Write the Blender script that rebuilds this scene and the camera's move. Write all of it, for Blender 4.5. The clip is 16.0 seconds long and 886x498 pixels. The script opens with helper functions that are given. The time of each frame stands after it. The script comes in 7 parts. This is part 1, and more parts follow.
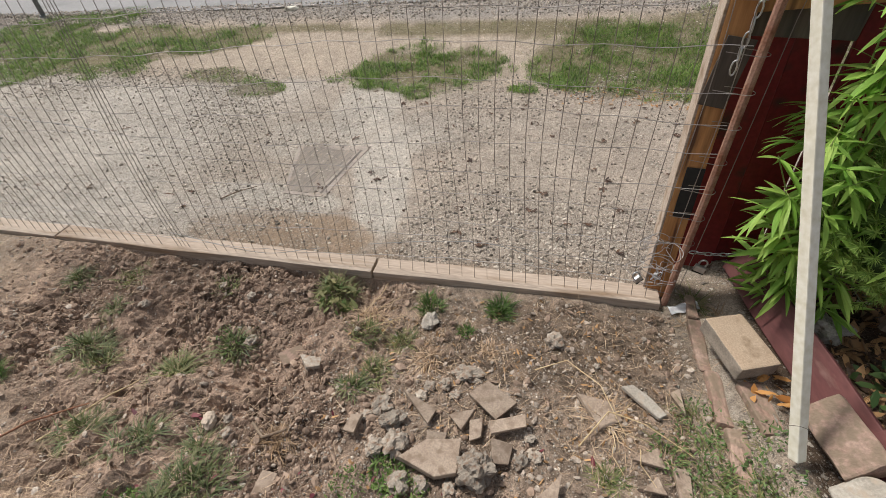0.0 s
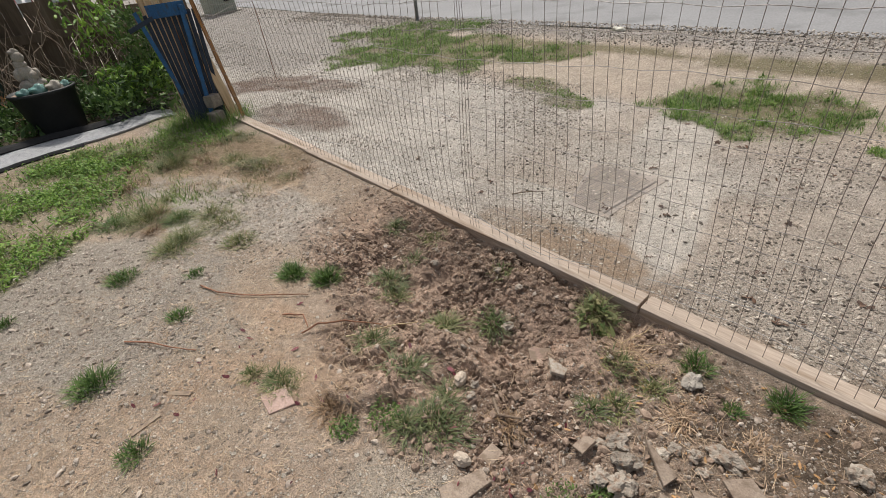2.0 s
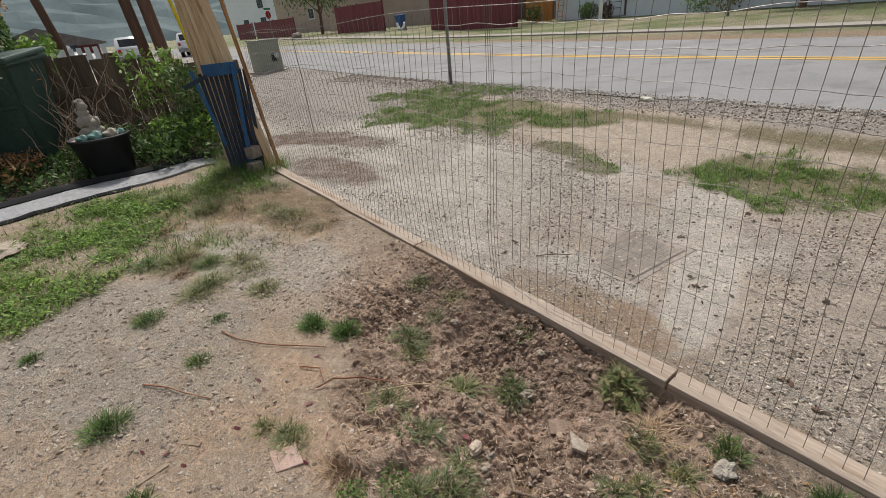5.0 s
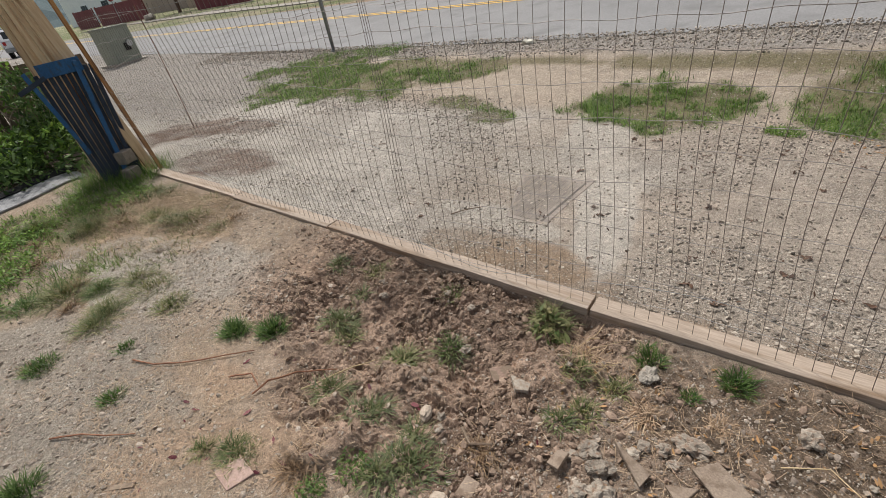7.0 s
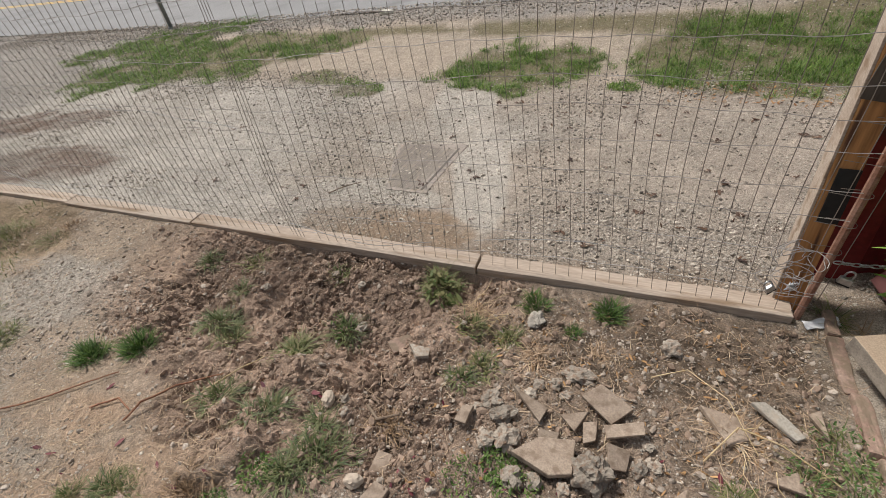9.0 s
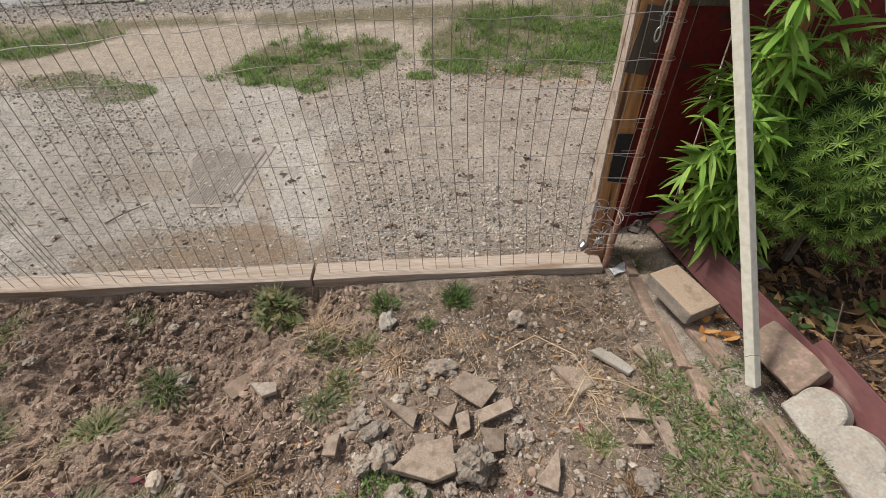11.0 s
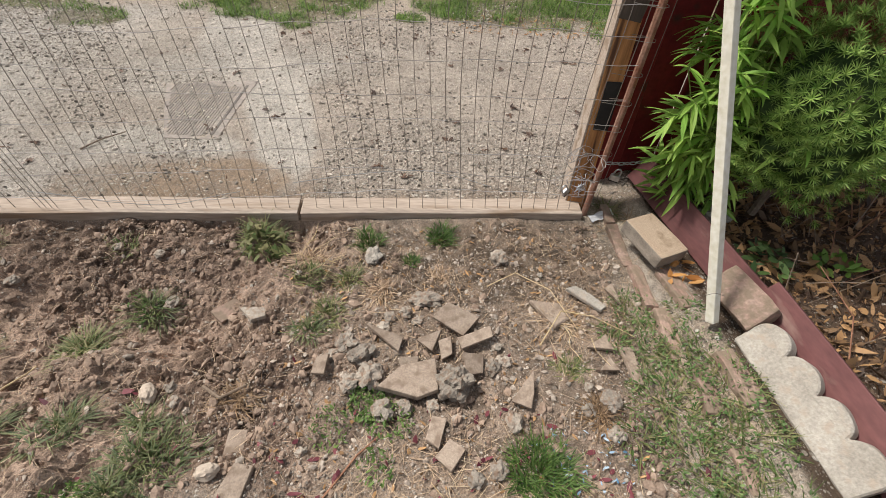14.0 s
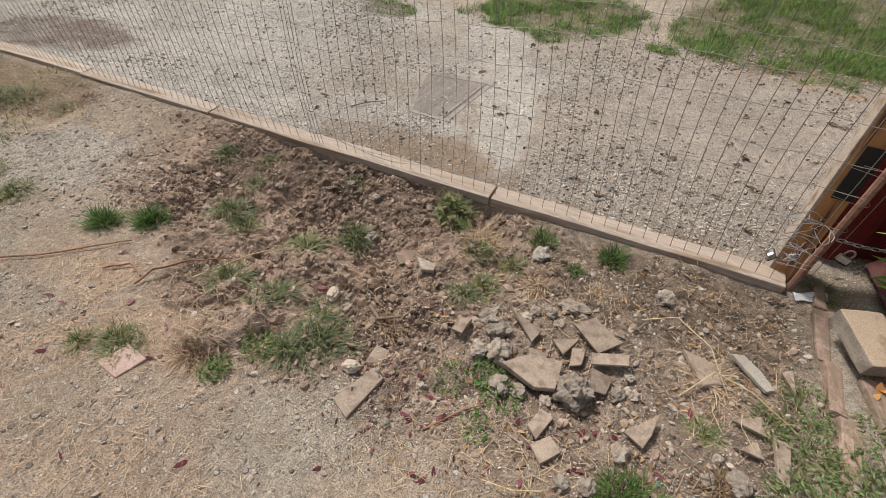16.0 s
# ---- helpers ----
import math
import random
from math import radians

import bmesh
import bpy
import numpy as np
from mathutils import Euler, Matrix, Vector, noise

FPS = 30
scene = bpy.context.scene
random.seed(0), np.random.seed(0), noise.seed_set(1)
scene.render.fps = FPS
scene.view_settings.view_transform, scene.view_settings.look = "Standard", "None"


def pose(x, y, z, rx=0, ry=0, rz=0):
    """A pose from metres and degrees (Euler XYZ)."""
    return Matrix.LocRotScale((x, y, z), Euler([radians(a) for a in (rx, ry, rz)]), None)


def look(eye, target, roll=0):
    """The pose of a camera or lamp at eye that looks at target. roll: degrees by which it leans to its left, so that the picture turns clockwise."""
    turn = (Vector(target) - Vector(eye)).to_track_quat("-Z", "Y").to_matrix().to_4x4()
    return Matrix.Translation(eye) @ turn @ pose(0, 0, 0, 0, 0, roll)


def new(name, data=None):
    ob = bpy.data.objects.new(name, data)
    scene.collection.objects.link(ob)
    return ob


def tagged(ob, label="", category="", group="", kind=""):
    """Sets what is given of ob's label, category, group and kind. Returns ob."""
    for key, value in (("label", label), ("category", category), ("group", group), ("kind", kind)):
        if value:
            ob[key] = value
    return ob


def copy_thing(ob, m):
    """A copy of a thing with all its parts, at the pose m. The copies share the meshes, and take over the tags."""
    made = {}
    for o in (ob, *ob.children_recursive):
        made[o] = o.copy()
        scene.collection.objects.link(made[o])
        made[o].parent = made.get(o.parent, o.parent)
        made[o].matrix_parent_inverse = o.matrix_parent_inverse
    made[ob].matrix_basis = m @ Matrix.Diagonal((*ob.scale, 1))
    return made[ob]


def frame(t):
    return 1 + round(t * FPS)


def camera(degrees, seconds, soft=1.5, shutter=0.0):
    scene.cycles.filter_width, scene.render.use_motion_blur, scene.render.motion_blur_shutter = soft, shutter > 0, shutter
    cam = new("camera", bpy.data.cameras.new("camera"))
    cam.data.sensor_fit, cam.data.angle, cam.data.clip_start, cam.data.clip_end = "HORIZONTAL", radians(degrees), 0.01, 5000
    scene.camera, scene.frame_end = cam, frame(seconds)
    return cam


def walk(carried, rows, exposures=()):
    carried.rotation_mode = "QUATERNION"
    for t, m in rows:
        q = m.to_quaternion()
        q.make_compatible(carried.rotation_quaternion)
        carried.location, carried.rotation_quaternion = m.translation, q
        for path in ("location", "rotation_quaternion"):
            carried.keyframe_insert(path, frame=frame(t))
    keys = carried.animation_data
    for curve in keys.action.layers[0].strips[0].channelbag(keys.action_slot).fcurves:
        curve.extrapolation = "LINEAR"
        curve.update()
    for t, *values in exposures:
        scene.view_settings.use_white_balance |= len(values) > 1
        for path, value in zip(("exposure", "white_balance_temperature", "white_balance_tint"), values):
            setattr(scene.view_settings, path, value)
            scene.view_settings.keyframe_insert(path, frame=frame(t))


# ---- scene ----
cam = camera(87.9, 16.0, soft=0.5)
# seconds, eye, target, roll in degrees
PATH = [
    (0, (0.701, -1.305, 1.303), (0.268, 0.182, 0.036), -5.7),
    (0.5, (0.682, -1.311, 1.303), (0.143, 0.143, 0.041), -6.2),
    (1, (0.654, -1.337, 1.305), (-0.121, 0.036, 0.074), -7.1),
    (1.5, (0.597, -1.398, 1.312), (-0.459, -0.174, 0.135), -8.0),
    (2, (0.575, -1.428, 1.346), (-0.714, -0.388, 0.226), -7.6),
    (2.5, (0.575, -1.446, 1.357), (-0.878, -0.587, 0.284), -6.5),
    (3, (0.574, -1.446, 1.362), (-0.966, -0.681, 0.34), -5.1),
    (3.5, (0.567, -1.446, 1.37), (-1.028, -0.71, 0.413), -3.4),
    (4, (0.565, -1.461, 1.374), (-1.047, -0.655, 0.507), -2.7),
    (4.5, (0.569, -1.441, 1.375), (-0.96, -0.501, 0.493), -4.1),
    (5, (0.565, -1.416, 1.369), (-0.865, -0.357, 0.455), -5.8),
    (5.2, (0.565, -1.414, 1.363), (-0.829, -0.318, 0.44), -6.4),
    (7.3, (0.558, -1.38, 1.363), (-0.536, -0.124, 0.256), -11.6),
    (7.5, (0.554, -1.387, 1.36), (-0.498, -0.104, 0.244), -11.3),
    (8, (0.56, -1.374, 1.343), (-0.406, -0.044, 0.204), -11.2),
    (8.5, (0.566, -1.37, 1.333), (-0.303, -0.002, 0.16), -11.0),
    (9, (0.57, -1.364, 1.316), (-0.155, 0.035, 0.084), -10.3),
    (9.5, (0.587, -1.292, 1.296), (0.097, 0.156, 0.007), -8.8),
    (10, (0.596, -1.23, 1.254), (0.366, 0.264, -0.055), -6.5),
    (10.2, (0.578, -1.239, 1.265), (0.452, 0.271, -0.04), -6.0),
    (12.3, (0.486, -1.316, 1.263), (0.53, 0.15, -0.096), -2.1),
    (12.5, (0.48, -1.327, 1.253), (0.528, 0.13, -0.117), -1.7),
    (13, (0.477, -1.343, 1.251), (0.518, 0.093, -0.141), -1.0),
    (13.5, (0.468, -1.355, 1.246), (0.528, 0.056, -0.17), 0.4),
    (14, (0.468, -1.359, 1.242), (0.571, 0.021, -0.202), 2.2),
    (14.5, (0.498, -1.344, 1.236), (0.598, 0.009, -0.234), 3.4),
    (15, (0.584, -1.313, 1.227), (0.504, 0.028, -0.255), 2.1),
    (15.5, (0.618, -1.342, 1.22), (0.26, -0.012, -0.23), 0.4),
    (16, (0.539, -1.491, 1.256), (-0.119, -0.214, -0.136), -1.1),
]
EXPOSURES = [(0.0, 0.15), (3.0, 0.10), (5.0, 0.01), (7.5, 0.03), (8.5, 0.02), (10.0, 0.05), (12.5, 0.16), (13.5, 0.25), (15.0, 0.27), (16.0, 0.12)]
walk(cam, [(t, look(eye, target, roll)) for t, eye, target, roll in PATH], EXPOSURES)

# ---- light: bright, thinly overcast daylight ----
SUN_EL, SUN_AZ = 57.0, 298.0
world = bpy.data.worlds.new("overcast_sky")
scene.world = world
world.use_nodes = True
wn = world.node_tree.nodes
sky = wn.new("ShaderNodeTexSky")
sky.sky_type, sky.sun_disc = "NISHITA", False
sky.sun_elevation, sky.sun_rotation = radians(SUN_EL), radians(SUN_AZ)
sky.dust_density, sky.air_density = 3.0, 1.0
haze = wn.new("ShaderNodeHueSaturation")
haze.inputs["Saturation"].default_value = 0.35
world.node_tree.links.new(sky.outputs[0], haze.inputs["Color"])
world.node_tree.links.new(haze.outputs[0], wn["Background"].inputs[0])
wn["Background"].inputs[1].default_value = 0.115
sun = new("sun", bpy.data.lights.new("sun", "SUN"))
sun.data.energy, sun.data.angle, sun.data.color = 3.5, radians(8), (1.0, 0.95, 0.88)
az = radians(SUN_AZ)
sun_way = Vector((math.sin(az) * math.cos(radians(SUN_EL)), math.cos(az) * math.cos(radians(SUN_EL)), math.sin(radians(SUN_EL))))
sun.matrix_world = look(sun_way * 30, (0, 0, 0))


# ---- materials ----
def mat(name, a, b=None, rough=0.85, scale=8.0, fine=90.0, bump=0.25, metal=0.0, stretch=(1, 1, 1), rand=0.12, dirt=None, dirt_amount=0.5, coat=0.0, dist=0.004):
    """Two-scale noise between colours a and b, a dirt colour in patches, a little change from piece to piece, fine relief."""
    m = bpy.data.materials.new(name)
    m.use_nodes = True
    n, l = m.node_tree.nodes, m.node_tree.links
    bs = n["Principled BSDF"]
    b = b or tuple(c * 0.7 for c in a)
    tc, mp, info = n.new("ShaderNodeTexCoord"), n.new("ShaderNodeMapping"), n.new("ShaderNodeObjectInfo")
    mp.inputs["Scale"].default_value = stretch
    l.new(tc.outputs["Object"], mp.inputs[0])
    off = n.new("ShaderNodeVectorMath")
    off.operation = "MULTIPLY_ADD"
    l.new(info.outputs["Random"], off.inputs[0])
    off.inputs[1].default_value = (37, 19, 53)
    l.new(mp.outputs[0], off.inputs[2])
    big, small = n.new("ShaderNodeTexNoise"), n.new("ShaderNodeTexNoise")
    big.inputs["Scale"].default_value, big.inputs["Detail"].default_value = scale, 5
    small.inputs["Scale"].default_value, small.inputs["Detail"].default_value = fine, 4
    l.new(off.outputs[0], big.inputs["Vector"])
    l.new(off.outputs[0], small.inputs["Vector"])
    ramp = n.new("ShaderNodeValToRGB")
    ramp.color_ramp.elements[0].position, ramp.color_ramp.elements[1].position = 0.32, 0.68
    ramp.color_ramp.elements[0].color, ramp.color_ramp.elements[1].color = (*a, 1), (*b, 1)
    l.new(big.outputs[0], ramp.inputs[0])
    gr = n.new("ShaderNodeMix")
    gr.data_type, gr.blend_type = "RGBA", "OVERLAY"
    gr.inputs[0].default_value = 0.45
    l.new(ramp.outputs[0], gr.inputs[6])
    l.new(small.outputs[0], gr.inputs[7])
    col = gr.outputs[2]
    if dirt:
        dn, dr, dm = n.new("ShaderNodeTexNoise"), n.new("ShaderNodeValToRGB"), n.new("ShaderNodeMix")
        dn.inputs["Scale"].default_value, dn.inputs["Detail"].default_value = scale * 2.3, 8
        l.new(off.outputs[0], dn.inputs["Vector"])
        dr.color_ramp.elements[0].position, dr.color_ramp.elements[1].position = 0.62 - 0.3 * dirt_amount, 0.78 - 0.3 * dirt_amount
        l.new(dn.outputs[0], dr.inputs[0])
        dm.data_type = "RGBA"
        l.new(dr.outputs[0], dm.inputs[0])
        l.new(col, dm.inputs[6])
        dm.inputs[7].default_value = (*dirt, 1)
        col = dm.outputs[2]
    hsv, mr = n.new("ShaderNodeHueSaturation"), n.new("ShaderNodeMapRange")
    mr.inputs["To Min"].default_value, mr.inputs["To Max"].default_value = 1 - rand, 1 + rand
    l.new(info.outputs["Random"], mr.inputs[0])
    l.new(mr.outputs[0], hsv.inputs["Value"])
    l.new(col, hsv.inputs["Color"])
    l.new(hsv.outputs[0], bs.inputs["Base Color"])
    bs.inputs["Roughness"].default_value, bs.inputs["Metallic"].default_value = rough, metal
    bs.inputs["Specular IOR Level"].default_value = 0.3
    if bump:
        bp = n.new("ShaderNodeBump")
        bp.inputs["Strength"].default_value, bp.inputs["Distance"].default_value = bump, dist
        l.new(small.outputs[0], bp.inputs["Height"])
        l.new(bp.outputs[0], bs.inputs["Normal"])
    return m


def leafy(name, a, b, rough=0.6, trans=0.3):
    """Leaves and blades: colour changes from one to the next, light shines through."""
    m = bpy.data.materials.new(name)
    m.use_nodes = True
    n, l = m.node_tree.nodes, m.node_tree.links
    bs = n["Principled BSDF"]
    geo, ramp = n.new("ShaderNodeNewGeometry"), n.new("ShaderNodeValToRGB")
    ramp.color_ramp.elements[0].color, ramp.color_ramp.elements[1].color = (*a, 1), (*b, 1)
    l.new(geo.outputs["Random Per Island"], ramp.inputs[0])
    ns, tc = n.new("ShaderNodeTexNoise"), n.new("ShaderNodeTexCoord")
    ns.inputs["Scale"].default_value = 6
    l.new(tc.outputs["Object"], ns.inputs["Vector"])
    mx = n.new("ShaderNodeMix")
    mx.data_type, mx.blend_type = "RGBA", "OVERLAY"
    mx.inputs[0].default_value = 0.5
    l.new(ramp.outputs[0], mx.inputs[6])
    l.new(ns.outputs[0], mx.inputs[7])
    l.new(mx.outputs[2], bs.inputs["Base Color"])
    bs.inputs["Roughness"].default_value = rough
    bs.inputs["Specular IOR Level"].default_value = 0.35
    tr, ad = n.new("ShaderNodeBsdfTranslucent"), n.new("ShaderNodeMixShader")
    l.new(mx.outputs[2], tr.inputs[0])
    ad.inputs[0].default_value = trans
    l.new(bs.outputs[0], ad.inputs[1])
    l.new(tr.outputs[0], ad.inputs[2])
    l.new(ad.outputs[0], n["Material Output"].inputs[0])
    return m


M = {
    "board": mat("weathered_timber", (0.355, 0.28, 0.22), (0.43, 0.355, 0.29), stretch=(0.1, 1, 1), scale=9, fine=150, bump=0.4, dirt=(0.23, 0.16, 0.105), dirt_amount=0.3),
    "wire": mat("galvanised_wire", (0.17, 0.14, 0.12), (0.31, 0.27, 0.24), rough=0.6, metal=0.5, scale=3, fine=40, bump=0),
    "wire_pale": mat("pale_galvanised_wire", (0.30, 0.27, 0.25), (0.48, 0.45, 0.43), rough=0.5, metal=0.4, scale=3, fine=40, bump=0),
    "cedar": mat("cedar_wood", (0.36, 0.17, 0.065), (0.46, 0.25, 0.10), stretch=(1, 1, 0.08), scale=16, fine=110, bump=0.3, dirt=(0.10, 0.05, 0.03), dirt_amount=0.2),
    "rust": mat("rusted_steel", (0.20, 0.085, 0.05), (0.33, 0.20, 0.15), rough=0.9, metal=0.2, scale=25, fine=160, bump=0.6),
    "red": mat("dark_red_paint", (0.14, 0.012, 0.014), (0.19, 0.02, 0.02), rough=0.55, scale=5, fine=60, bump=0.15, dirt=(0.05, 0.025, 0.02), dirt_amount=0.2),
    "maroon": mat("maroon_painted_board", (0.092, 0.030, 0.029), (0.13, 0.05, 0.046), rough=0.6, stretch=(0.3, 1, 1), scale=9, fine=70, bump=0.2, dirt=(0.20, 0.12, 0.10), dirt_amount=0.08),
    "white": mat("cream_paint", (0.66, 0.63, 0.53), (0.60, 0.57, 0.48), rough=0.5, scale=5, fine=50, bump=0.1, dirt=(0.55, 0.52, 0.43), dirt_amount=0.02),
    "green_paint": mat("green_paint", (0.02, 0.17, 0.09), (0.03, 0.24, 0.13), rough=0.5, scale=20, fine=80, bump=0.1, dirt=(0.6, 0.58, 0.5), dirt_amount=0.3),
    "paver": mat("tan_concrete_paver", (0.37, 0.275, 0.195), (0.41, 0.315, 0.23), scale=10, fine=200, bump=0.35, dirt=(0.25, 0.18, 0.12), dirt_amount=0.15),
    "paver_edge": mat("grey_concrete", (0.20, 0.17, 0.14), (0.33, 0.28, 0.23), scale=20, fine=170, bump=0.6),
    "brick": mat("old_red_brick", (0.27, 0.175, 0.135), (0.35, 0.25, 0.20), scale=16, fine=120, bump=0.8, dirt=(0.22, 0.165, 0.12), dirt_amount=0.7),
    "tile": mat("broken_clay_tile", (0.345, 0.275, 0.215), (0.28, 0.215, 0.165), scale=14, fine=190, bump=0.6, dirt=(0.21, 0.155, 0.115), dirt_amount=0.45, rand=0.22),
    "concrete": mat("pale_concrete", (0.29, 0.26, 0.22), (0.40, 0.365, 0.315), scale=14, fine=150, bump=0.5, dirt=(0.36, 0.30, 0.24), dirt_amount=0.3),
    "stone": mat("grey_rubble", (0.25, 0.21, 0.17), (0.37, 0.325, 0.27), scale=30, fine=190, bump=1.0, rand=0.3, dirt=(0.25, 0.17, 0.12), dirt_amount=0.4),
    "metal": mat("zinc_metal", (0.55, 0.55, 0.55), (0.42, 0.42, 0.43), rough=0.35, metal=0.9, scale=30, fine=90, bump=0.1),
    "black": mat("black_plastic", (0.010, 0.011, 0.012), (0.018, 0.019, 0.02), rough=0.5, scale=6, fine=60, bump=0.15),
    "darkboard": mat("dark_weathered_board", (0.07, 0.06, 0.05), (0.14, 0.11, 0.085), stretch=(1, 1, 0.1), scale=14, fine=90, bump=0.4),
    "bamboo_leaf": leafy("bamboo_leaf", (0.17, 0.36, 0.045), (0.46, 0.64, 0.15), trans=0.4),
    "bamboo_stem": mat("bamboo_stem", (0.16, 0.24, 0.06), (0.24, 0.28, 0.09), rough=0.5, bump=0.1),
    "needle": leafy("needle_green", (0.09, 0.19, 0.03), (0.38, 0.52, 0.13), trans=0.25),
    "grass": leafy("grass_blade", (0.04, 0.105, 0.017), (0.24, 0.34, 0.075), trans=0.28),
    "tuft": leafy("tuft_blade", (0.035, 0.085, 0.018), (0.15, 0.23, 0.055), trans=0.25),
    "grass_dry": leafy("dry_grass", (0.26, 0.165, 0.10), (0.66, 0.50, 0.34), trans=0.2),
    "old_tuft": leafy("old_tuft_blade", (0.04, 0.072, 0.018), (0.19, 0.20, 0.08), trans=0.2),
    "grass_mixed": leafy("fading_grass", (0.065, 0.115, 0.026), (0.31, 0.28, 0.13), trans=0.25),
    "creeper": leafy("creeping_weed", (0.045, 0.105, 0.022), (0.21, 0.29, 0.11), trans=0.25),
    "weed_leaf": leafy("weed_leaf", (0.06, 0.12, 0.025), (0.19, 0.27, 0.075), trans=0.25),
    "brown_tuft": leafy("brown_dead_tuft", (0.10, 0.06, 0.035), (0.38, 0.25, 0.14), trans=0.15),
    "clover": leafy("lawn_leaf", (0.075, 0.175, 0.022), (0.26, 0.39, 0.075), trans=0.3),
    "ivy": leafy("dark_ground_cover", (0.028, 0.065, 0.017), (0.13, 0.21, 0.06), trans=0.25),
    "dead_leaf": leafy("dead_leaf", (0.24, 0.11, 0.045), (0.45, 0.27, 0.12), trans=0.15),
    "purple_leaf": leafy("purple_leaf", (0.10, 0.02, 0.03), (0.22, 0.06, 0.07), trans=0.15),
    "litter_leaf": leafy("bed_litter_leaf", (0.05, 0.03, 0.02), (0.50, 0.29, 0.13), trans=0.1),
    "dark_leaf": leafy("dark_dropped_leaf", (0.05, 0.03, 0.023), (0.16, 0.09, 0.055), trans=0.1),
    "stem": mat("pale_dry_stem", (0.46, 0.34, 0.19), (0.56, 0.44, 0.27), scale=20, fine=80, bump=0.1),
    "twig": mat("reddish_twig", (0.25, 0.115, 0.07), (0.34, 0.18, 0.11), scale=20, fine=80, bump=0.3),
    "pale_vine": mat("pale_dry_vine", (0.27, 0.205, 0.15), (0.40, 0.32, 0.25), scale=20, fine=80, bump=0.3),
    "vine": mat("grey_vine", (0.15, 0.105, 0.075), (0.27, 0.21, 0.155), scale=20, fine=80, bump=0.3),
}


# ---- building helpers ----
def part(name, bm, material, parent=None, label="", smooth=False):
    me = bpy.data.meshes.new(name)
    if isinstance(bm, bmesh.types.BMesh):
        bm.to_mesh(me)
        bm.free()
    else:
        me.from_pydata(bm[0], [], bm[1])
    if smooth:
        me.polygons.foreach_set("use_smooth", np.ones(len(me.polygons), dtype=bool))
    me.materials.append(material)
    ob = new(name, me)
    ob.parent = parent
    if label:
        ob["label"] = label
    return ob


def thing(name, m, label, category, group=""):
    ob = tagged(new(name), label, category, group)
    ob.empty_display_size = 0.05
    ob.matrix_basis = m
    return ob


def box(sx, sy, sz, m=None, bevel=0.0, bm=None, base=False):
    """A box of that size about its centre (or standing on z = 0)."""
    bm = bm or bmesh.new()
    at = Matrix.Translation((0, 0, sz / 2)) if base else Matrix()
    made = bmesh.ops.create_cube(bm, size=1, matrix=(m or Matrix()) @ at @ Matrix.Diagonal((sx, sy, sz, 1)))
    if bevel:
        edges = {e for v in made["verts"] for e in v.link_edges}
        bmesh.ops.bevel(bm, geom=list(edges), offset=bevel, segments=2, affect="EDGES", profile=0.6)
    return bm


def tube(points, radius, sides=6, bm=None, taper=1.0, cap=True):
    """A round bar along points; radius falls to taper times itself at the end."""
    bm = bm or bmesh.new()
    pts = [Vector(p) for p in points]
    rings = []
    for i, p in enumerate(pts):
        way = (pts[min(i + 1, len(pts) - 1)] - pts[max(i - 1, 0)]).normalized()
        side = way.cross(Vector((0.31, 0.87, 0.37))).normalized()
        up = way.cross(side)
        r = radius * (1 + (taper - 1) * i / max(len(pts) - 1, 1))
        rings.append([bm.verts.new(p + (side * math.cos(k * math.tau / sides) + up * math.sin(k * math.tau / sides)) * r) for k in range(sides)])
    for a, b in zip(rings, rings[1:]):
        for k in range(sides):
            bm.faces.new((a[k], a[(k + 1) % sides], b[(k + 1) % sides], b[k]))
    if cap:
        bm.faces.new(rings[0][::-1])
        bm.faces.new(rings[-1])
    return bm


def prism(outline, height, bevel=0.0, bm=None):
    """A flat plate with that outline (x, y), its top at z = height."""
    bm = bm or bmesh.new()
    low = [bm.verts.new((x, y, 0)) for x, y in outline]
    high = [bm.verts.new((x, y, height)) for x, y in outline]
    n = len(outline)
    faces = [bm.faces.new(low[::-1]), bm.faces.new(high)]
    for i in range(n):
        faces.append(bm.faces.new((low[i], low[(i + 1) % n], high[(i + 1) % n], high[i])))
    bmesh.ops.recalc_face_normals(bm, faces=faces)
    if bevel:
        bmesh.ops.bevel(bm, geom=[e for e in bm.edges], offset=bevel, segments=1, affect="EDGES")
    return bm


def rough_up(bm, amount, size, seed=0.0):
    for v in bm.verts:
        v.co += noise.noise_vector(v.co / size + Vector((seed, seed * 1.7, -seed))) * amount
    return bm


def rock(radius, seed, squash=(1, 1, 0.7), detail=2, jag=0.45):
    bm = bmesh.new()
    bmesh.ops.create_icosphere(bm, subdivisions=detail, radius=radius)
    for v in bm.verts:
        d = v.co.normalized()
        k = 1 + jag * noise.noise(d * 1.6 + Vector((seed, seed, 0))) + 0.2 * noise.noise(d * 5 + Vector((0, seed, seed))) + (0.09 * noise.noise(d * 13 + Vector((seed, 0, 4))) if detail > 2 else 0)
        v.co = Vector((d.x * squash[0], d.y * squash[1], d.z * squash[2])) * radius * k
    return bm


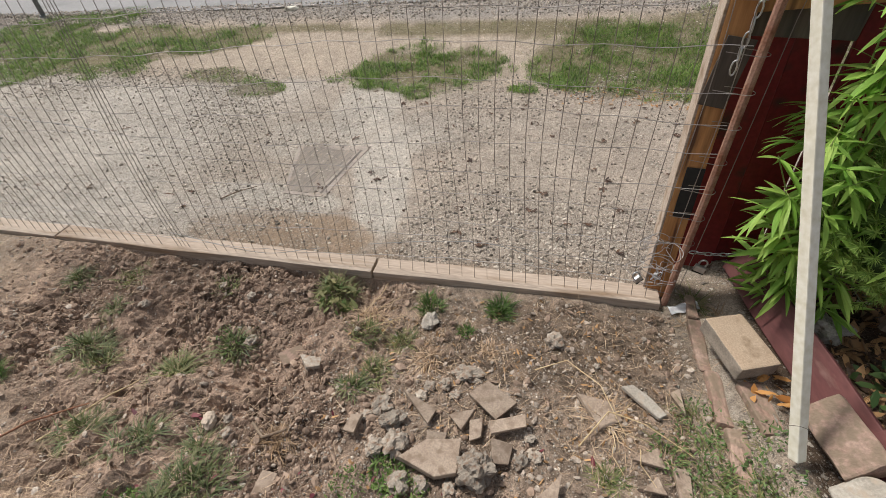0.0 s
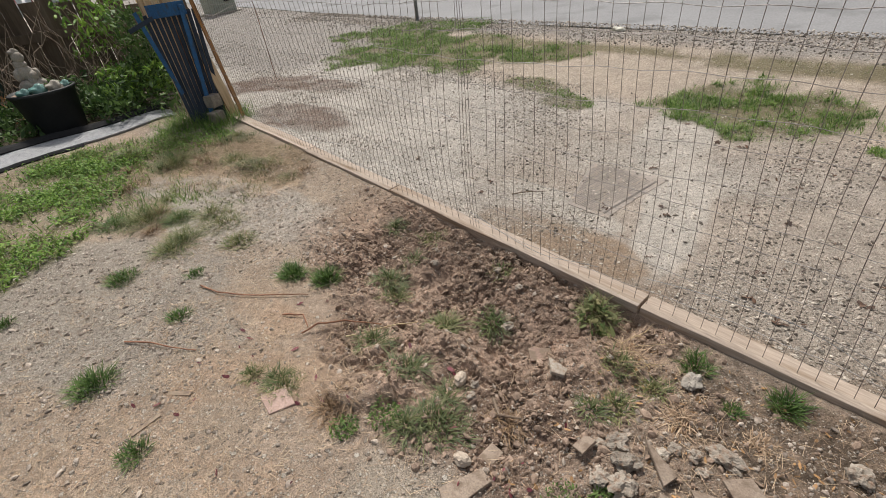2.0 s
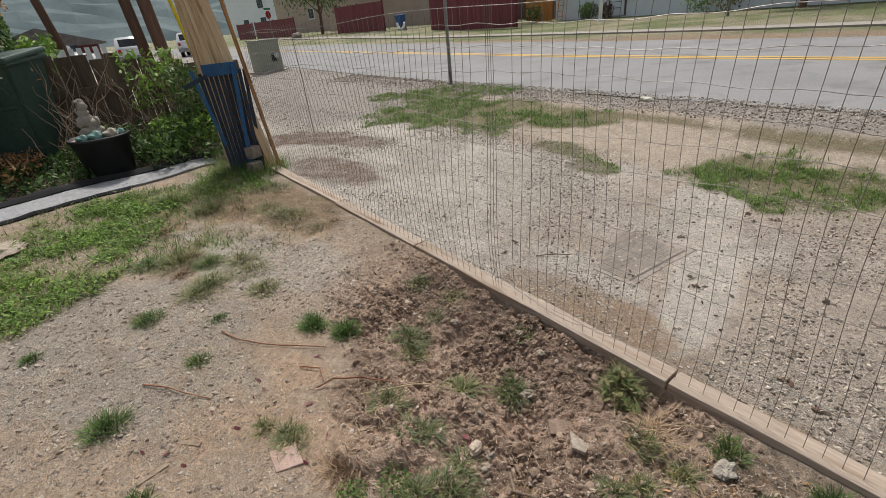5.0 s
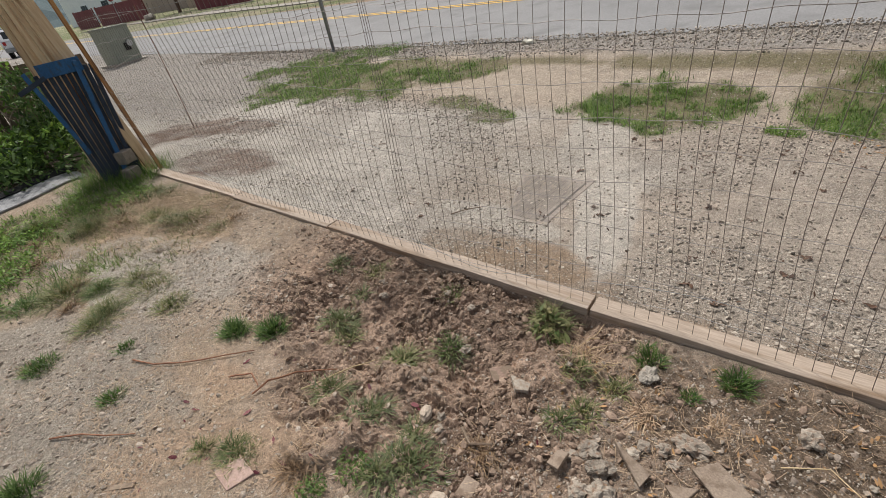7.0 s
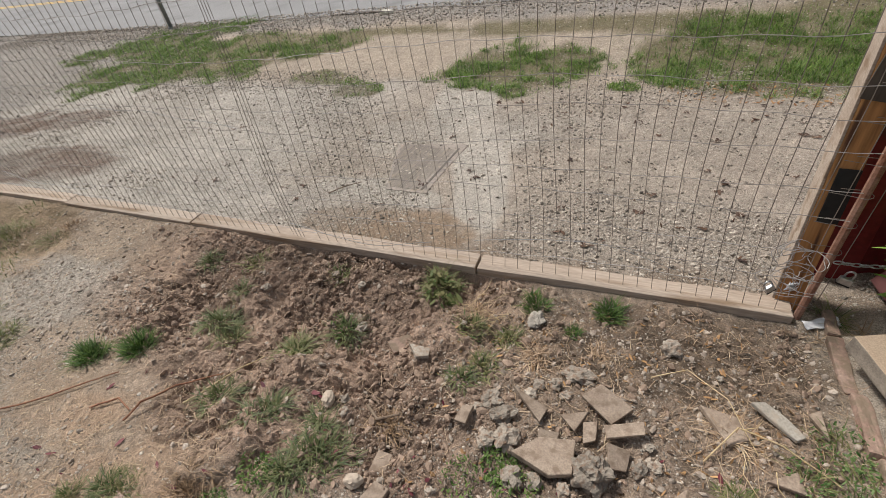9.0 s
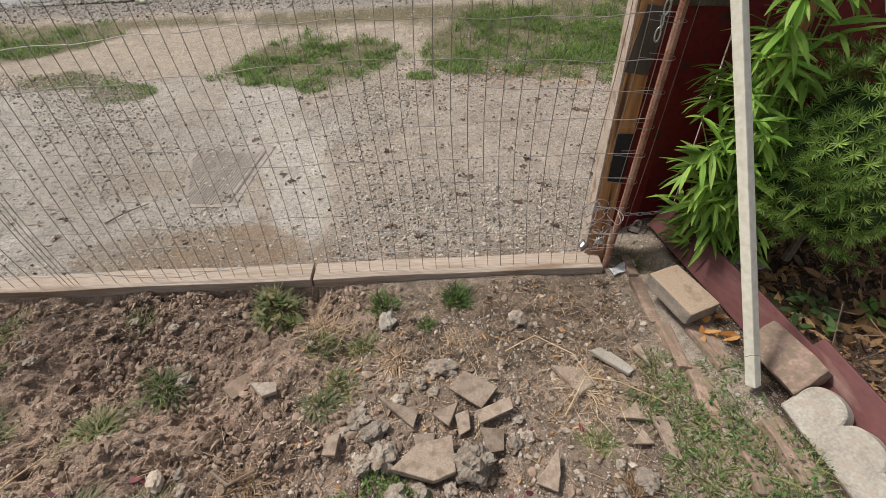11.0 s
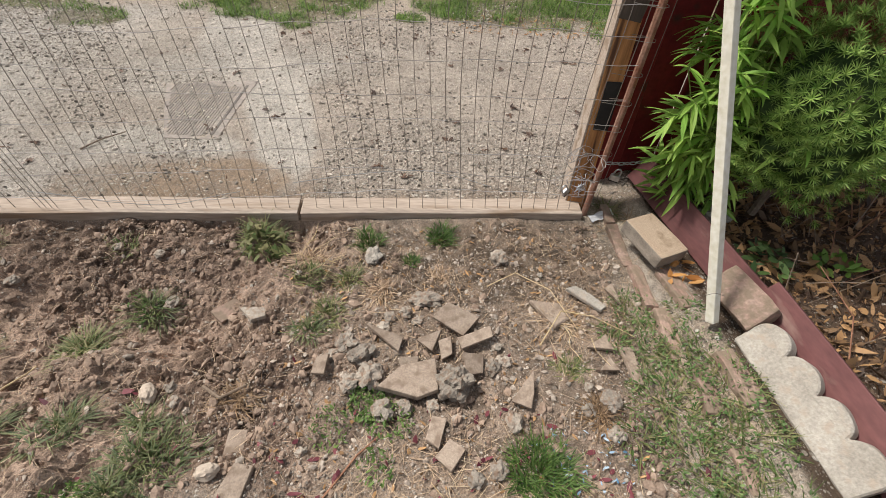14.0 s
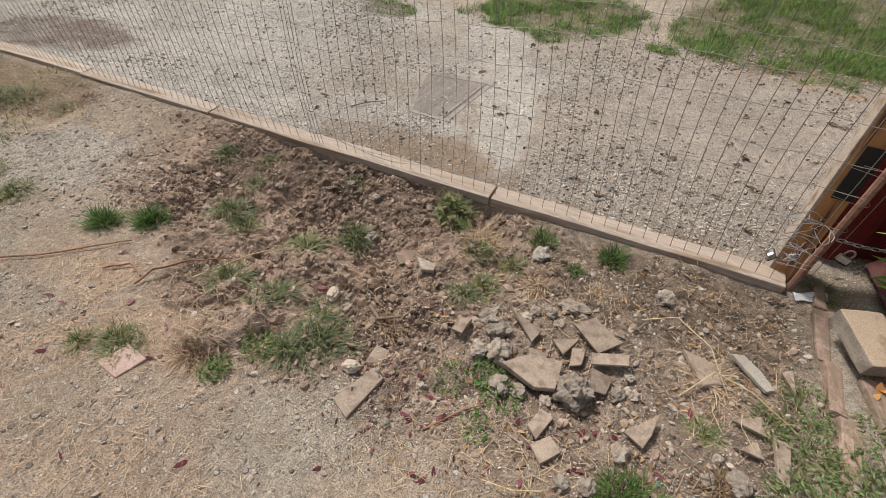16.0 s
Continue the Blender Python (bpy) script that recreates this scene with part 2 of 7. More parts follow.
# ---- ground height ----
def vnoise(x, y, seed=0):
    """Smooth value noise on arrays, 0 to 1."""
    xi, yi = np.floor(x).astype(np.int64), np.floor(y).astype(np.int64)
    fx, fy = x - xi, y - yi
    fx, fy = fx * fx * (3 - 2 * fx), fy * fy * (3 - 2 * fy)

    def h(a, b):
        k = (a * 374761393 + b * 668265263 + seed * 974711) & 0x7FFFFFFF
        k = ((k ^ (k >> 13)) * 1274126177) & 0x7FFFFFFF
        return ((k ^ (k >> 16)) & 0xFFFF) / 65535.0

    return (h(xi, yi) * (1 - fx) + h(xi + 1, yi) * fx) * (1 - fy) + (h(xi, yi + 1) * (1 - fx) + h(xi + 1, yi + 1) * fx) * fy


def fbm(x, y, size, octaves=4, seed=0):
    total, amp, norm = 0, 1.0, 0
    for o in range(octaves):
        total = total + amp * vnoise(x / size * 2**o + 17.3 * o, y / size * 2**o - 9.1 * o, seed + o)
        norm += amp
        amp *= 0.55
    return total / norm


def crumbs(x, y, size, seed):
    """Angular lumps side by side: height 0 to 1, and a number for each lump."""
    u, v = x / size, y / size
    ui, vi = np.floor(u).astype(np.int64), np.floor(v).astype(np.int64)
    best, tag = np.full(np.shape(u), 9.0), np.zeros(np.shape(u))
    for dx in (-1, 0, 1):
        for dy in (-1, 0, 1):
            cx, cy = ui + dx, vi + dy
            jx, jy, jz = vnoise(cx + 0.0, cy + 0.0, seed), vnoise(cx + 0.0, cy + 0.0, seed + 1), vnoise(cx + 0.0, cy + 0.0, seed + 2)
            px, py = u - cx - jx, v - cy - jy
            d = np.abs(px) * (0.6 + 0.8 * jz) + np.abs(py) * (1.4 - 0.8 * jz) + 0.35 * (px * (jx - 0.5) + py * (jy - 0.5))
            closer = d < best
            best, tag = np.where(closer, d, best), np.where(closer, jz, tag)
    return np.clip(1.15 - best, 0, 1) * (0.35 + 0.65 * tag), tag


def step(a, b, v):
    k = np.clip((v - a) / (b - a), 0, 1)
    return k * k * (3 - 2 * k)


def blob(x, y, cx, cy, rx, ry, turn=0.0, ragged=0.5, seed=3):
    """1 inside a ragged ellipse, 0 outside."""
    c, s = math.cos(radians(turn)), math.sin(radians(turn))
    u, v = ((x - cx) * c + (y - cy) * s) / rx, (-(x - cx) * s + (y - cy) * c) / ry
    d = np.sqrt(u * u + v * v) + (fbm(x, y, 0.35, 4, seed) - 0.5) * 2 * ragged
    return 1 - step(0.85, 1.1, d)


def base_height(x, y):
    b = -0.02 * np.clip(x, -4.2, 2.0) - 0.033 * np.clip(y, -3.0, 2.5)
    b = b + 0.15 * step(3.5, 5.6, -x) * (1 - step(-0.6, 0.0, y))
    k = step(2.5, 4.5, y)
    return b * (1 - k) + 0.1 * k + (0.05 + 0.35 * step(20, 34, -x)) * step(12.5, 22, y)


def dug(x, y):
    """Freshly turned soil on the yard side of the timber sill."""
    edge = -0.62 - 0.42 * step(-1.6, -0.4, x) + (fbm(x, y, 0.5, 3, 8) - 0.5) * 0.5
    return step(edge - 0.12, edge + 0.12, y) * (1 - step(-0.03, 0.02, y)) * step(-2.0, -1.3, x) * (1 - step(1.12, 1.2, x))


def soft_dug(x, y):
    """Loose and lumpy where it was dug deepest, smoother at the rubble."""
    return dug(x, y) * (0.35 + 0.65 * (1 - step(-0.05, 0.45, x))) * (0.5 + 0.5 * step(-1.9, -1.1, x))


def bed(x, y):
    """The raised planting bed behind the brick edging."""
    return step(1.3, 1.42, x) * (1 - step(0.25, 0.5, y))


def height(x, y):
    x, y = np.asarray(x, dtype=float), np.asarray(y, dtype=float)
    z = base_height(x, y)
    near = (1 - step(4.6, 5.0, y)) * (1 - 0.97 * blob(x, y, -0.655, 0.93, 0.45, 0.45, 0, 0.05))
    d = soft_dug(x, y)
    z = z + near * ((fbm(x, y, 0.9, 3, 1) - 0.5) * 0.03 + (fbm(x, y, 0.12, 3, 2) - 0.5) * 0.008)
    lump = fbm(x, y, 0.16, 5, 4)
    inside = d > 0.01
    if np.any(inside):
        xi, yi = x[inside], y[inside]
        wx, wy = xi + 0.02 * fbm(xi, yi, 0.05, 2, 14), yi + 0.02 * fbm(xi, yi, 0.05, 2, 15)
        rough = 0.030 * crumbs(wx, wy, 0.075, 10)[0] * step(0.45, 0.7, fbm(xi, yi, 0.35, 3, 16)) + 0.017 * crumbs(wx, wy, 0.036, 11)[0] * step(0.3, 0.65, fbm(xi, yi, 0.22, 3, 18)) + 0.010 * crumbs(wx, wy, 0.022, 12)[0]
        crease = 1 - np.abs(2 * fbm(wx + 0.4 * wy, wy * 1.5, 0.11, 4, 23) - 1)
        rough = rough - 0.022 * step(0.86, 0.99, crease) * step(0.35, 0.6, fbm(xi, yi, 0.3, 3, 29))
        z[inside] += d[inside] * (rough - 0.018)
    z = z + d * ((lump - 0.5) * 0.13 + (fbm(x, y, 0.42, 2, 19) - 0.5) * 0.08 - 0.008)
    z = z + blob(x, y, -2.95, -0.62, 0.95, 0.45, 20, 0.5, 57) * (fbm(x, y, 0.16, 4, 137) - 0.45) * 0.09
    z = z + 0.035 * blob(x, y, -0.55, -0.98, 0.16, 0.13, 0, 0.3) + 0.03 * blob(x, y, -0.72, -0.92, 0.14, 0.1, 30, 0.3, 9)
    z = z - 0.01 * dug(x, y) * step(-0.07, -0.02, y) * step(-1.5, -1.2, x) * (1 - step(-0.3, 0.0, x))
    z = z + 0.03 * step(1.235, 1.29, x) * (1 - step(1.36, 1.42, x)) * (1 - step(-0.08, 0.02, y)) * step(-1.3, -1.1, y)
    z = z + 0.012 * step(-0.14, -0.03, y) * (1 - step(-0.004, 0.012, y)) * (1 - step(1.1, 1.2, x)) * step(-4.2, -3.9, x)
    z = z + bed(x, y) * (0.05 + (fbm(x, y, 0.2, 3, 5) - 0.5) * 0.04)
    return z


def ground_at(x, y):
    return float(height(np.array([x]), np.array([y]))[0])


def on_ground(x, y, turn=0.0, up=0.0, tilt=(0, 0)):
    return pose(x, y, ground_at(x, y) + up, tilt[0], tilt[1], turn)


# ---- ground sheet ----
def axis(lo, hi, dense_lo, dense_hi, fine, far):
    xs = list(np.arange(dense_lo, dense_hi, fine))
    v, s = dense_hi, fine
    while v < hi:
        xs.append(v)
        s = min(s * 1.07, far) if s > 0.5 or s < 0.0125 else s * 1.03
        v += s
    v, s = dense_lo, fine
    while v > lo:
        s = min(s * 1.07, far) if s > 0.5 or s < 0.0125 else s * 1.03
        v -= s
        xs.insert(0, v)
    return np.array(xs)


def sheet(xs, ys, zfun):
    X, Y = np.meshgrid(xs, ys)
    Z = zfun(X, Y)
    v = np.stack([X.ravel(), Y.ravel(), Z.ravel()], 1)
    nx, ny = len(xs), len(ys)
    i = (np.arange(ny - 1)[:, None] * nx + np.arange(nx - 1)[None, :]).ravel()
    return v, np.stack([i, i + 1, i + nx + 1, i + nx], 1)


def mix(c, other, k):
    return c * (1 - k[:, None]) + np.array(other)[None, :] * k[:, None]


GRASS = [  # name, centre, radii, turn
    (-0.46, 2.74, 0.62, 0.58, 25), (0.42, 2.36, 0.16, 0.12, 0), (1.35, 2.97, 0.97, 0.80, 4), (3.1, 3.2, 1.2, 0.7, 0), (-4.75, 3.05, 1.55, 0.9, 16),
    (-6.0, 3.9, 1.3, 0.75, 25), (-1.85, 2.2, 0.26, 0.2, 10), (-2.4, 2.5, 0.42, 0.17, -18), (0.3, 3.72, 1.5, 0.20, 0), (-2.5, 3.75, 1.4, 0.16, 0),
    (2.6, 3.8, 1.6, 0.3, 0), (-3.0, 3.45, 0.5, 0.3, 20),
]
LAWN = [(-3.05, -2.05, 0.75, 0.6, 30), (-3.6, -1.35, 0.55, 0.36, 35), (-3.0, -2.75, 0.55, 0.4, 20), (-3.9, -0.45, 0.4, 0.3, 0), (-3.8, -1.75, 0.45, 0.5, 0), (-3.3, -3.3, 0.7, 0.4, 0), (-3.75, -2.5, 0.4, 0.6, 0), (-3.95, -1.35, 0.4, 0.6, 0)]


def grassy(x, y, patches):
    g = np.zeros_like(x)
    for i, (cx, cy, rx, ry, turn) in enumerate(patches):
        g = np.maximum(g, blob(x, y, cx, cy, rx, ry, turn, 0.55, 20 + i))
    return g


def tint(x, y):
    c = np.tile(np.array([[0.44, 0.342, 0.262]]), (len(x), 1))
    n1, n2, n3 = fbm(x, y, 0.6, 4, 31), fbm(x, y, 0.15, 4, 33), fbm(x, y, 1.6, 3, 35)
    c = mix(c, (0.44, 0.37, 0.295), step(0.45, 0.65, n1))
    yard = 1 - step(-0.02, 0.05, y)
    c = mix(c, (0.43, 0.335, 0.25), yard * step(0.5, 0.62, n3) * 0.8)
    for cx, cy, rx, ry, k in ((-1.05, -1.2, 0.55, 0.3, 0.7), (-0.5, -1.75, 0.8, 0.4, 0.4), (0.5, -1.15, 0.6, 0.2, 0.4), (-1.9, -2.2, 0.4, 0.25, 0.4)):
        c = mix(c, (0.50, 0.355, 0.25), k * blob(x, y, cx, cy, rx, ry, 20, 0.5, 41) * step(0.35, 0.6, n2))
    grey = yard * blob(x, y, -2.3, -0.75, 0.9, 0.35, 15, 0.5, 43)
    c = mix(c, (0.52, 0.465, 0.40), grey * 0.9)
    c = mix(c, (0.39, 0.345, 0.29), yard * blob(x, y, -1.8, -1.55, 0.8, 0.5, 10, 0.5, 44) * 0.85)
    d = dug(x, y)
    c = mix(c, (0.385, 0.275, 0.207), d * (1 - step(0.0, 0.5, x)) * 0.95)
    c = mix(c, (0.275, 0.21, 0.16), d * step(0.0, 0.5, x) * 0.92)
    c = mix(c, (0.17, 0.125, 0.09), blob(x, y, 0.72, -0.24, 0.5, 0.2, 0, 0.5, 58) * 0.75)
    c = mix(c, (0.42, 0.315, 0.24), d * step(0.5, 0.66, n2) * 0.6 * (1 - 0.7 * step(0.0, 0.4, x)))
    # dark tones put in for shaded crevices, then damp soil towards the sill
    c = mix(c, (0.15, 0.10, 0.073), d * step(0.47, 0.60, fbm(x, y, 0.3, 4, 45)) * (1 - step(-0.1, 0.35, x)) * step(-1.6, -0.9, x) * 0.85)
    c = mix(c, (0.17, 0.118, 0.087), d * step(-0.42, -0.12, y + (n2 - 0.5) * 0.3) * step(-1.5, -1.0, x) * (1 - step(-0.15, 0.1, x)) * 0.6)
    lump_tag = crumbs(x, y, 0.036, 11)[1]
    c = c * (1 + d[:, None] * (lump_tag[:, None] - 0.5) * 0.7)
    drive = step(0.02, 0.1, y) * (1 - step(2.2, 2.6, y + (n1 - 0.5) * 0.6))
    c = mix(c, (0.43, 0.37, 0.31), drive * 0.85)
    c = mix(c, (0.49, 0.44, 0.385), drive * step(0.48, 0.62, n3) * 0.8)
    c = mix(c, (0.53, 0.49, 0.435), drive * (1 - step(-1.9, -1.0, x)) * 0.8)
    pale = np.maximum(blob(x, y, -0.25, 0.85, 0.16, 0.75, 14, 0.25, 47), blob(x, y, -0.8, 0.56, 0.5, 0.13, -6, 0.3, 48))
    pale = np.maximum(pale, blob(x, y, -0.75, 2.0, 0.3, 0.75, 8, 0.35, 49))
    pale = np.maximum(pale, 0.7 * blob(x, y, -0.62, 1.35, 0.6, 0.35, 0, 0.4, 50))
    c = mix(c, (0.53, 0.485, 0.425), pale * 0.85)
    c = mix(c, (0.30, 0.215, 0.145), blob(x, y, -0.55, 0.24, 0.48, 0.17, 0, 0.5, 51) * (0.55 + 0.45 * step(0.3, 0.6, n2)) * 0.85)
    c = mix(c, (0.26, 0.19, 0.135), drive * (1 - step(0.1, 0.3, y + (n2 - 0.5) * 0.25)) * step(-1.2, -0.4, x) * 0.7)
    c = mix(c, (0.16, 0.092, 0.064), np.clip((blob(x, y, -5.3, 0.9, 1.1, 0.42, 20, 0.9, 53) + blob(x, y, -3.6, 0.45, 0.7, 0.3, 0, 0.7, 55) * 0.8) * (0.5 + 0.5 * step(0.35, 0.6, n2)), 0, 0.92))
    far = step(2.3, 2.6, y + (n1 - 0.5) * 0.4) * (1 - step(3.9, 4.2, y + (n1 - 0.5) * 0.3))
    c = mix(c, (0.45, 0.375, 0.30), far * 0.9)
    c = mix(c, (0.33, 0.30, 0.27), step(3.85, 4.2, y + (n1 - 0.5) * 0.4) * (1 - step(11.8, 12.2, y)))
    c = mix(c, (0.33, 0.30, 0.27), step(5.0, 6.5, -x) * step(0.7, 1.5, y) * (1 - step(11.8, 12.2, y)))
    g = grassy(x, y, GRASS)
    c = mix(c, (0.15, 0.13, 0.065), g * 0.8)
    c = mix(c, (0.15, 0.15, 0.06), grassy(x, y, LAWN) * (0.3 + 0.6 * step(0.35, 0.55, fbm(x, y, 0.35, 3, 66))))
    c = mix(c, (0.22, 0.17, 0.10), blob(x, y, -3.2, -0.45, 0.8, 0.4, 20, 0.5, 57) * 0.8)
    c = mix(c, (0.40, 0.345, 0.285), step(1.24, 1.28, x) * (1 - step(1.38, 1.43, x)) * (1 - step(-0.12, -0.04, y)) * step(-0.85, -0.6, y) * (0.4 + 0.5 * step(0.4, 0.6, n2)))
    c = mix(c, (0.12, 0.085, 0.06), bed(x, y) * step(1.38, 1.42, x))
    c = mix(c, (0.09, 0.075, 0.05), step(4.75, 4.95, -x) * (1 - step(-0.3, 0.1, y)))
    c = mix(c, (0.14, 0.17, 0.065), step(13.2, 13.7, y + (n1 - 0.5) * 0.6) * (0.5 + 0.5 * step(0.35, 0.6, n3)))
    c = mix(c, (0.30, 0.22, 0.15), step(11.9, 12.2, y) * (1 - step(13.2, 13.9, y + (n1 - 0.5))))
    return np.clip(c, 0.01, 0.9)


def grit(x, y):
    """How thickly small stones lie in the surface, 0 to 1."""
    n = fbm(x, y, 0.5, 4, 131)
    drive = step(0.05, 0.15, y) * (0.25 + 0.5 * step(0.42, 0.6, n) + 0.35 * blob(x, y, 0.8, 0.45, 0.6, 0.35, 0, 0.4, 79))
    drive = drive * (1 - 0.75 * blob(x, y, -0.3, 0.85, 0.3, 0.9, 14, 0.3, 78)) * (1 - 0.6 * step(2.3, 2.6, y) * (1 - step(4.2, 4.5, y)))
    yard = (1 - step(0.0, 0.05, y)) * (0.10 + 0.25 * step(0.45, 0.6, n) + 0.35 * blob(x, y, -1.8, -1.6, 0.9, 0.6, 10, 0.4, 89) + 0.4 * blob(x, y, -1.9, -0.7, 0.7, 0.35, 10, 0.4, 74))
    return np.clip(drive + yard * (1 - 0.6 * dug(x, y)), 0, 0.95)


def ground_material():
    m = bpy.data.materials.new("soil_and_gravel")
    m.use_nodes = True
    n, l = m.node_tree.nodes, m.node_tree.links
    bs = n["Principled BSDF"]
    at, tc = n.new("ShaderNodeAttribute"), n.new("ShaderNodeTexCoord")
    at.attribute_name = "tint"
    col = at.outputs["Color"]
    hts = None
    for scale, low, high, amount in ((9, 0.80, 1.17, 1), (46, 0.72, 1.26, 1), (240, 0.42, 1.55, 1)):
        t = n.new("ShaderNodeTexNoise")
        t.inputs["Scale"].default_value, t.inputs["Detail"].default_value, t.inputs["Roughness"].default_value = scale, 6, 0.65
        l.new(tc.outputs["Object"], t.inputs["Vector"])
        mr = n.new("ShaderNodeMapRange")
        mr.inputs["From Min"].default_value, mr.inputs["From Max"].default_value = 0.3, 0.7
        mr.inputs["To Min"].default_value, mr.inputs["To Max"].default_value = low, high
        l.new(t.outputs[0], mr.inputs[0])
        mu = n.new("ShaderNodeMix")
        mu.data_type, mu.blend_type = "RGBA", "MULTIPLY"
        mu.inputs[0].default_value = amount
        l.new(col, mu.inputs[6])
        l.new(mr.outputs[0], mu.inputs[7])
        col = mu.outputs[2]
        hts = t
    # small stones bedded in the surface, in three sizes
    relief = None
    for scale, share, strong in ((48, 0.35, 0.85), (105, 0.8, 0.85), (230, 1.0, 0.7)):
        vo = n.new("ShaderNodeTexVoronoi")
        vo.inputs["Scale"].default_value = scale
        l.new(tc.outputs["Object"], vo.inputs["Vector"])
        sep = n.new("ShaderNodeSeparateColor")
        l.new(vo.outputs["Color"], sep.inputs[0])
        limit = n.new("ShaderNodeMath")
        limit.operation = "MULTIPLY"
        l.new(at.outputs["Alpha"], limit.inputs[0])
        limit.inputs[1].default_value = share
        pick = n.new("ShaderNodeMath")
        pick.operation = "LESS_THAN"
        l.new(sep.outputs[0], pick.inputs[0])
        l.new(limit.outputs[0], pick.inputs[1])
        near = n.new("ShaderNodeMapRange")
        near.inputs["From Min"].default_value, near.inputs["From Max"].default_value = 0.46, 0.36
        l.new(vo.outputs["Distance"], near.inputs[0])
        mask = n.new("ShaderNodeMath")
        mask.operation = "MULTIPLY"
        l.new(pick.outputs[0], mask.inputs[0])
        l.new(near.outputs[0], mask.inputs[1])
        soft = n.new("ShaderNodeMath")
        soft.operation = "MULTIPLY"
        l.new(mask.outputs[0], soft.inputs[0])
        soft.inputs[1].default_value = strong
        st = n.new("ShaderNodeMix")
        st.data_type = "RGBA"
        l.new(soft.outputs[0], st.inputs[0])
        l.new(col, st.inputs[6])
        cr = n.new("ShaderNodeValToRGB")
        cr.color_ramp.elements[0].color, cr.color_ramp.elements[1].color = (0.17, 0.14, 0.115, 1), (0.74, 0.68, 0.60, 1)
        middle = cr.color_ramp.elements.new(0.4)
        middle.color = (0.36, 0.31, 0.255, 1)
        l.new(sep.outputs[1], cr.inputs[0])
        l.new(cr.outputs[0], st.inputs[7])
        col = st.outputs[2]
        dome = n.new("ShaderNodeMath")
        dome.operation = "MULTIPLY"
        l.new(mask.outputs[0], dome.inputs[0])
        dome.inputs[1].default_value = 75 / scale
        if relief:
            both = n.new("ShaderNodeMath")
            both.operation = "ADD"
            l.new(relief, both.inputs[0])
            l.new(dome.outputs[0], both.inputs[1])
            relief = both.outputs[0]
        else:
            relief = dome.outputs[0]
    l.new(col, bs.inputs["Base Color"])
    bs.inputs["Roughness"].default_value = 0.95
    bs.inputs["Specular IOR Level"].default_value = 0.15
    add = n.new("ShaderNodeMath")
    add.operation = "ADD"
    l.new(hts.outputs[0], add.inputs[0])
    l.new(relief, add.inputs[1])
    bp = n.new("ShaderNodeBump")
    bp.inputs["Strength"].default_value, bp.inputs["Distance"].default_value = 1.0, 0.011
    l.new(add.outputs[0], bp.inputs["Height"])
    l.new(bp.outputs[0], bs.inputs["Normal"])
    return m


def build_ground():
    xs = axis(-900, 900, -1.95, 1.3, 0.0065, 60)
    ys = axis(-500, 900, -1.3, 0.03, 0.0065, 60)
    v, f = sheet(xs, ys, height)
    me = bpy.data.meshes.new("ground")
    me.from_pydata(v.tolist(), [], f.tolist())
    mid = v[f].mean(axis=1)
    me.polygons.foreach_set("use_smooth", soft_dug(mid[:, 0], mid[:, 1]) < 0.12)
    a = me.color_attributes.new("tint", "FLOAT_COLOR", "POINT")
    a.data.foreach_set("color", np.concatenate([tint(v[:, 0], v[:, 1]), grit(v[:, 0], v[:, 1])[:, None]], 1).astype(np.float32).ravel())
    me.materials.append(ground_material())
    return tagged(new("ground", me), "bare brown soil and tan gravel ground, dug along the sill", "ground", kind="structure")


build_ground()

# ---- road ----
ASPHALT = mat("grey_asphalt", (0.215, 0.212, 0.212), (0.26, 0.256, 0.256), rough=0.9, scale=0.7, fine=60, bump=0.3, dirt=(0.18, 0.177, 0.176), dirt_amount=0.3, rand=0)
YELLOW = mat("yellow_road_paint", (0.62, 0.36, 0.05), (0.70, 0.45, 0.10), rough=0.7, scale=3, fine=60, bump=0.1, rand=0)
BEND = 0.07


def road_strip(name, y0, y1, z, material, x0=-220.0, x1=160.0):
    xs = np.linspace(x0, x1, 96)
    ys = np.linspace(y0, y1, 9)
    v, f = sheet(xs, ys, lambda x, y: np.zeros_like(x) + z)
    wob = (fbm(v[:, 0], v[:, 1], 2.0, 3, 61) - 0.5) * 0.22 * (np.abs(v[:, 1] - y0) < 0.01)
    v[:, 1] += wob * (y1 - y0 > 2) + BEND * np.maximum(0, -v[:, 0] - 6) * step(y0, y0 + 0.01, np.full(len(v), y1))
    return part(name, (v.tolist(), f.tolist()), material)


tagged(road_strip("road", 4.62, 12.1, 0.115, ASPHALT), "grey asphalt street with a double yellow centre line", "road", kind="structure")
for off in (0.0, 0.24):
    tagged(road_strip("centre_line", 8.45 + off, 8.56 + off, 0.121, YELLOW), "faded yellow centre line painted on the asphalt", "road marking", kind="structure")


def footway(name, y0, wide, x0, x1, up, material, label):
    """A slab strip along the far side of the street."""
    v, f = sheet(np.linspace(x0, x1, 90), np.linspace(0, wide, 4), lambda x, y: 0 * x)
    v[:, 1] += y0 + BEND * np.maximum(0, -v[:, 0] - 6)
    v[:, 2] = height(v[:, 0], v[:, 1]) + up
    ob = part(name, (v.tolist(), f.tolist()), material)
    ob.modifiers.new("thickness", "SOLIDIFY").thickness = 0.08
    return tagged(ob, label, "pavement", kind="structure")


SLAB = mat("pale_pavement_concrete", (0.27, 0.245, 0.215), (0.33, 0.305, 0.27), scale=1.5, fine=40, bump=0.2, dirt=(0.30, 0.26, 0.21), dirt_amount=0.3, rand=0)
footway("pavement", 14.6, 0.9, -50, 25, 0.05, SLAB, "pale concrete pavement between grass strips across the street")

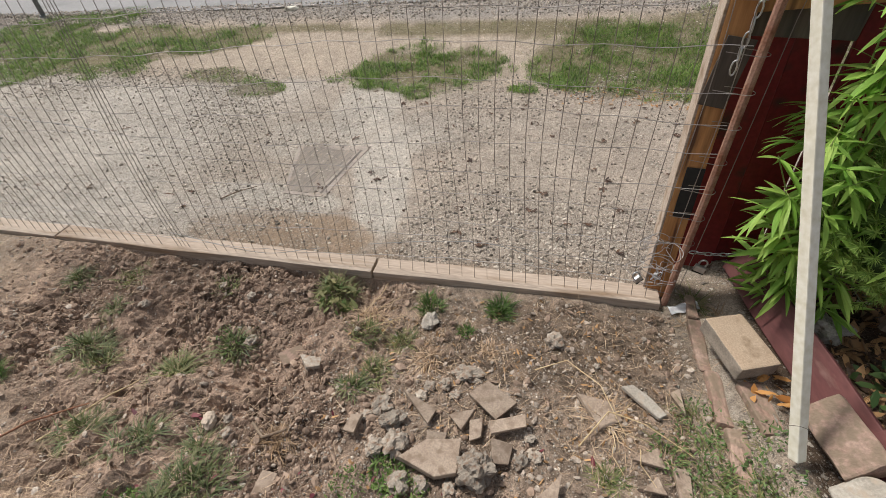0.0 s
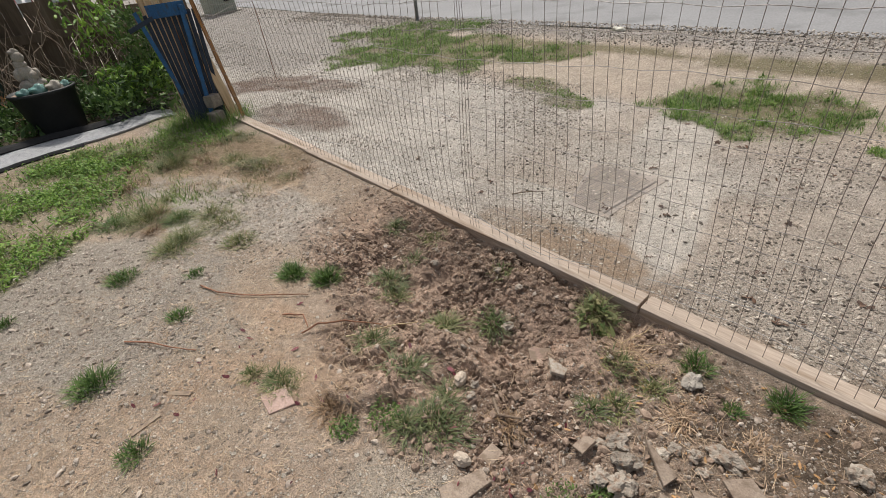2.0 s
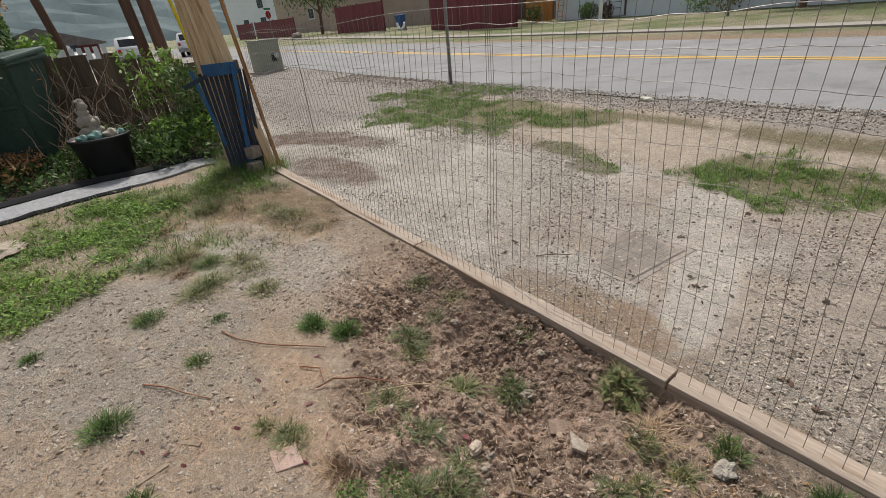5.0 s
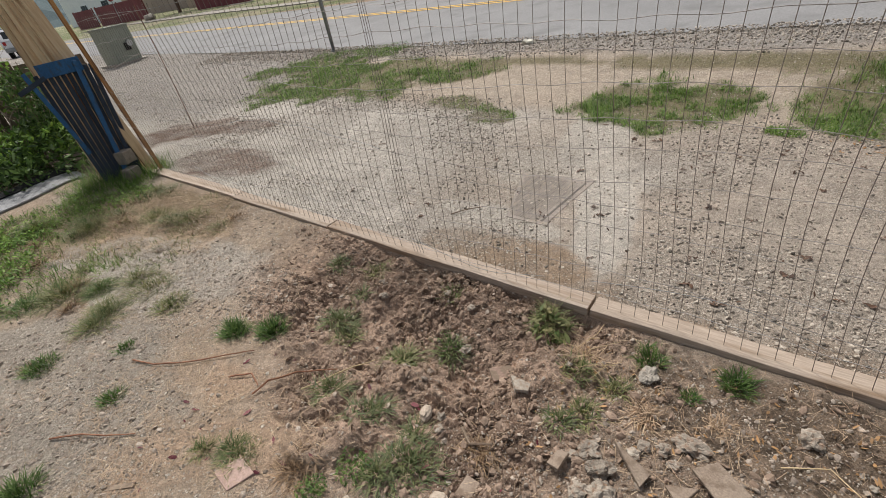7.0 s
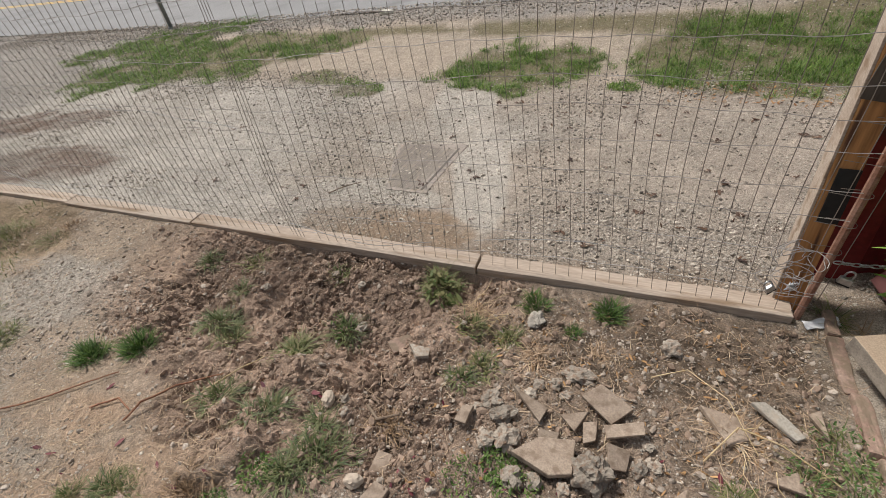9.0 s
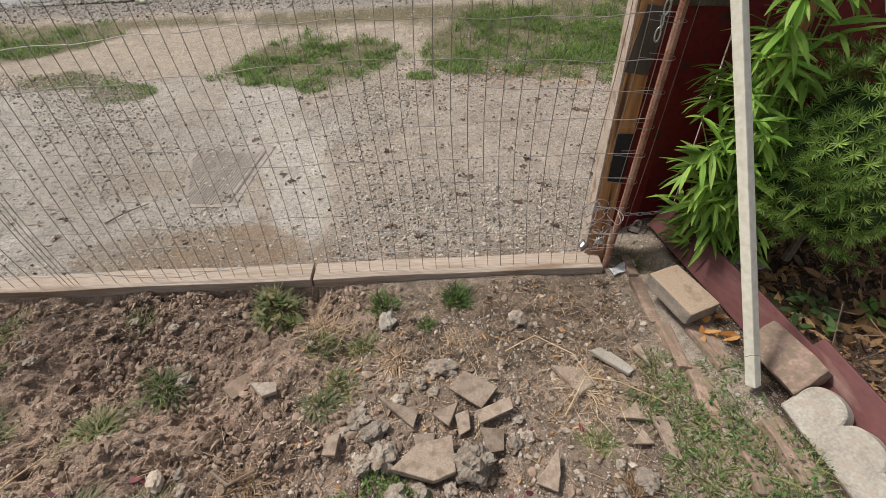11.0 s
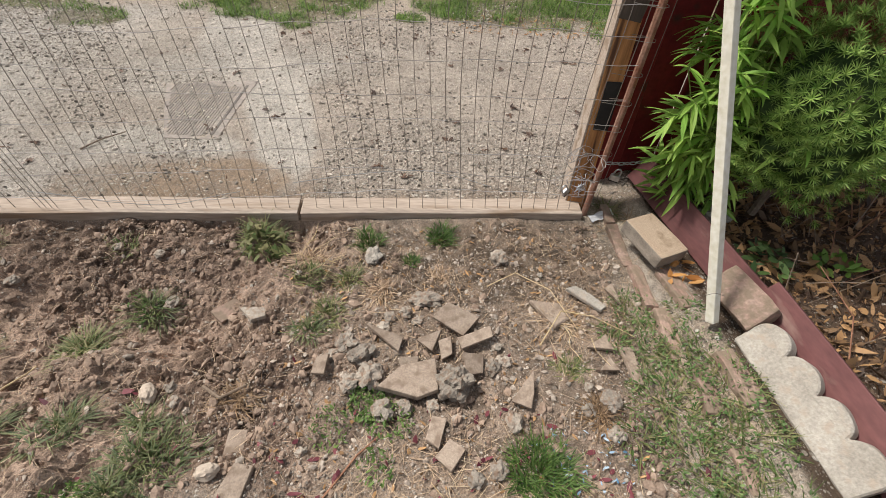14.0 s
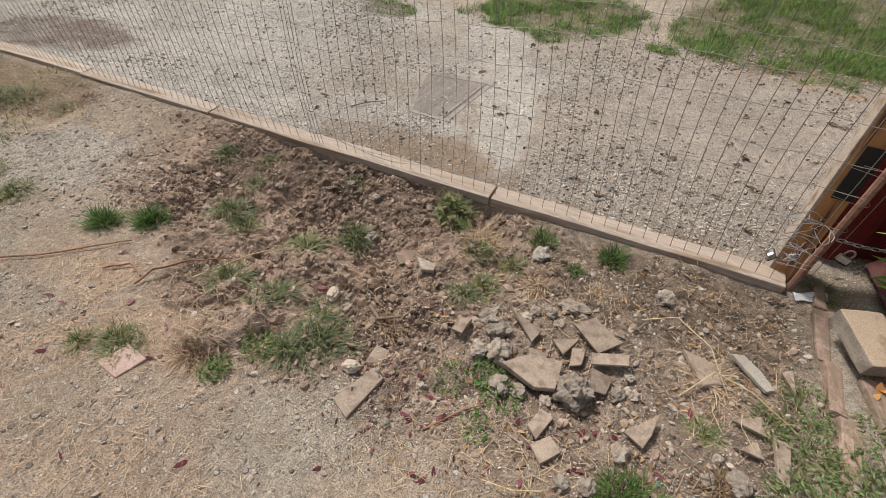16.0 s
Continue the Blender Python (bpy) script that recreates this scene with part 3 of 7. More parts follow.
# ---- timber sill under the fence ----
def timber(x0, x1, y, turn, seed, lift=0.0):
    """One flat length of two-by-four."""
    length = x1 - x0
    bm = box(length, 0.092, 0.042, bevel=0.004)
    bmesh.ops.subdivide_edges(bm, edges=[e for e in bm.edges if e.calc_length() > length * 0.8], cuts=14)
    for v in bm.verts:
        v.co += Vector((0, noise.noise(v.co * 3 + Vector((seed, 0, 0))) * 0.006, noise.noise(v.co * 2.2 + Vector((0, seed, 0))) * 0.006))
    ob = part("timber_sill", bm, M["board"])
    mid = (x0 + x1) / 2
    z0, z1 = float(base_height(np.array([x0]), np.array([y]))[0]), float(base_height(np.array([x1]), np.array([y]))[0])
    ob.matrix_basis = pose(mid, y, (z0 + z1) / 2 + 0.016 + lift, 0, math.degrees(-math.atan2(z1 - z0, length)), turn)
    return tagged(ob, "weathered flat timber board lying on the soil under the fence", "timber", "boards under the fence")


timber(0.006, 1.132, 0.047, 0.0, 1.0)
timber(-1.645, -0.004, 0.044, 0.0, 5.0)
timber(-2.73, -1.655, 0.045, 0.0, 9.0)
timber(-4.15, -2.74, 0.05, 0.6, 13.0)


# ---- wire fence ----
def bow(x, z):
    """How far the sagging mesh stands off its line."""
    k = z / 1.38
    return 0.03 + 0.035 * math.sin(2.3 * x + 0.6) * math.sin(math.pi * min(k, 1)) + 0.03 * math.sin(5.1 * x) * k * (1 - k) + 0.02 * k * math.sin(1.3 * x + 2)


def fence():
    f = thing("wire_fence", Matrix(), "rusty galvanised welded wire mesh fence, sagging, on a timber sill", "fence")
    pitch = 0.0508
    xs = np.arange(-4.05, 1.16, pitch)
    zs = np.linspace(0.0, 1.0, 12)
    for i, x in enumerate(xs):
        lean = 0.16 * math.exp(-((x + 2.85) / 0.45) ** 2)
        pts = []
        for k in zs:
            b = ground_base(x)
            z = b + 0.036 + k * (1.385 - b - 0.036)
            xx = x - lean * k + 0.012 * math.sin(7 * k + x * 3)
            if abs(x + 0.93) < 0.09:
                xx += (-0.93 - x) * (0.55 + 0.2 * k)
            pts.append((xx, bow(x, z), z))
        part("vertical_wire", tube(pts, 0.00115, 4, cap=False), M["wire"], f, smooth=True)
    heights = [0.10, 0.20, 0.30, 0.41, 0.51, 0.61, 0.71, 0.81, 0.92, 1.02, 1.12, 1.22, 1.31, 1.385]
    for j, z in enumerate(heights):
        pts = []
        for x in np.linspace(-4.05, 1.16, 90):
            zz = z + 0.012 * math.sin(3.1 * x + j) + 0.016 * math.sin(1.7 * x + 2.3 * j) * (1 - z / 1.4) + 0.004 * math.sin(23 * x + j)
            if z > 1.35:
                zz = 1.385 + 0.012 * math.sin(3.1 * x)
            pts.append((x, bow(x, zz) - 0.002, zz + (ground_base(x) * (1 - z))))
        part("horizontal_wire", tube(pts, 0.0014 if z > 1.35 else 0.0013, 4, cap=False), M["wire_pale"], f, smooth=True)
    # loose tie wires wound through the mesh
    for seed, x0, x1, z in ((1, -0.95, -0.2, 0.12), (2, 0.0, 0.75, 0.16), (3, -3.2, -2.2, 0.2), (4, -2.4, -1.0, 0.62)):
        pts = [(x, bow(x, z) - 0.01, z + ground_base(x) + 0.035 * noise.noise(Vector((x * 3, seed, 0))) + 0.05 * math.sin((x - x0) / (x1 - x0) * math.pi) * (-1) ** seed) for x in np.linspace(x0, x1, 24)]
        part("tie_wire", tube(pts, 0.0013, 4, cap=False), M["metal"], f, "pale loose tie wire")
    # tangled wire ends wound round the gate post's foot
    random.seed(21)
    for k in range(9):
        cx, cz, r = random.uniform(1.02, 1.14), random.uniform(0.16, 0.33), random.uniform(0.02, 0.05)
        pts = [(cx + r * math.cos(a) * (1 + 0.3 * math.sin(3 * a + k)), -0.005 + 0.03 * math.sin(a * 1.3 + k), cz + r * 0.8 * math.sin(a)) for a in np.linspace(0, random.uniform(5, 10), 26)]
        part("tie_wire", tube(pts, 0.0014, 4, cap=False), M["wire_pale"], f, "pale tangled tie wire")
    return f


def ground_base(x):
    return float(base_height(np.array([x]), np.array([0.04]))[0])


fence()


def side_panel():
    """The short return of mesh that stands out from the fence's far end."""
    p = thing("side_mesh_panel", pose(-5.55, 1.12, float(base_height(np.array([-5.55]), np.array([1.12]))[0])), "short panel of thin rusty wire mesh on a steel rod", "fence panel")
    part("rod", tube([(0, 0, -0.02), (-0.05, 0.02, 0.7), (-0.10, 0.02, 1.36)], 0.005, 6), M["rust"], p)
    for z in (0.03, 0.3, 0.61, 0.92, 1.3):
        part("horizontal_wire", tube([(-0.075 * z, 0.015, z), (0.3, -0.4, z - 0.01), (1.3, -0.95, z + 0.01)], 0.0014, 4, cap=False), M["wire"], p)
    return p


side_panel()


# ---- gate post group on the right ----
def right_post():
    p = thing("gate_post", on_ground(1.125, 0.135, -4, 0, (-5.0, 1.7)), "stained cedar fence post with metal straps, clamped to the mesh", "post")
    post = part("post", box(0.072, 0.12, 1.95, base=True, bevel=0.004), M["cedar"], p)
    part("post_edge", box(0.008, 0.09, 1.95, Matrix.Translation((-0.0405, -0.012, 0)), 0.002, base=True), M["board"], p, "pale strip along the post's left edge")
    part("dark_patch", box(0.054, 0.006, 0.18, Matrix.Translation((0.008, -0.064, 0.45)), 0.001), M["black"], p, "dark worn patch of tar paper")
    part("bracket", box(0.075, 0.006, 0.19, Matrix.Translation((0.006, -0.0645, 0.83)) @ pose(0, 0, 0, 0, 8, 0), 0.001), M["darkboard"], p, "dark grey bracket plate")
    part("hasp", box(0.05, 0.02, 0.06, Matrix.Translation((0.0, -0.075, 1.05)), 0.006), M["metal"], p, "zinc hasp")
    return p


right_post()


def rebar():
    r = thing("rusty_bar", pose(1.153, 0.04, ground_at(1.153, 0.04) - 0.02, -3.3, 3.6, 0), "rusty steel bar standing at the gate post", "metal bar")
    bm = tube([(0, 0, 0), (0.003, 0.002, 0.5), (0.0, 0.0, 1.0), (0.0, 0.0, 1.6)], 0.0125, 8)
    rough_up(bm, 0.0015, 0.02)
    part("bar", bm, M["rust"], r)
    for z in (0.09, 0.2, 0.31, 0.41, 0.51, 0.61, 0.72, 0.82, 0.92):
        cx = 0.002
        pts = [(-0.09, -0.012, z + 0.003)] + [(cx + 0.02 * math.cos(a), 0.02 * math.sin(a), z + 0.002 * a) for a in np.linspace(-2.4, 2.2, 9)] + [(-0.06, 0.0, z + 0.012)]
        part("wire_loop", tube(pts, 0.0012, 4, cap=False), M["wire"], r)
    part("long_wire", tube([(0.03, 0, 0.1), (0.045, 0.01, 0.5), (0.07, 0.05, 1.0), (0.1, 0.06, 1.35)], 0.0012, 4, cap=False), M["wire"], r)
    part("tangled_wire", tube([(-0.07 + 0.03 * noise.noise(Vector((k * 0.9, 0, 1))), -0.03 + 0.03 * noise.noise(Vector((0, k * 0.8, 2))), 0.17 + 0.06 * noise.noise(Vector((1, 2, k * 0.7)))) for k in range(40)], 0.0015, 4, cap=False), M["metal"], r)
    return r


rebar()


def padlock(m, label, body=(0.038, 0.016, 0.03)):
    p = thing("padlock", m, label, "padlock")
    part("body", box(*body, bevel=0.004), M["metal"], p)
    part("shackle", tube([(math.cos(a) * 0.012, 0, body[2] / 2 + 0.014 + math.sin(a) * 0.014) if 0 <= a <= math.pi else (math.copysign(0.012, math.cos(a)), 0, body[2] / 2 - 0.004) for a in np.linspace(-0.2, math.pi + 0.2, 13)], 0.0032, 6), M["metal"], p, smooth=True)
    part("bumper", box(body[0] * 1.02, body[1] * 1.05, 0.006, Matrix.Translation((0, 0, -body[2] / 2 + 0.004)), 0.001), M["black"], p, "dark lower band")
    return p


padlock(pose(1.236, 0.055, 0.150, 0, 14, -12), "silver padlock hanging on the gate chain")
padlock(pose(1.03, -0.01, 0.135, 0, -30, 30), "small grey padlock clipped to the wire mesh", (0.03, 0.013, 0.028))


def chain():
    c = thing("gate_chain", Matrix(), "zinc link chain tied to the gate", "chain")
    p0, p1 = Vector((1.20, 0.085, 0.20)), Vector((1.42, 0.10, 0.21))
    n = 9
    for i in range(n):
        k = (i + 0.5) / n
        m = Matrix.Translation(p0.lerp(p1, k) + Vector((0, 0, -0.012 * math.sin(k * math.pi)))) @ pose(0, 0, 0, 90 * (i % 2) + 20, 0, 4)
        part("link", tube([m @ Vector((math.cos(a) * 0.016, math.sin(a) * 0.006, 0)) for a in np.linspace(0, math.tau, 11)], 0.0022, 5, cap=False), M["metal"], c, smooth=True)
    up = thing("hanging_chain", Matrix(), "zinc chain links hanging on the cedar post", "chain")
    for i in range(6):
        m = pose(1.165 - 0.004 * i, 0.062, 1.02 - 0.035 * i, 0, 88, 90 * (i % 2))
        part("link", tube([m @ Vector((math.cos(a) * 0.02, math.sin(a) * 0.007, 0)) for a in np.linspace(0, math.tau, 11)], 0.0025, 5, cap=False), M["metal"], up, smooth=True)


chain()


def red_fence():
    f = thing("red_board_fence", pose(0, 0, 0), "dark red painted board fence behind the plants", "fence")
    x = 1.225
    random.seed(4)
    for i in range(13):
        w = 0.135 + 0.02 * random.random()
        y = 0.30 + 0.012 * (i % 2)
        bm = box(w, 0.02, 1.85, Matrix.Translation((x + w / 2, y, -0.12)) @ pose(0, 0, 0, 0, random.uniform(-0.6, 0.6), 0), 0.003, base=True)
        part("board", bm, M["red"], f)
        x += w + 0.004
    part("batten", box(0.04, 0.03, 1.7, Matrix.Translation((1.60, 0.26, 0.02)) @ pose(0, 0, 0, 0, 7, 0), 0.003, base=True), M["cedar"], f, "bare cedar batten")
    part("dark_panel", box(0.28, 0.014, 0.42, Matrix.Translation((1.37, 0.265, 1.07)) @ pose(0, 0, 0, 0, 4, 0), 0.003), M["darkboard"], f, "dark weathered plywood offcut")
    part("cross_rail", box(0.42, 0.03, 0.06, Matrix.Translation((1.42, 0.24, 0.98)) @ pose(0, 0, 0, 0, -3, 0), 0.003), M["cedar"], f, "bare cedar rail")
    part("grey_plank", box(0.10, 0.02, 1.2, Matrix.Translation((2.32, 0.25, 0.5)) @ pose(0, 0, 0, 0, 18, 0), 0.003, base=True), M["darkboard"], f, "leaning grey plank")
    return f


red_fence()


# ---- planting bed edging ----
def white_stake():
    s = thing("white_stake", Matrix.Translation((1.362, -0.585, 0.09)) @ (Vector((-0.139, 0.548, 1.0))).to_track_quat("Z", "Y").to_matrix().to_4x4() @ pose(0, 0, 0, 0, 0, 12), "leaning cream painted square stake with a green top", "stake")
    part("shaft", box(0.028, 0.028, 1.13, bevel=0.003, base=True), M["white"], s)
    part("top", box(0.0285, 0.0285, 0.3, Matrix.Translation((0, 0, 1.132)), 0.003, base=True), M["green_paint"], s, "flaking green painted top")
    for z in (0.12, 0.43, 0.71):
        part("nail", box(0.005, 0.002, 0.008, Matrix.Translation((0.004, -0.016, z))), M["rust"], s)
    part("wire", tube([(0.03 * math.cos(a) + 0.004, 0.03 * math.sin(a), 0.10 + 0.01 * math.sin(2 * a)) for a in np.linspace(0, 5.6, 14)], 0.0008, 4), M["wire"], s)
    return s


white_stake()


def brick_block(name, m, size, material, label, category, group="", seed=0.0, wear=0.004, edge=None):
    bm = box(*size, bevel=0.006)
    bmesh.ops.subdivide_edges(bm, edges=[e for e in bm.edges if e.calc_length() > 0.03], cuts=3, use_grid_fill=True)
    rough_up(bm, wear, 0.03, seed)
    ob = part(name, bm, material)
    if edge:
        ob.data.materials.append(edge)
        for p in ob.data.polygons:
            if abs(p.normal.z) < 0.6:
                p.material_index = 1
    ob.matrix_basis = m
    return tagged(ob, label, category, group)


brick_block("paver", pose(1.315, -0.222, 0.085, 3, -4, 111), (0.196, 0.128, 0.056), M["paver"], "tan concrete paver lying loose on the brick edging", "paver", seed=2, wear=0.002, edge=M["paver_edge"])
for i, (x, y, w, t, L) in enumerate(((1.243, 0.02, 0.036, 86, 0.12), (1.238, -0.155, 0.04, 91, 0.21), (1.25, -0.37, 0.045, 87, 0.2), (1.262, -0.575, 0.05, 88, 0.19), (1.285, -0.78, 0.05, 82, 0.15), (1.29, -1.0, 0.045, 94, 0.12))):
    brick_block("edging_brick", on_ground(x, y, t, -0.012 - 0.004 * i, (0, 4 * (-1) ** i)), (L, w, 0.075), M["brick"], "worn red edging brick half sunk in the soil", "brick", "bricks edging the bed", seed=i * 3.1, wear=0.007)
for i, (x, y, t) in enumerate(((1.345, -0.41, 100), (1.37, -0.76, 93))):
    brick_block("bed_brick", on_ground(x, y, t, -0.018), (0.17, 0.06, 0.06), M["brick"], "mortar-stained brick lying in the edging", "brick", "bricks edging the bed", seed=20 + i * 3.1, wear=0.007)
brick_block("standing_brick", pose(1.478, -0.52, 0.118, -38, 0, 104), (0.19, 0.11, 0.05), M["brick"], "red brick with worn face leaning on the maroon board", "brick", seed=33, wear=0.006)


def maroon_board(x0, y0, x1, y1, z0, z1, label):
    a, b = Vector((x0, y0, z0)), Vector((x1, y1, z1))
    L = (b - a).length
    bm = box(L, 0.022, 0.12, bevel=0.003)
    bmesh.ops.subdivide_edges(bm, edges=[e for e in bm.edges if e.calc_length() > L * 0.8], cuts=16)
    for v in bm.verts:
        v.co.y += 0.012 * noise.noise(Vector((v.co.x * 4, 0, v.co.z)))
    ob = part("maroon_board", bm, M["maroon"])
    ob.matrix_basis = Matrix.Translation((a + b) / 2) @ pose(0, 0, 0, 0, 0, math.degrees(math.atan2(y1 - y0, x1 - x0))) @ pose(0, 0, 0, -36, 0, 0)
    return tagged(ob, label, "board")


maroon_board(1.415, 0.22, 1.54, -0.52, 0.08, 0.09, "maroon painted board on edge holding the planting bed")
maroon_board(1.555, -0.50, 1.655, -1.75, 0.115, 0.115, "long maroon painted board on edge behind the scalloped edging")


def scallop():
    """One length of cast concrete lawn edging with a scalloped top."""
    L, n = 0.46, 4
    outline = [(-L / 2, 0), (L / 2, 0)]
    for k in range(n):
        cx = L / 2 - (k + 0.5) * L / n
        outline += [(cx + L / n / 2 * math.cos(a), 0.088 + 0.040 * math.sin(a)) for a in np.linspace(0.05, math.pi - 0.05, 9)]
    bm = prism(outline, 0.05, 0.005)
    bmesh.ops.subdivide_edges(bm, edges=[e for e in bm.edges if e.calc_length() > 0.06], cuts=3)
    rough_up(bm, 0.004, 0.05, 7)
    return bm


sc = tagged(part("scalloped_edging", scallop(), M["concrete"]), "pale cast concrete scalloped lawn edging, leaning back", "edging", "scalloped edging")
sc.matrix_basis = pose(1.483, -0.852, 0.03, 0, 0, -84) @ pose(0, 0, 0, 52, 0, 0)
copy_thing(sc, pose(1.525, -1.345, 0.03, 0, 0, -86) @ pose(0, 0, 0, 50, 0, 0))


# ---- broken tiles ----
def shard(outline, thick=0.011, tilt=(0, 0), up=0.004, material="tile", label="broken brown clay tile piece lying on the rubble", seed=0):
    """A broken tile with the outline in the plan."""
    cx, cy = sum(p[0] for p in outline) / len(outline), sum(p[1] for p in outline) / len(outline)
    area = sum(a[0] * b[1] - b[0] * a[1] for a, b in zip(outline, outline[1:] + outline[:1]))
    if area < 0:
        outline = outline[::-1]
    bm = prism([(x - cx, y - cy) for x, y in outline], thick, 0.0015)
    rough_up(bm, 0.0025, 0.02, seed)
    ob = part("tile_shard", bm, M[material])
    ob.matrix_basis = on_ground(cx, cy, 0, up, tilt)
    return tagged(ob, label, "tile piece", "broken tiles on the rubble")


M["pink_tile"] = mat("pinkish_clay_tile", (0.38, 0.265, 0.225), (0.43, 0.31, 0.265), scale=12, fine=150, bump=0.3, dirt=(0.33, 0.25, 0.19), dirt_amount=0.2)
SHARDS = [
    ([(0.345, -0.74), (0.41, -0.675), (0.51, -0.655), (0.515, -0.755), (0.455, -0.775)], (0, 0), 0.022, "large pale brown broken tile with a pointed end"),
    ([(0.505, -0.51), (0.56, -0.455), (0.655, -0.51), (0.60, -0.575)], (6, 4), 0.022, ""), ([(0.295, -0.525), (0.415, -0.57), (0.40, -0.625)], (-5, 8), 0.016, ""),
    ([(0.455, -0.575), (0.535, -0.55), (0.505, -0.62)], (4, -8), 0.018, ""), ([(0.58, -0.59), (0.685, -0.55), (0.69, -0.585), (0.59, -0.625)], (14, 3), 0.026, ""),
    ([(0.59, -0.635), (0.655, -0.635), (0.65, -0.695), (0.605, -0.70)], (8, 12), 0.012, ""), ([(0.40, -0.64), (0.46, -0.63), (0.455, -0.67), (0.405, -0.675)], (0, 10), 0.008, ""),
    ([(0.525, -0.585), (0.565, -0.575), (0.565, -0.63), (0.53, -0.645)], (12, -10), 0.012, ""),
    ([(0.83, -0.435), (0.93, -0.445), (0.965, -0.50), (0.90, -0.54)], (2, 5), 0.008, ""), ([(1.115, -0.375), (1.145, -0.355), (1.15, -0.45)], (0, -12), 0.01, ""),
    ([(0.98, -0.62), (1.05, -0.575), (1.065, -0.63)], (3, 0), 0.008, ""), ([(1.0, -0.70), (1.04, -0.655), (1.06, -0.70)], (0, 6), 0.008, ""),
    ([(1.085, -0.62), (1.13, -0.615), (1.12, -0.745), (1.095, -0.74)], (0, 8), 0.010, ""), ([(0.475, -0.89), (0.495, -0.825), (0.535, -0.835), (0.51, -0.915)], (0, 5), 0.008, ""),
    ([(0.50, -0.93), (0.54, -0.885), (0.58, -0.915), (0.54, -0.97)], (4, 0), 0.006, ""), ([(0.72, -0.79), (0.795, -0.705), (0.785, -0.77), (0.77, -0.815)], (5, -5), 0.010, ""),
    ([(-0.755, -1.285), (-0.655, -1.295), (-0.625, -1.21), (-0.72, -1.20)], (0, 0), -0.007, "flat pinkish square tile pressed into the soil"),
    ([(0.15, -0.685), (0.165, -0.635), (0.20, -0.63), (0.19, -0.69)], (10, -8), 0.012, ""),
]
for i, (outline, tilt, up, label) in enumerate(SHARDS):
    shard(outline, 0.02 if label and i == 0 else 0.013, tilt, up, "pink_tile" if "pinkish" in label else "tile", label=label or "broken brown clay tile piece lying on the rubble", seed=i * 2.3)
shard([(0.965, -0.39), (1.0, -0.375), (1.05, -0.41), (1.095, -0.455), (1.07, -0.475), (1.01, -0.43)], 0.012, (4, 6), 0.02, "concrete", "pale curved chip of concrete on the dry grass", 50)
shard([(-0.05, -0.92), (-0.05, -0.83), (0.0, -0.83), (0.0, -0.91)], 0.016, (2, 2), -0.006, "tile", "flat grey stone offcut in the soil", 51)
shard([(-0.05, -1.06), (0.0, -0.93), (0.05, -0.94), (0.02, -1.09)], 0.016, (2, 0), -0.006, "tile", "flat grey stone offcut in the soil", 52)
shard([(-0.225, -0.43), (-0.16, -0.375), (-0.115, -0.40), (-0.18, -0.465)], 0.018, (10, 12), 0.01, "brick", "tan brick chip on the turned soil", 53)
shard([(-0.12, -0.44), (-0.04, -0.435), (-0.03, -0.47), (-0.07, -0.49)], 0.016, (-8, 10), 0.012, "stone", "grey stone chip on the turned soil", 54)


def stone(x, y, r, seed, squash=(1, 1, 0.7), material="stone", label="grey piece of rubble on the soil", jag=0.45, sink=0.35):
    r *= 0.88
    ob = part("stone", rock(r, seed, squash, 4 if r > 0.03 else 3, jag * 1.25), M[material], smooth=False)
    ob.matrix_basis = on_ground(x, y, seed * 40, r * squash[2] * (1 - sink))
    return tagged(ob, label, "stone", "stones on the yard")


STONE_PALE = mat("smooth_pebble", (0.37, 0.30, 0.235), (0.45, 0.375, 0.30), rough=0.8, scale=12, fine=120, bump=0.15)
M["pebble"] = STONE_PALE
stone(0.565, -0.73, 0.058, 1.3, (1, 0.9, 0.75), label="lump of crumbly concrete aggregate among the tiles", sink=0.3)
stone(0.30, -0.195, 0.04, 2.2, (1.1, 0.8, 0.6), "concrete", "pale angular stone by the timber sill")
stone(0.76, -0.225, 0.035, 3.1)
stone(0.49, -0.42, 0.04, 4.4, (1.4, 0.8, 0.5))
stone(-0.06, -0.95, 0.027, 0.4, (1.2, 0.9, 0.85), "pebble", "smooth tan pebble on the soil", 0.08)
stone(-0.295, -0.725, 0.03, 0.7, (0.8, 1.2, 0.8), "pebble", "smooth egg-shaped tan stone", 0.1)
for i, (x, y, r) in enumerate(((0.29, -0.63, 0.04), (0.24, -0.58, 0.035), (0.32, -0.70, 0.04), (0.20, -0.62, 0.025), (0.26, -0.715, 0.03), (0.37, -0.48, 0.02), (0.42, -0.47, 0.024), (0.35, -0.52, 0.022), (0.46, -0.50, 0.018), (0.70, -0.60, 0.02),
                                (0.72, -0.655, 0.02), (0.68, -0.68, 0.022), (0.99, -0.89, 0.028), (0.93, -0.82, 0.02), (0.72, -0.845, 0.026), (0.60, -0.99, 0.025), (0.66, -0.97, 0.026), (0.36, -0.8, 0.033), (0.42, -0.79, 0.026), (0.50, -0.79, 0.022),
                                (-0.22, -0.75, 0.018), (-0.19, -0.77, 0.016), (-0.25, -0.70, 0.018), (-0.36, -0.385, 0.026), (-0.62, -0.15, 0.02), (-0.45, -0.2, 0.018), (1.0, -0.80, 0.03), (0.95, -0.75, 0.016), (0.9, -0.3, 0.012), (1.1, -0.25, 0.012), (0.12, -1.05, 0.018),
                                (0.05, -0.3, 0.012), (-0.9, -0.3, 0.02), (-1.1, -0.4, 0.018), (0.15, -0.9, 0.014))):
    stone(x, y, r, i * 1.9 + 0.5, (1, 0.85 + 0.3 * (i % 3) / 2, 0.65))
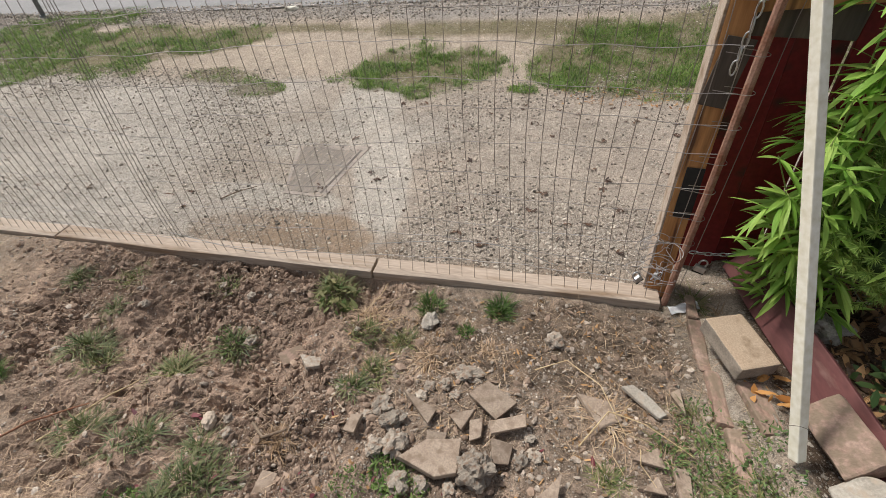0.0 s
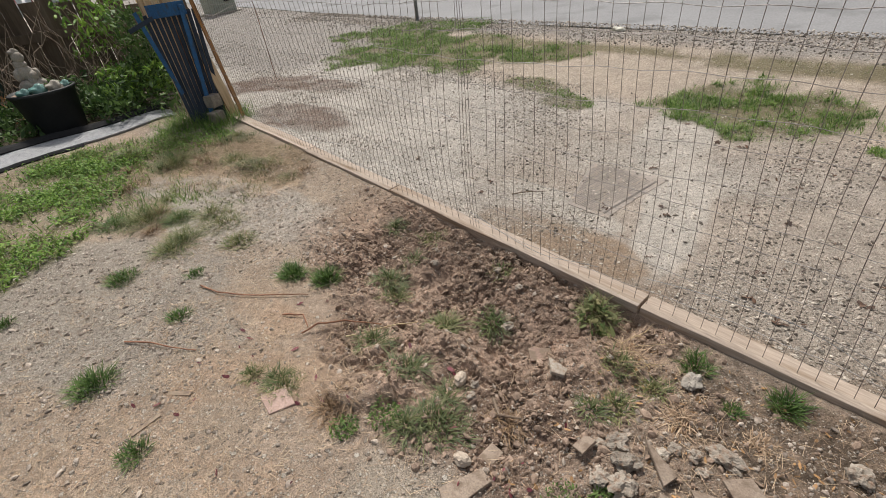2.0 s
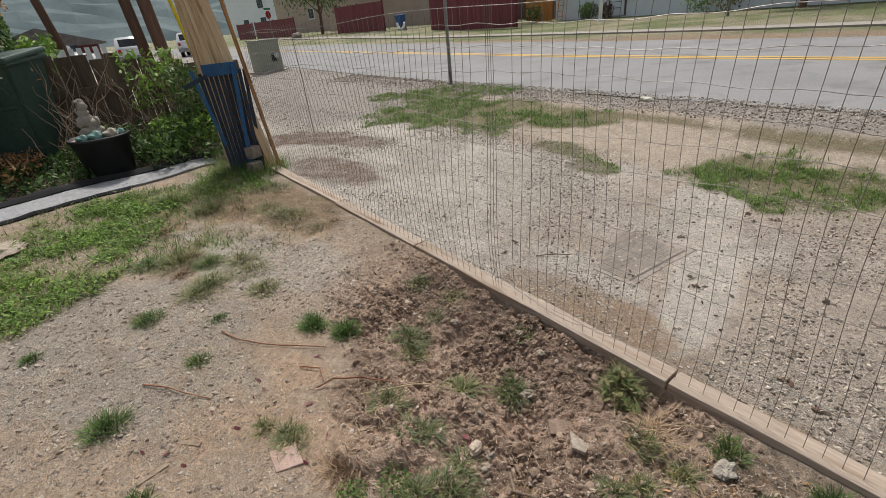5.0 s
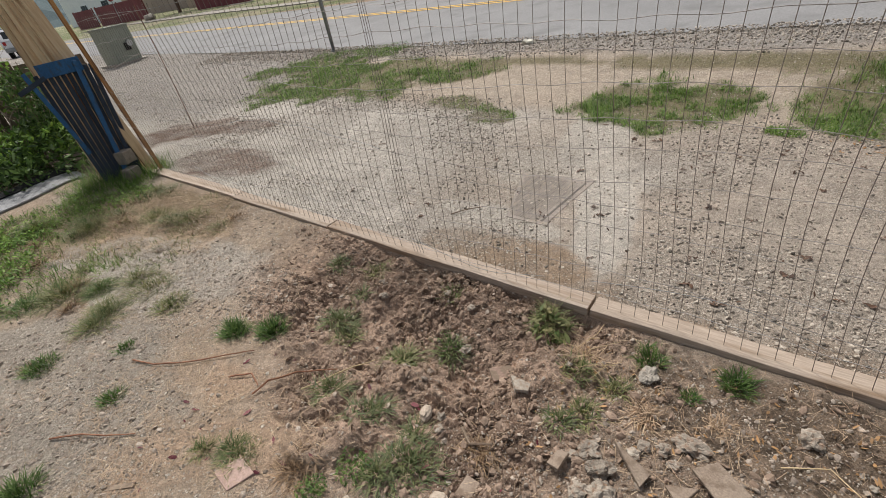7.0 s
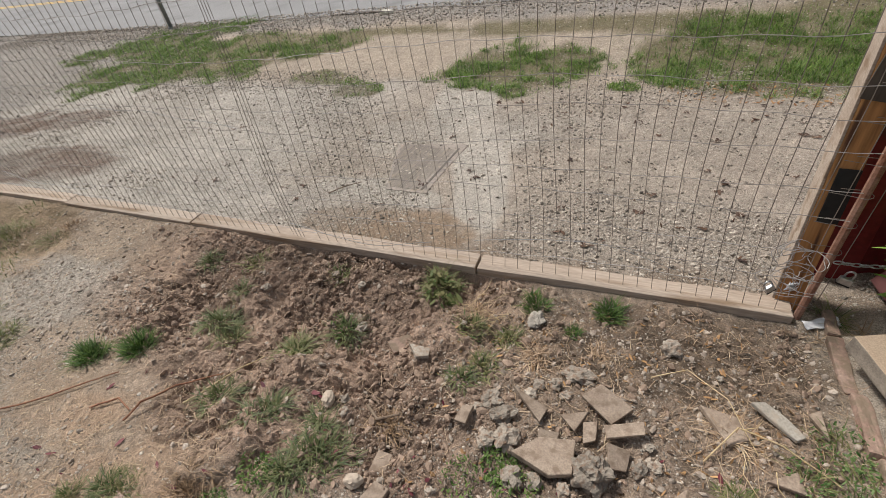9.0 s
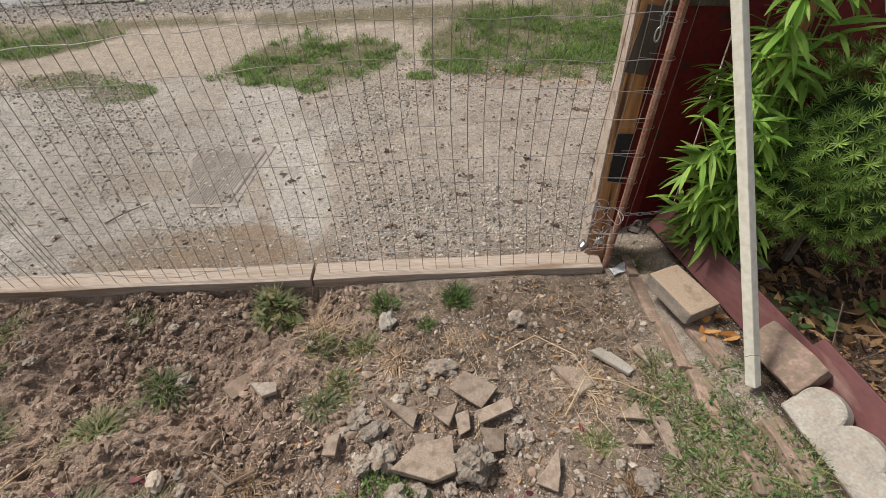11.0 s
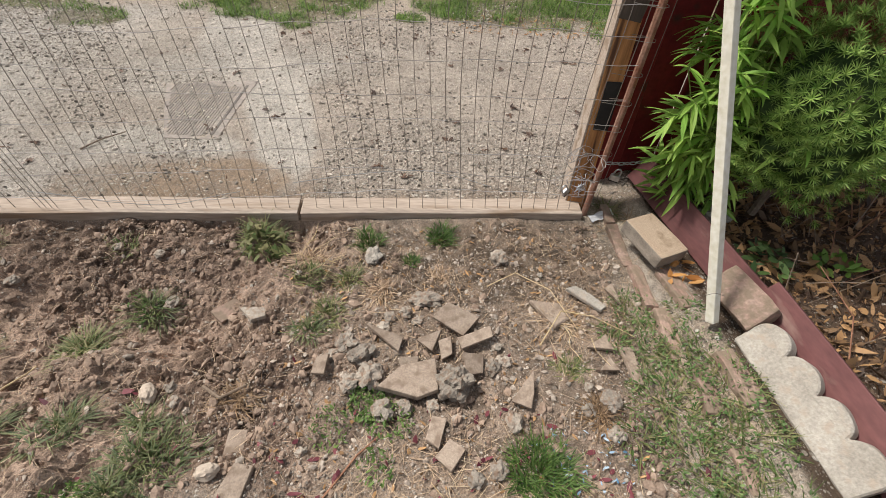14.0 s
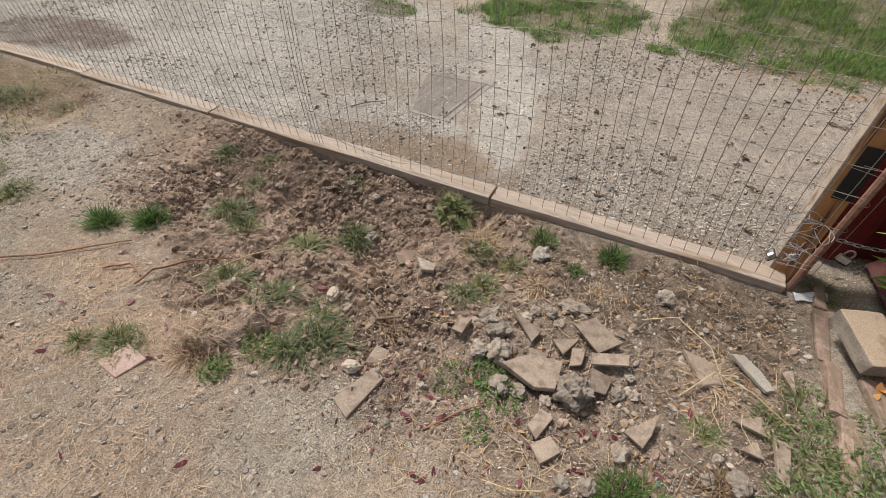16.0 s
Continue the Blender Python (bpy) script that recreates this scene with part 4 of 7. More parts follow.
stone(1.63, -0.06, 0.06, 8.8, (1.1, 0.8, 0.8), "concrete", "pale concrete lump beside the maroon board")


# ---- plants and scattered matter ----
rng = np.random.default_rng(7)


def blades(px, py, pz, h, w, lean, fall, turn):
    """Grass blades at the points, each a bent tapering strip. Arrays; returns vertices and faces."""
    n = len(px)
    dx, dy = np.cos(turn), np.sin(turn)
    sx, sy = -dy * w / 2, dx * w / 2
    rows = []
    for k, wk in ((0.0, 1.0), (0.5, 0.8), (1.0, 0.0)):
        out = h * (np.sin(lean) * k + fall * k * k)
        up = h * (np.cos(lean) * k - 0.55 * fall * k * k)
        cx, cy, cz = px + dx * out, py + dy * out, pz + up
        if wk > 0:
            rows.append(np.stack([cx - sx * wk, cy - sy * wk, cz], 1))
            rows.append(np.stack([cx + sx * wk, cy + sy * wk, cz], 1))
        else:
            rows.append(np.stack([cx, cy, cz], 1))
    v = np.stack(rows, 1).reshape(-1, 3)
    o = np.arange(n) * 5
    quads = np.stack([o, o + 1, o + 3, o + 2], 1).tolist()
    tris = np.stack([o + 2, o + 3, o + 4], 1).tolist()
    return v.tolist(), quads + tris


def scatter(base_v, base_f, x, y, z, size, flat=1.0, tumble=1.0, spread=0.3):
    """Many small copies of one shape joined into one mesh, each turned and scaled at random."""
    n = len(x)
    a, b, c = rng.uniform(0, math.tau, n), rng.uniform(-1, 1, n) * tumble, rng.uniform(-1, 1, n) * tumble
    ca, sa, cb, sb, cc, sc_ = np.cos(a), np.sin(a), np.cos(b), np.sin(b), np.cos(c), np.sin(c)
    R = np.zeros((n, 3, 3))
    R[:, 0] = np.stack([ca * cb, ca * sb * sc_ - sa * cc, ca * sb * cc + sa * sc_], 1)
    R[:, 1] = np.stack([sa * cb, sa * sb * sc_ + ca * cc, sa * sb * cc - ca * sc_], 1)
    R[:, 2] = np.stack([-sb, cb * sc_, cb * cc], 1)
    stretch = rng.uniform(1 - spread, 1 + spread, (n, 1, 3)) * np.array([1, 1, flat])
    v = np.einsum("nij,nkj->nki", R, base_v[None] * stretch) * size[:, None, None] + np.stack([x, y, z], 1)[:, None]
    k = len(base_v)
    f = np.concatenate([np.array(base_f) + i * k for i in range(n)]) if n < 1 else (np.array(base_f)[None] + (np.arange(n) * k)[:, None, None]).reshape(-1, len(base_f[0]))
    return v.reshape(-1, 3).tolist(), f.tolist()


def unit_stone(seed, detail=1):
    bm = rock(1.0, seed, (1, 0.85, 0.7), detail, 0.5)
    v = np.array([tuple(q.co) for q in bm.verts])
    f = [[q.index for q in p.verts] for p in bm.faces]
    bm.free()
    return v, f


LEAF_V = np.array([(-1, 0, 0), (-0.45, 0.32, 0.08), (0.4, 0.3, 0.05), (1, 0, 0.12), (0.4, -0.3, 0.1), (-0.45, -0.32, 0.02)], dtype=float)
LEAF_F = [(0, 1, 4, 5), (1, 2, 3, 4)]


def stuff(name, data, material, label, category, smooth=False):
    return tagged(part(name, data, material, smooth=smooth), label, category, kind="stuff")


def sample(n, x0, x1, y0, y1, density):
    x, y = rng.uniform(x0, x1, n), rng.uniform(y0, y1, n)
    keep = rng.uniform(0, 1, n) < density(x, y)
    return x[keep], y[keep]


SOIL = mat("soil_clod", (0.24, 0.17, 0.125), (0.36, 0.265, 0.20), scale=30, fine=200, bump=0.5, rand=0)


def by_island(m, low=0.6, high=1.35):
    """Let every small piece in a joined mesh have its own lightness."""
    n, l = m.node_tree.nodes, m.node_tree.links
    bs = n["Principled BSDF"]
    src = bs.inputs["Base Color"].links[0].from_socket
    geo, mr, mu = n.new("ShaderNodeNewGeometry"), n.new("ShaderNodeMapRange"), n.new("ShaderNodeMix")
    mr.inputs["To Min"].default_value, mr.inputs["To Max"].default_value = low, high
    l.new(geo.outputs["Random Per Island"], mr.inputs[0])
    mu.data_type, mu.blend_type = "RGBA", "MULTIPLY"
    mu.inputs[0].default_value = 1
    l.new(src, mu.inputs[6])
    l.new(mr.outputs[0], mu.inputs[7])
    l.new(mu.outputs[2], bs.inputs["Base Color"])
    return m


by_island(SOIL, 0.75, 1.15)
GRAVEL = by_island(mat("mixed_gravel", (0.33, 0.28, 0.23), (0.47, 0.42, 0.36), scale=40, fine=160, bump=0.3, rand=0), 0.32, 1.45)

YARD_STONE = by_island(mat("soil_stained_pebble", (0.25, 0.20, 0.16), (0.39, 0.335, 0.28), scale=40, fine=160, bump=0.3, rand=0), 0.72, 1.5)
# clods of the turned soil
x, y = sample(75000, -2.2, 1.2, -1.2, -0.02, lambda x, y: soft_dug(x, y) * (0.15 + 0.7 * step(0.42, 0.6, fbm(x, y, 0.3, 3, 63))))
s = 0.0022 + 0.015 * rng.uniform(0, 1, len(x)) ** 9
stuff("soil_clods", scatter(*unit_stone(3.3), x, y, height(x, y) + s * 0.2, s, 0.8, 1.0, 0.6), SOIL, "crumbly dark brown clods of freshly turned soil", "soil")
# small stones of the yard
x, y = sample(60000, -2.9, 1.25, -2.4, -0.02, lambda x, y: 0.18 + 0.5 * blob(x, y, -1.8, -1.6, 0.8, 0.5, 10, 0.4, 89) + 0.02 * dug(x, y) + 0.3 * blob(x, y, 0.5, -0.65, 0.55, 0.4, 0, 0.4, 73) + 0.5 * blob(x, y, -1.9, -0.7, 0.6, 0.3, 10, 0.4, 74) + 0.35 * blob(x, y, 0.85, -0.3, 0.4, 0.25, 0, 0.4, 75))
s = 0.002 + 0.010 * rng.uniform(0, 1, len(x)) ** 7
stuff("yard_pebbles", scatter(*unit_stone(5.1), x, y, height(x, y) + s * 0.2, s, 0.8, 0.8, 0.45), YARD_STONE, "loose grey and tan pebbles in the yard soil", "gravel")
# gravel of the drive
x, y = sample(150000, -4.6, 2.1, 0.1, 2.7, lambda x, y: np.clip(0.12 + 0.75 * step(0.45, 0.6, fbm(x, y, 0.8, 3, 77)) * (1 - blob(x, y, -0.3, 0.85, 0.3, 0.9, 14, 0.3, 78)) + 0.7 * blob(x, y, 0.8, 0.45, 0.6, 0.35, 0, 0.4, 79), 0, 1))
s = 0.0016 + 0.0105 * rng.uniform(0, 1, len(x)) ** 6
stuff("drive_gravel", scatter(*unit_stone(6.2), x, y, height(x, y) + s * 0.2, s, 0.8, 0.8, 0.45), GRAVEL, "loose tan and grey gravel on the drive", "gravel")
# coarse gravel beside the road
x, y = sample(20000, -11, 3.5, 3.7, 4.85, lambda x, y: step(3.85, 4.2, y + 0.5 * (fbm(x, y, 0.7, 3, 81) - 0.5)))
s = 0.005 + 0.013 * rng.uniform(0, 1, len(x)) ** 2
stuff("verge_gravel", scatter(*unit_stone(7.7), x, y, np.where(y > 4.55, 0.115, height(x, y)) + s * 0.2, s), GRAVEL, "coarse grey gravel along the road's edge", "gravel")
x, y = sample(9000, -16, -4.8, 0.9, 5.0, lambda x, y: 0.7 + 0 * x)
s = 0.005 + 0.012 * rng.uniform(0, 1, len(x)) ** 2
stuff("lot_gravel", scatter(*unit_stone(8.8), x, y, height(x, y) + s * 0.2, s), GRAVEL, "coarse grey gravel of the parking strip", "gravel")


def straw(name, n, x0, x1, y0, y1, density, label, material="grass_dry", length=(0.015, 0.07)):
    x, y = sample(n, x0, x1, y0, y1, density)
    k = len(x)
    h = rng.uniform(*length, k)
    data = blades(x, y, height(x, y) + rng.uniform(0.001, 0.006, k), h, rng.uniform(0.0008, 0.0019, k), rng.uniform(1.3, 1.52, k), rng.uniform(-0.1, 0.05, k), rng.uniform(0, math.tau, k))
    return stuff(name, data, M[material], label, "straw")


straw("dry_straw", 48000, -2.4, 1.3, -2.6, -0.03, lambda x, y: np.clip(0.05 + 0.3 * step(-1.9, -1.2, -y) * step(0.45, 0.6, fbm(x, y, 0.4, 3, 88)) + 0.6 * blob(x, y, -1.05, -1.2, 0.55, 0.3, 20, 0.5, 41) + 0.4 * blob(x, y, -0.5, -1.75, 0.8, 0.4, 20, 0.5, 41) + 0.75 * blob(x, y, 0.6, -1.1, 0.55, 0.22, 0, 0.5, 42) + 0.5 * blob(x, y, 0.12, -0.25, 0.2, 0.2, 0, 0.5, 46) + 0.10 * dug(x, y) + 0.8 * blob(x, y, 0.95, -0.5, 0.22, 0.16, 0, 0.5, 46), 0, 1), "short dry straw lying on the soil")
straw("dead_stalks", 15000, -4.4, -2.2, -1.4, 0.0, lambda x, y: blob(x, y, -3.2, -0.6, 0.95, 0.5, 20, 0.6, 57), "straw-coloured dead stalks on the soil", "grass_dry", (0.05, 0.16))
straw("brown_needles", 9000, -6.6, -2.8, 0.12, 1.6, lambda x, y: np.clip(blob(x, y, -5.3, 0.9, 1.1, 0.42, 20, 0.9, 53) + 0.8 * blob(x, y, -3.6, 0.45, 0.7, 0.3, 0, 0.7, 55), 0, 1), "heap of brown fallen needles on the drive", "dark_leaf", (0.04, 0.12))

# fallen leaves
x, y = sample(700, -3.4, 2.0, 0.25, 2.5, lambda x, y: 0.22 + 0.55 * step(-1.0, 0.5, x) * step(0.42, 0.6, fbm(x, y, 0.5, 3, 83)))
s = rng.uniform(0.004, 0.014, len(x))
stuff("dark_dropped_leaves", scatter(LEAF_V, LEAF_F, x, y, height(x, y) + 0.006, s, tumble=0.8), M["dark_leaf"], "small dark dried leaves strewn over the drive", "leaves")
# dark clumps of dropped leaves, a few together
cxs, cys = sample(190, -2.6, 1.5, 0.3, 2.4, lambda x, y: 0.25 + 0.75 * step(-0.9, 0.2, x))
x, y = np.repeat(cxs, 6) + rng.normal(0, 0.013, len(cxs) * 6), np.repeat(cys, 6) + rng.normal(0, 0.011, len(cxs) * 6)
s = np.repeat(rng.uniform(0.3, 1.0, len(cxs)) ** 1.4, 6) * rng.uniform(0.013, 0.028, len(x))
stuff("dropped_leaf_clumps", scatter(LEAF_V, LEAF_F, x, y, height(x, y) + 0.004 + 0.15 * s, s, tumble=0.45), M["dark_leaf"], "small clumps of dark dried leaves on the drive", "leaves")
x, y = sample(34, 1.31, 1.44, -0.40, -0.28, lambda x, y: 0.7 + 0 * x)
s = rng.uniform(0.008, 0.026, len(x))
stuff("orange_dry_leaves", scatter(LEAF_V, LEAF_F, x, y, height(x, y) + 0.01 + 0.4 * s, s, tumble=0.9), leafy("orange_dry_leaf", (0.40, 0.16, 0.04), (0.62, 0.34, 0.12)), "curled orange dry leaves under the paver", "leaves")
x, y = sample(90, 0.72, 1.08, -1.08, -0.84, lambda x, y: blob(x, y, 0.9, -0.94, 0.15, 0.1, 0, 0.6, 86))
s = rng.uniform(0.003, 0.009, len(x))
stuff("blue_plastic_bits", scatter(LEAF_V, LEAF_F, x, y, height(x, y) + 0.01, s, tumble=0.6), leafy("blue_plastic", (0.10, 0.22, 0.34), (0.42, 0.50, 0.56), 0.4, 0.0), "tiny faded blue plastic bits among the weeds", "litter")
x, y = sample(900, 0.0, 1.15, -1.15, -0.05, lambda x, y: 0.5 + 0.5 * blob(x, y, 0.7, -0.3, 0.5, 0.25, 0, 0.5, 87))
s = rng.uniform(0.004, 0.013, len(x))
stuff("brown_leaf_crumbs", scatter(LEAF_V, LEAF_F, x, y, height(x, y) + 0.004, s, tumble=0.7), M["litter_leaf"], "crumbled brown leaf bits over the rubble soil", "leaves")
x, y = sample(420, 0.2, 2.0, 2.05, 2.45, lambda x, y: step(0.6, 1.0, x))
s = rng.uniform(0.008, 0.02, len(x))
stuff("rusty_dropped_leaves", scatter(LEAF_V, LEAF_F, x, y, height(x, y) + 0.006, s, tumble=0.5), M["dead_leaf"], "rust-brown leaves along the edge of the grass", "leaves")
x, y = sample(620, -1.2, 1.3, -1.7, -0.6, lambda x, y: 0.12 + 0.85 * blob(x, y, 0.45, -1.0, 0.5, 0.2, 0, 0.5, 85))
s = rng.uniform(0.007, 0.019, len(x))
stuff("purple_dropped_leaves", scatter(LEAF_V, LEAF_F, x, y, height(x, y) + 0.005, s, tumble=0.6), M["purple_leaf"], "curled purple-red leaves among the straw", "leaves")
x, y = sample(6500, 1.5, 2.7, -1.7, 0.25, lambda x, y: step(1.6, 1.66, x))
s = 0.007 + 0.034 * rng.uniform(0, 1, len(x)) ** 2.5
stuff("bed_leaf_litter", scatter(LEAF_V, LEAF_F, x, y, height(x, y) + rng.uniform(0.004, 0.02, len(x)), s, tumble=1.0), M["litter_leaf"], "orange-brown leaf litter in the planting bed", "leaves")
straw("bed_stalks", 3800, 1.6, 2.6, -1.6, 0.25, lambda x, y: 0.9 + 0 * x, "dark dead stalks in the planting bed", "dark_leaf", (0.06, 0.2))


def grass_patch(cx, cy, rx, ry, turn, n, h, seed, material="grass", label="patch of green grass growing in the gravel"):
    x, y = sample(n, cx - rx * 1.4, cx + rx * 1.4, cy - max(rx, ry) * 1.2, cy + max(rx, ry) * 1.2, lambda x, y: blob(x, y, cx, cy, rx, ry, turn, 0.7, seed) * np.clip(0.08 + 1.1 * step(0.38, 0.58, fbm(x, y, 0.2, 4, seed + 40)), 0, 1))
    k = len(x)
    data = blades(x, y, height(x, y) - 0.003, h * (0.45 + 1.1 * fbm(x, y, 0.25, 3, seed + 60)) * rng.uniform(0.3, 1.1, k), rng.uniform(0.0025, 0.006, k), rng.uniform(0.25, 1.2, k), rng.uniform(0.0, 0.6, k), rng.uniform(0, math.tau, k))
    return stuff("grass_patch", data, M[material], label, "grass")


for i, (cx, cy, rx, ry, turn) in enumerate(GRASS):
    thin = i in (1, 6, 7, 8, 9)
    grass_patch(cx, cy, rx, ry, turn, int((9000 if thin else 30000) * max(0.5, rx) * max(ry, 0.3) * 3.2), 0.04 if thin else 0.062, 20 + i, "grass_mixed" if i in (8, 9) else "grass")
grass_patch(-6.5, 4.42, 0.5, 0.2, 0, 1500, 0.14, 90)
grass_patch(1.2, 3.35, 0.9, 0.5, 0, 2500, 0.1, 91, "grass_mixed", "yellowing grass blades among the green")
grass_patch(-4.8, 2.4, 0.9, 0.3, 20, 3000, 0.06, 92, "grass_mixed", "thin yellowing grass at the edge of the verge")


def tuft(x, y, r, h, n, material="tuft", label="small dark green grass tuft on bare soil", flop=0.5):
    r, h = r * 0.9, h * 0.85
    a, d = rng.uniform(0, math.tau, n), r * rng.uniform(0, 1, n) ** 0.7
    px, py = d * np.cos(a), d * np.sin(a)
    z = height(x + px, y + py) - ground_at(x, y) - 0.003
    data = blades(px, py, z, h * rng.uniform(0.45, 1.1, n), rng.uniform(0.0022, 0.0048, n), rng.uniform(0.05, 0.35, n) + 0.9 * d / r * flop * 1.6, rng.uniform(0.1, 0.9, n) * flop, a + rng.normal(0, 1.3, n))
    ob = part("grass_tuft", data, M[material])
    ob.matrix_basis = on_ground(x, y)
    return tagged(ob, label, "grass tuft", "grass tufts in the yard")


for x, y, r, h, n in ((-1.28, -1.72, 0.075, 0.075, 420), (-2.0, -1.47, 0.08, 0.06, 360), (-1.35, -0.84, 0.06, 0.085, 420), (-1.19, -0.75, 0.06, 0.085, 420), (-2.02, -1.95, 0.045, 0.05, 160), (-1.74, -1.19, 0.05, 0.04, 160), (-1.45, -1.35, 0.05, 0.05, 200),
                      (-0.84, -1.68, 0.05, 0.05, 200), (-0.75, -1.99, 0.04, 0.06, 160), (-1.33, -2.3, 0.07, 0.06, 260), (-1.9, -2.44, 0.08, 0.06, 300), (0.775, -0.975, 0.085, 0.075, 620), (0.28, -0.11, 0.05, 0.06, 220), (0.55, -0.10, 0.045, 0.07, 240),
                      (0.44, -0.22, 0.03, 0.04, 120)):
    tuft(x, y, r, h, n)
for x, y, r, h, n in ((0.22, -0.30, 0.05, 0.05, 240), (-0.87, -0.58, 0.06, 0.07, 160), (-0.74, -1.2, 0.08, 0.05, 260), (-0.88, -1.26, 0.04, 0.05, 140), (-2.17, -0.88, 0.16, 0.05, 600), (-1.88, -0.9, 0.1, 0.06, 400),
                      (-3.1, -0.42, 0.14, 0.1, 420), (-2.78, -0.33, 0.16, 0.09, 420), (-3.43, -0.79, 0.13, 0.12, 520), (-2.6, -1.2, 0.13, 0.12, 420), (-3.85, -0.98, 0.13, 0.13, 520), (0.17, -0.45, 0.06, 0.05, 240), (0.08, -0.3, 0.06, 0.06, 200), (-1.1, -0.15, 0.08, 0.06, 200), (-0.6, -0.14, 0.06, 0.05, 120)):
    tuft(x, y, r, h, n, "grass_mixed", "fading green and straw-coloured grass clump", 0.7)
for x, y, r, h, n in ((-0.56, -0.56, 0.07, 0.10, 420), (0.34, -0.37, 0.06, 0.07, 160), (0.92, -0.5, 0.07, 0.10, 120), (0.54, -0.29, 0.05, 0.06, 120), (0.07, -0.2, 0.08, 0.10, 160), (-2.45, -1.05, 0.12, 0.1, 300), (0.92, -0.68, 0.05, 0.05, 200)):
    tuft(x, y, r, h * 0.75, int(n * 1.3), "grass_dry" if n < 200 else "grass_mixed", "tangled dry straw-coloured grass clump", 0.9)


def weed(x, y, r, h, n, leaf, material, label, name="weed"):
    """Low plant: short stems with many small leaves."""
    a, d = rng.uniform(0, math.tau, n), r * np.sqrt(rng.uniform(0, 1, n))
    px, py = d * np.cos(a), d * np.sin(a)
    pz = height(x + px, y + py) - ground_at(x, y) + h * rng.uniform(0.1, 1, n) * (1 - 0.5 * d / r)
    ob = part(name, scatter(LEAF_V, LEAF_F, px, py, pz, leaf * rng.uniform(0.5, 1.1, n), tumble=0.9), M[material])
    ob.matrix_basis = on_ground(x, y)
    return tagged(ob, label, "weed", "weeds in the yard")


for x, y, r, h, n in ((-1.32, -0.21, 0.06, 0.06, 260), (-0.97, -0.53, 0.09, 0.08, 420), (-1.0, -0.35, 0.05, 0.06, 160), (-0.42, -0.42, 0.06, 0.08, 300), (-0.69, -0.83, 0.08, 0.07, 300), (-0.47, -0.83, 0.07, 0.07, 300), (-0.28, -0.81, 0.06, 0.06, 200), (-0.21, -0.91, 0.12, 0.06, 620), (-0.79, -1.2, 0.06, 0.05, 260), (-0.27, -1.0, 0.06, 0.06, 220), (0.12, -0.52, 0.05, 0.05, 200)):
    tuft(x, y, r, h, n, "old_tuft", "ragged dull green grass clump on the turned soil", 0.9)
for x, y, r, h, n in ((-0.06, -0.74, 0.07, 0.05, 420), (-0.52, -1.13, 0.09, 0.06, 520), (-3.25, -0.62, 0.16, 0.09, 420), (-2.62, -1.12, 0.12, 0.08, 320), (0.96, -0.83, 0.05, 0.06, 320), (-2.05, -1.5, 0.08, 0.04, 160)):
    tuft(x, y, r, h, n, "brown_tuft", "clump of rust-brown dead grass", 1.0)
for x, y, r, n in ((-0.35, -1.02, 0.06, 260), (0.38, -0.82, 0.07, 200), (0.22, -0.84, 0.06, 120), (-0.44, -0.40, 0.06, 90), (0.35, -0.95, 0.05, 90)):
    weed(x, y, r, 0.04, n, 0.008, "weed_leaf", "low bright green weed on the soil")
weed(-0.10, -0.13, 0.09, 0.07, 120, 0.022, "grass_mixed", "broad-leaved weed growing beside the timber sill")
tuft(-0.12, -0.10, 0.07, 0.1, 260, "grass_mixed", "fading grass clump beside the timber sill", 0.7)
tuft(1.27, 0.06, 0.06, 0.08, 90, "grass_mixed", "fading grass stalks at the foot of the gate", 0.9)
tuft(1.33, 0.0, 0.05, 0.07, 70, "grass_dry", "dry straw-coloured grass at the foot of the gate", 1.0)
tuft(1.22, -0.06, 0.05, 0.05, 60, "grass_dry", "dry straw-coloured grass beside the edging", 1.0)
random.seed(77)
for i in range(26):
    x, y = random.uniform(-3.7, -2.0), random.uniform(-1.25, -0.12)
    kind, label = (("grass_mixed", "fading green and straw-coloured grass clump"), ("brown_tuft", "clump of rust-brown dead grass"), ("old_tuft", "ragged dull green grass clump near the sill"))[i % 3]
    if y < -0.12 - 0.25 * (x + 3.7) or i % 2:
        tuft(x, y, random.uniform(0.07, 0.15), random.uniform(0.06, 0.11), 240, kind, label, 0.9)
weed(0.32, -0.77, 0.06, 0.03, 260, 0.009, "weed_leaf", "small bright green clover weed among the tiles")
weed(-0.42, -1.14, 0.05, 0.04, 260, 0.008, "weed_leaf", "low bright green weed on the soil")
for x, y, r, n in ((1.18, -0.46, 0.08, 330), (1.2, -0.62, 0.11, 600), (1.3, -0.66, 0.1, 420), (1.34, -0.78, 0.1, 600), (1.18, -0.80, 0.13, 800), (1.33, -0.93, 0.1, 600), (1.19, -0.96, 0.12, 700), (1.28, -1.08, 0.12, 600), (1.33, -0.50, 0.06, 160), (1.08, -0.58, 0.06, 160), (1.05, -0.9, 0.07, 200)):
    weed(x, y, r, 0.05, int(n * 0.5), 0.0078, "creeper", "creeping small-leaved green weed over the brick edging")
    tuft(x, y, r, 0.075, n // 4, "grass_mixed", "thin stalks growing through the creeping weed", 0.9)


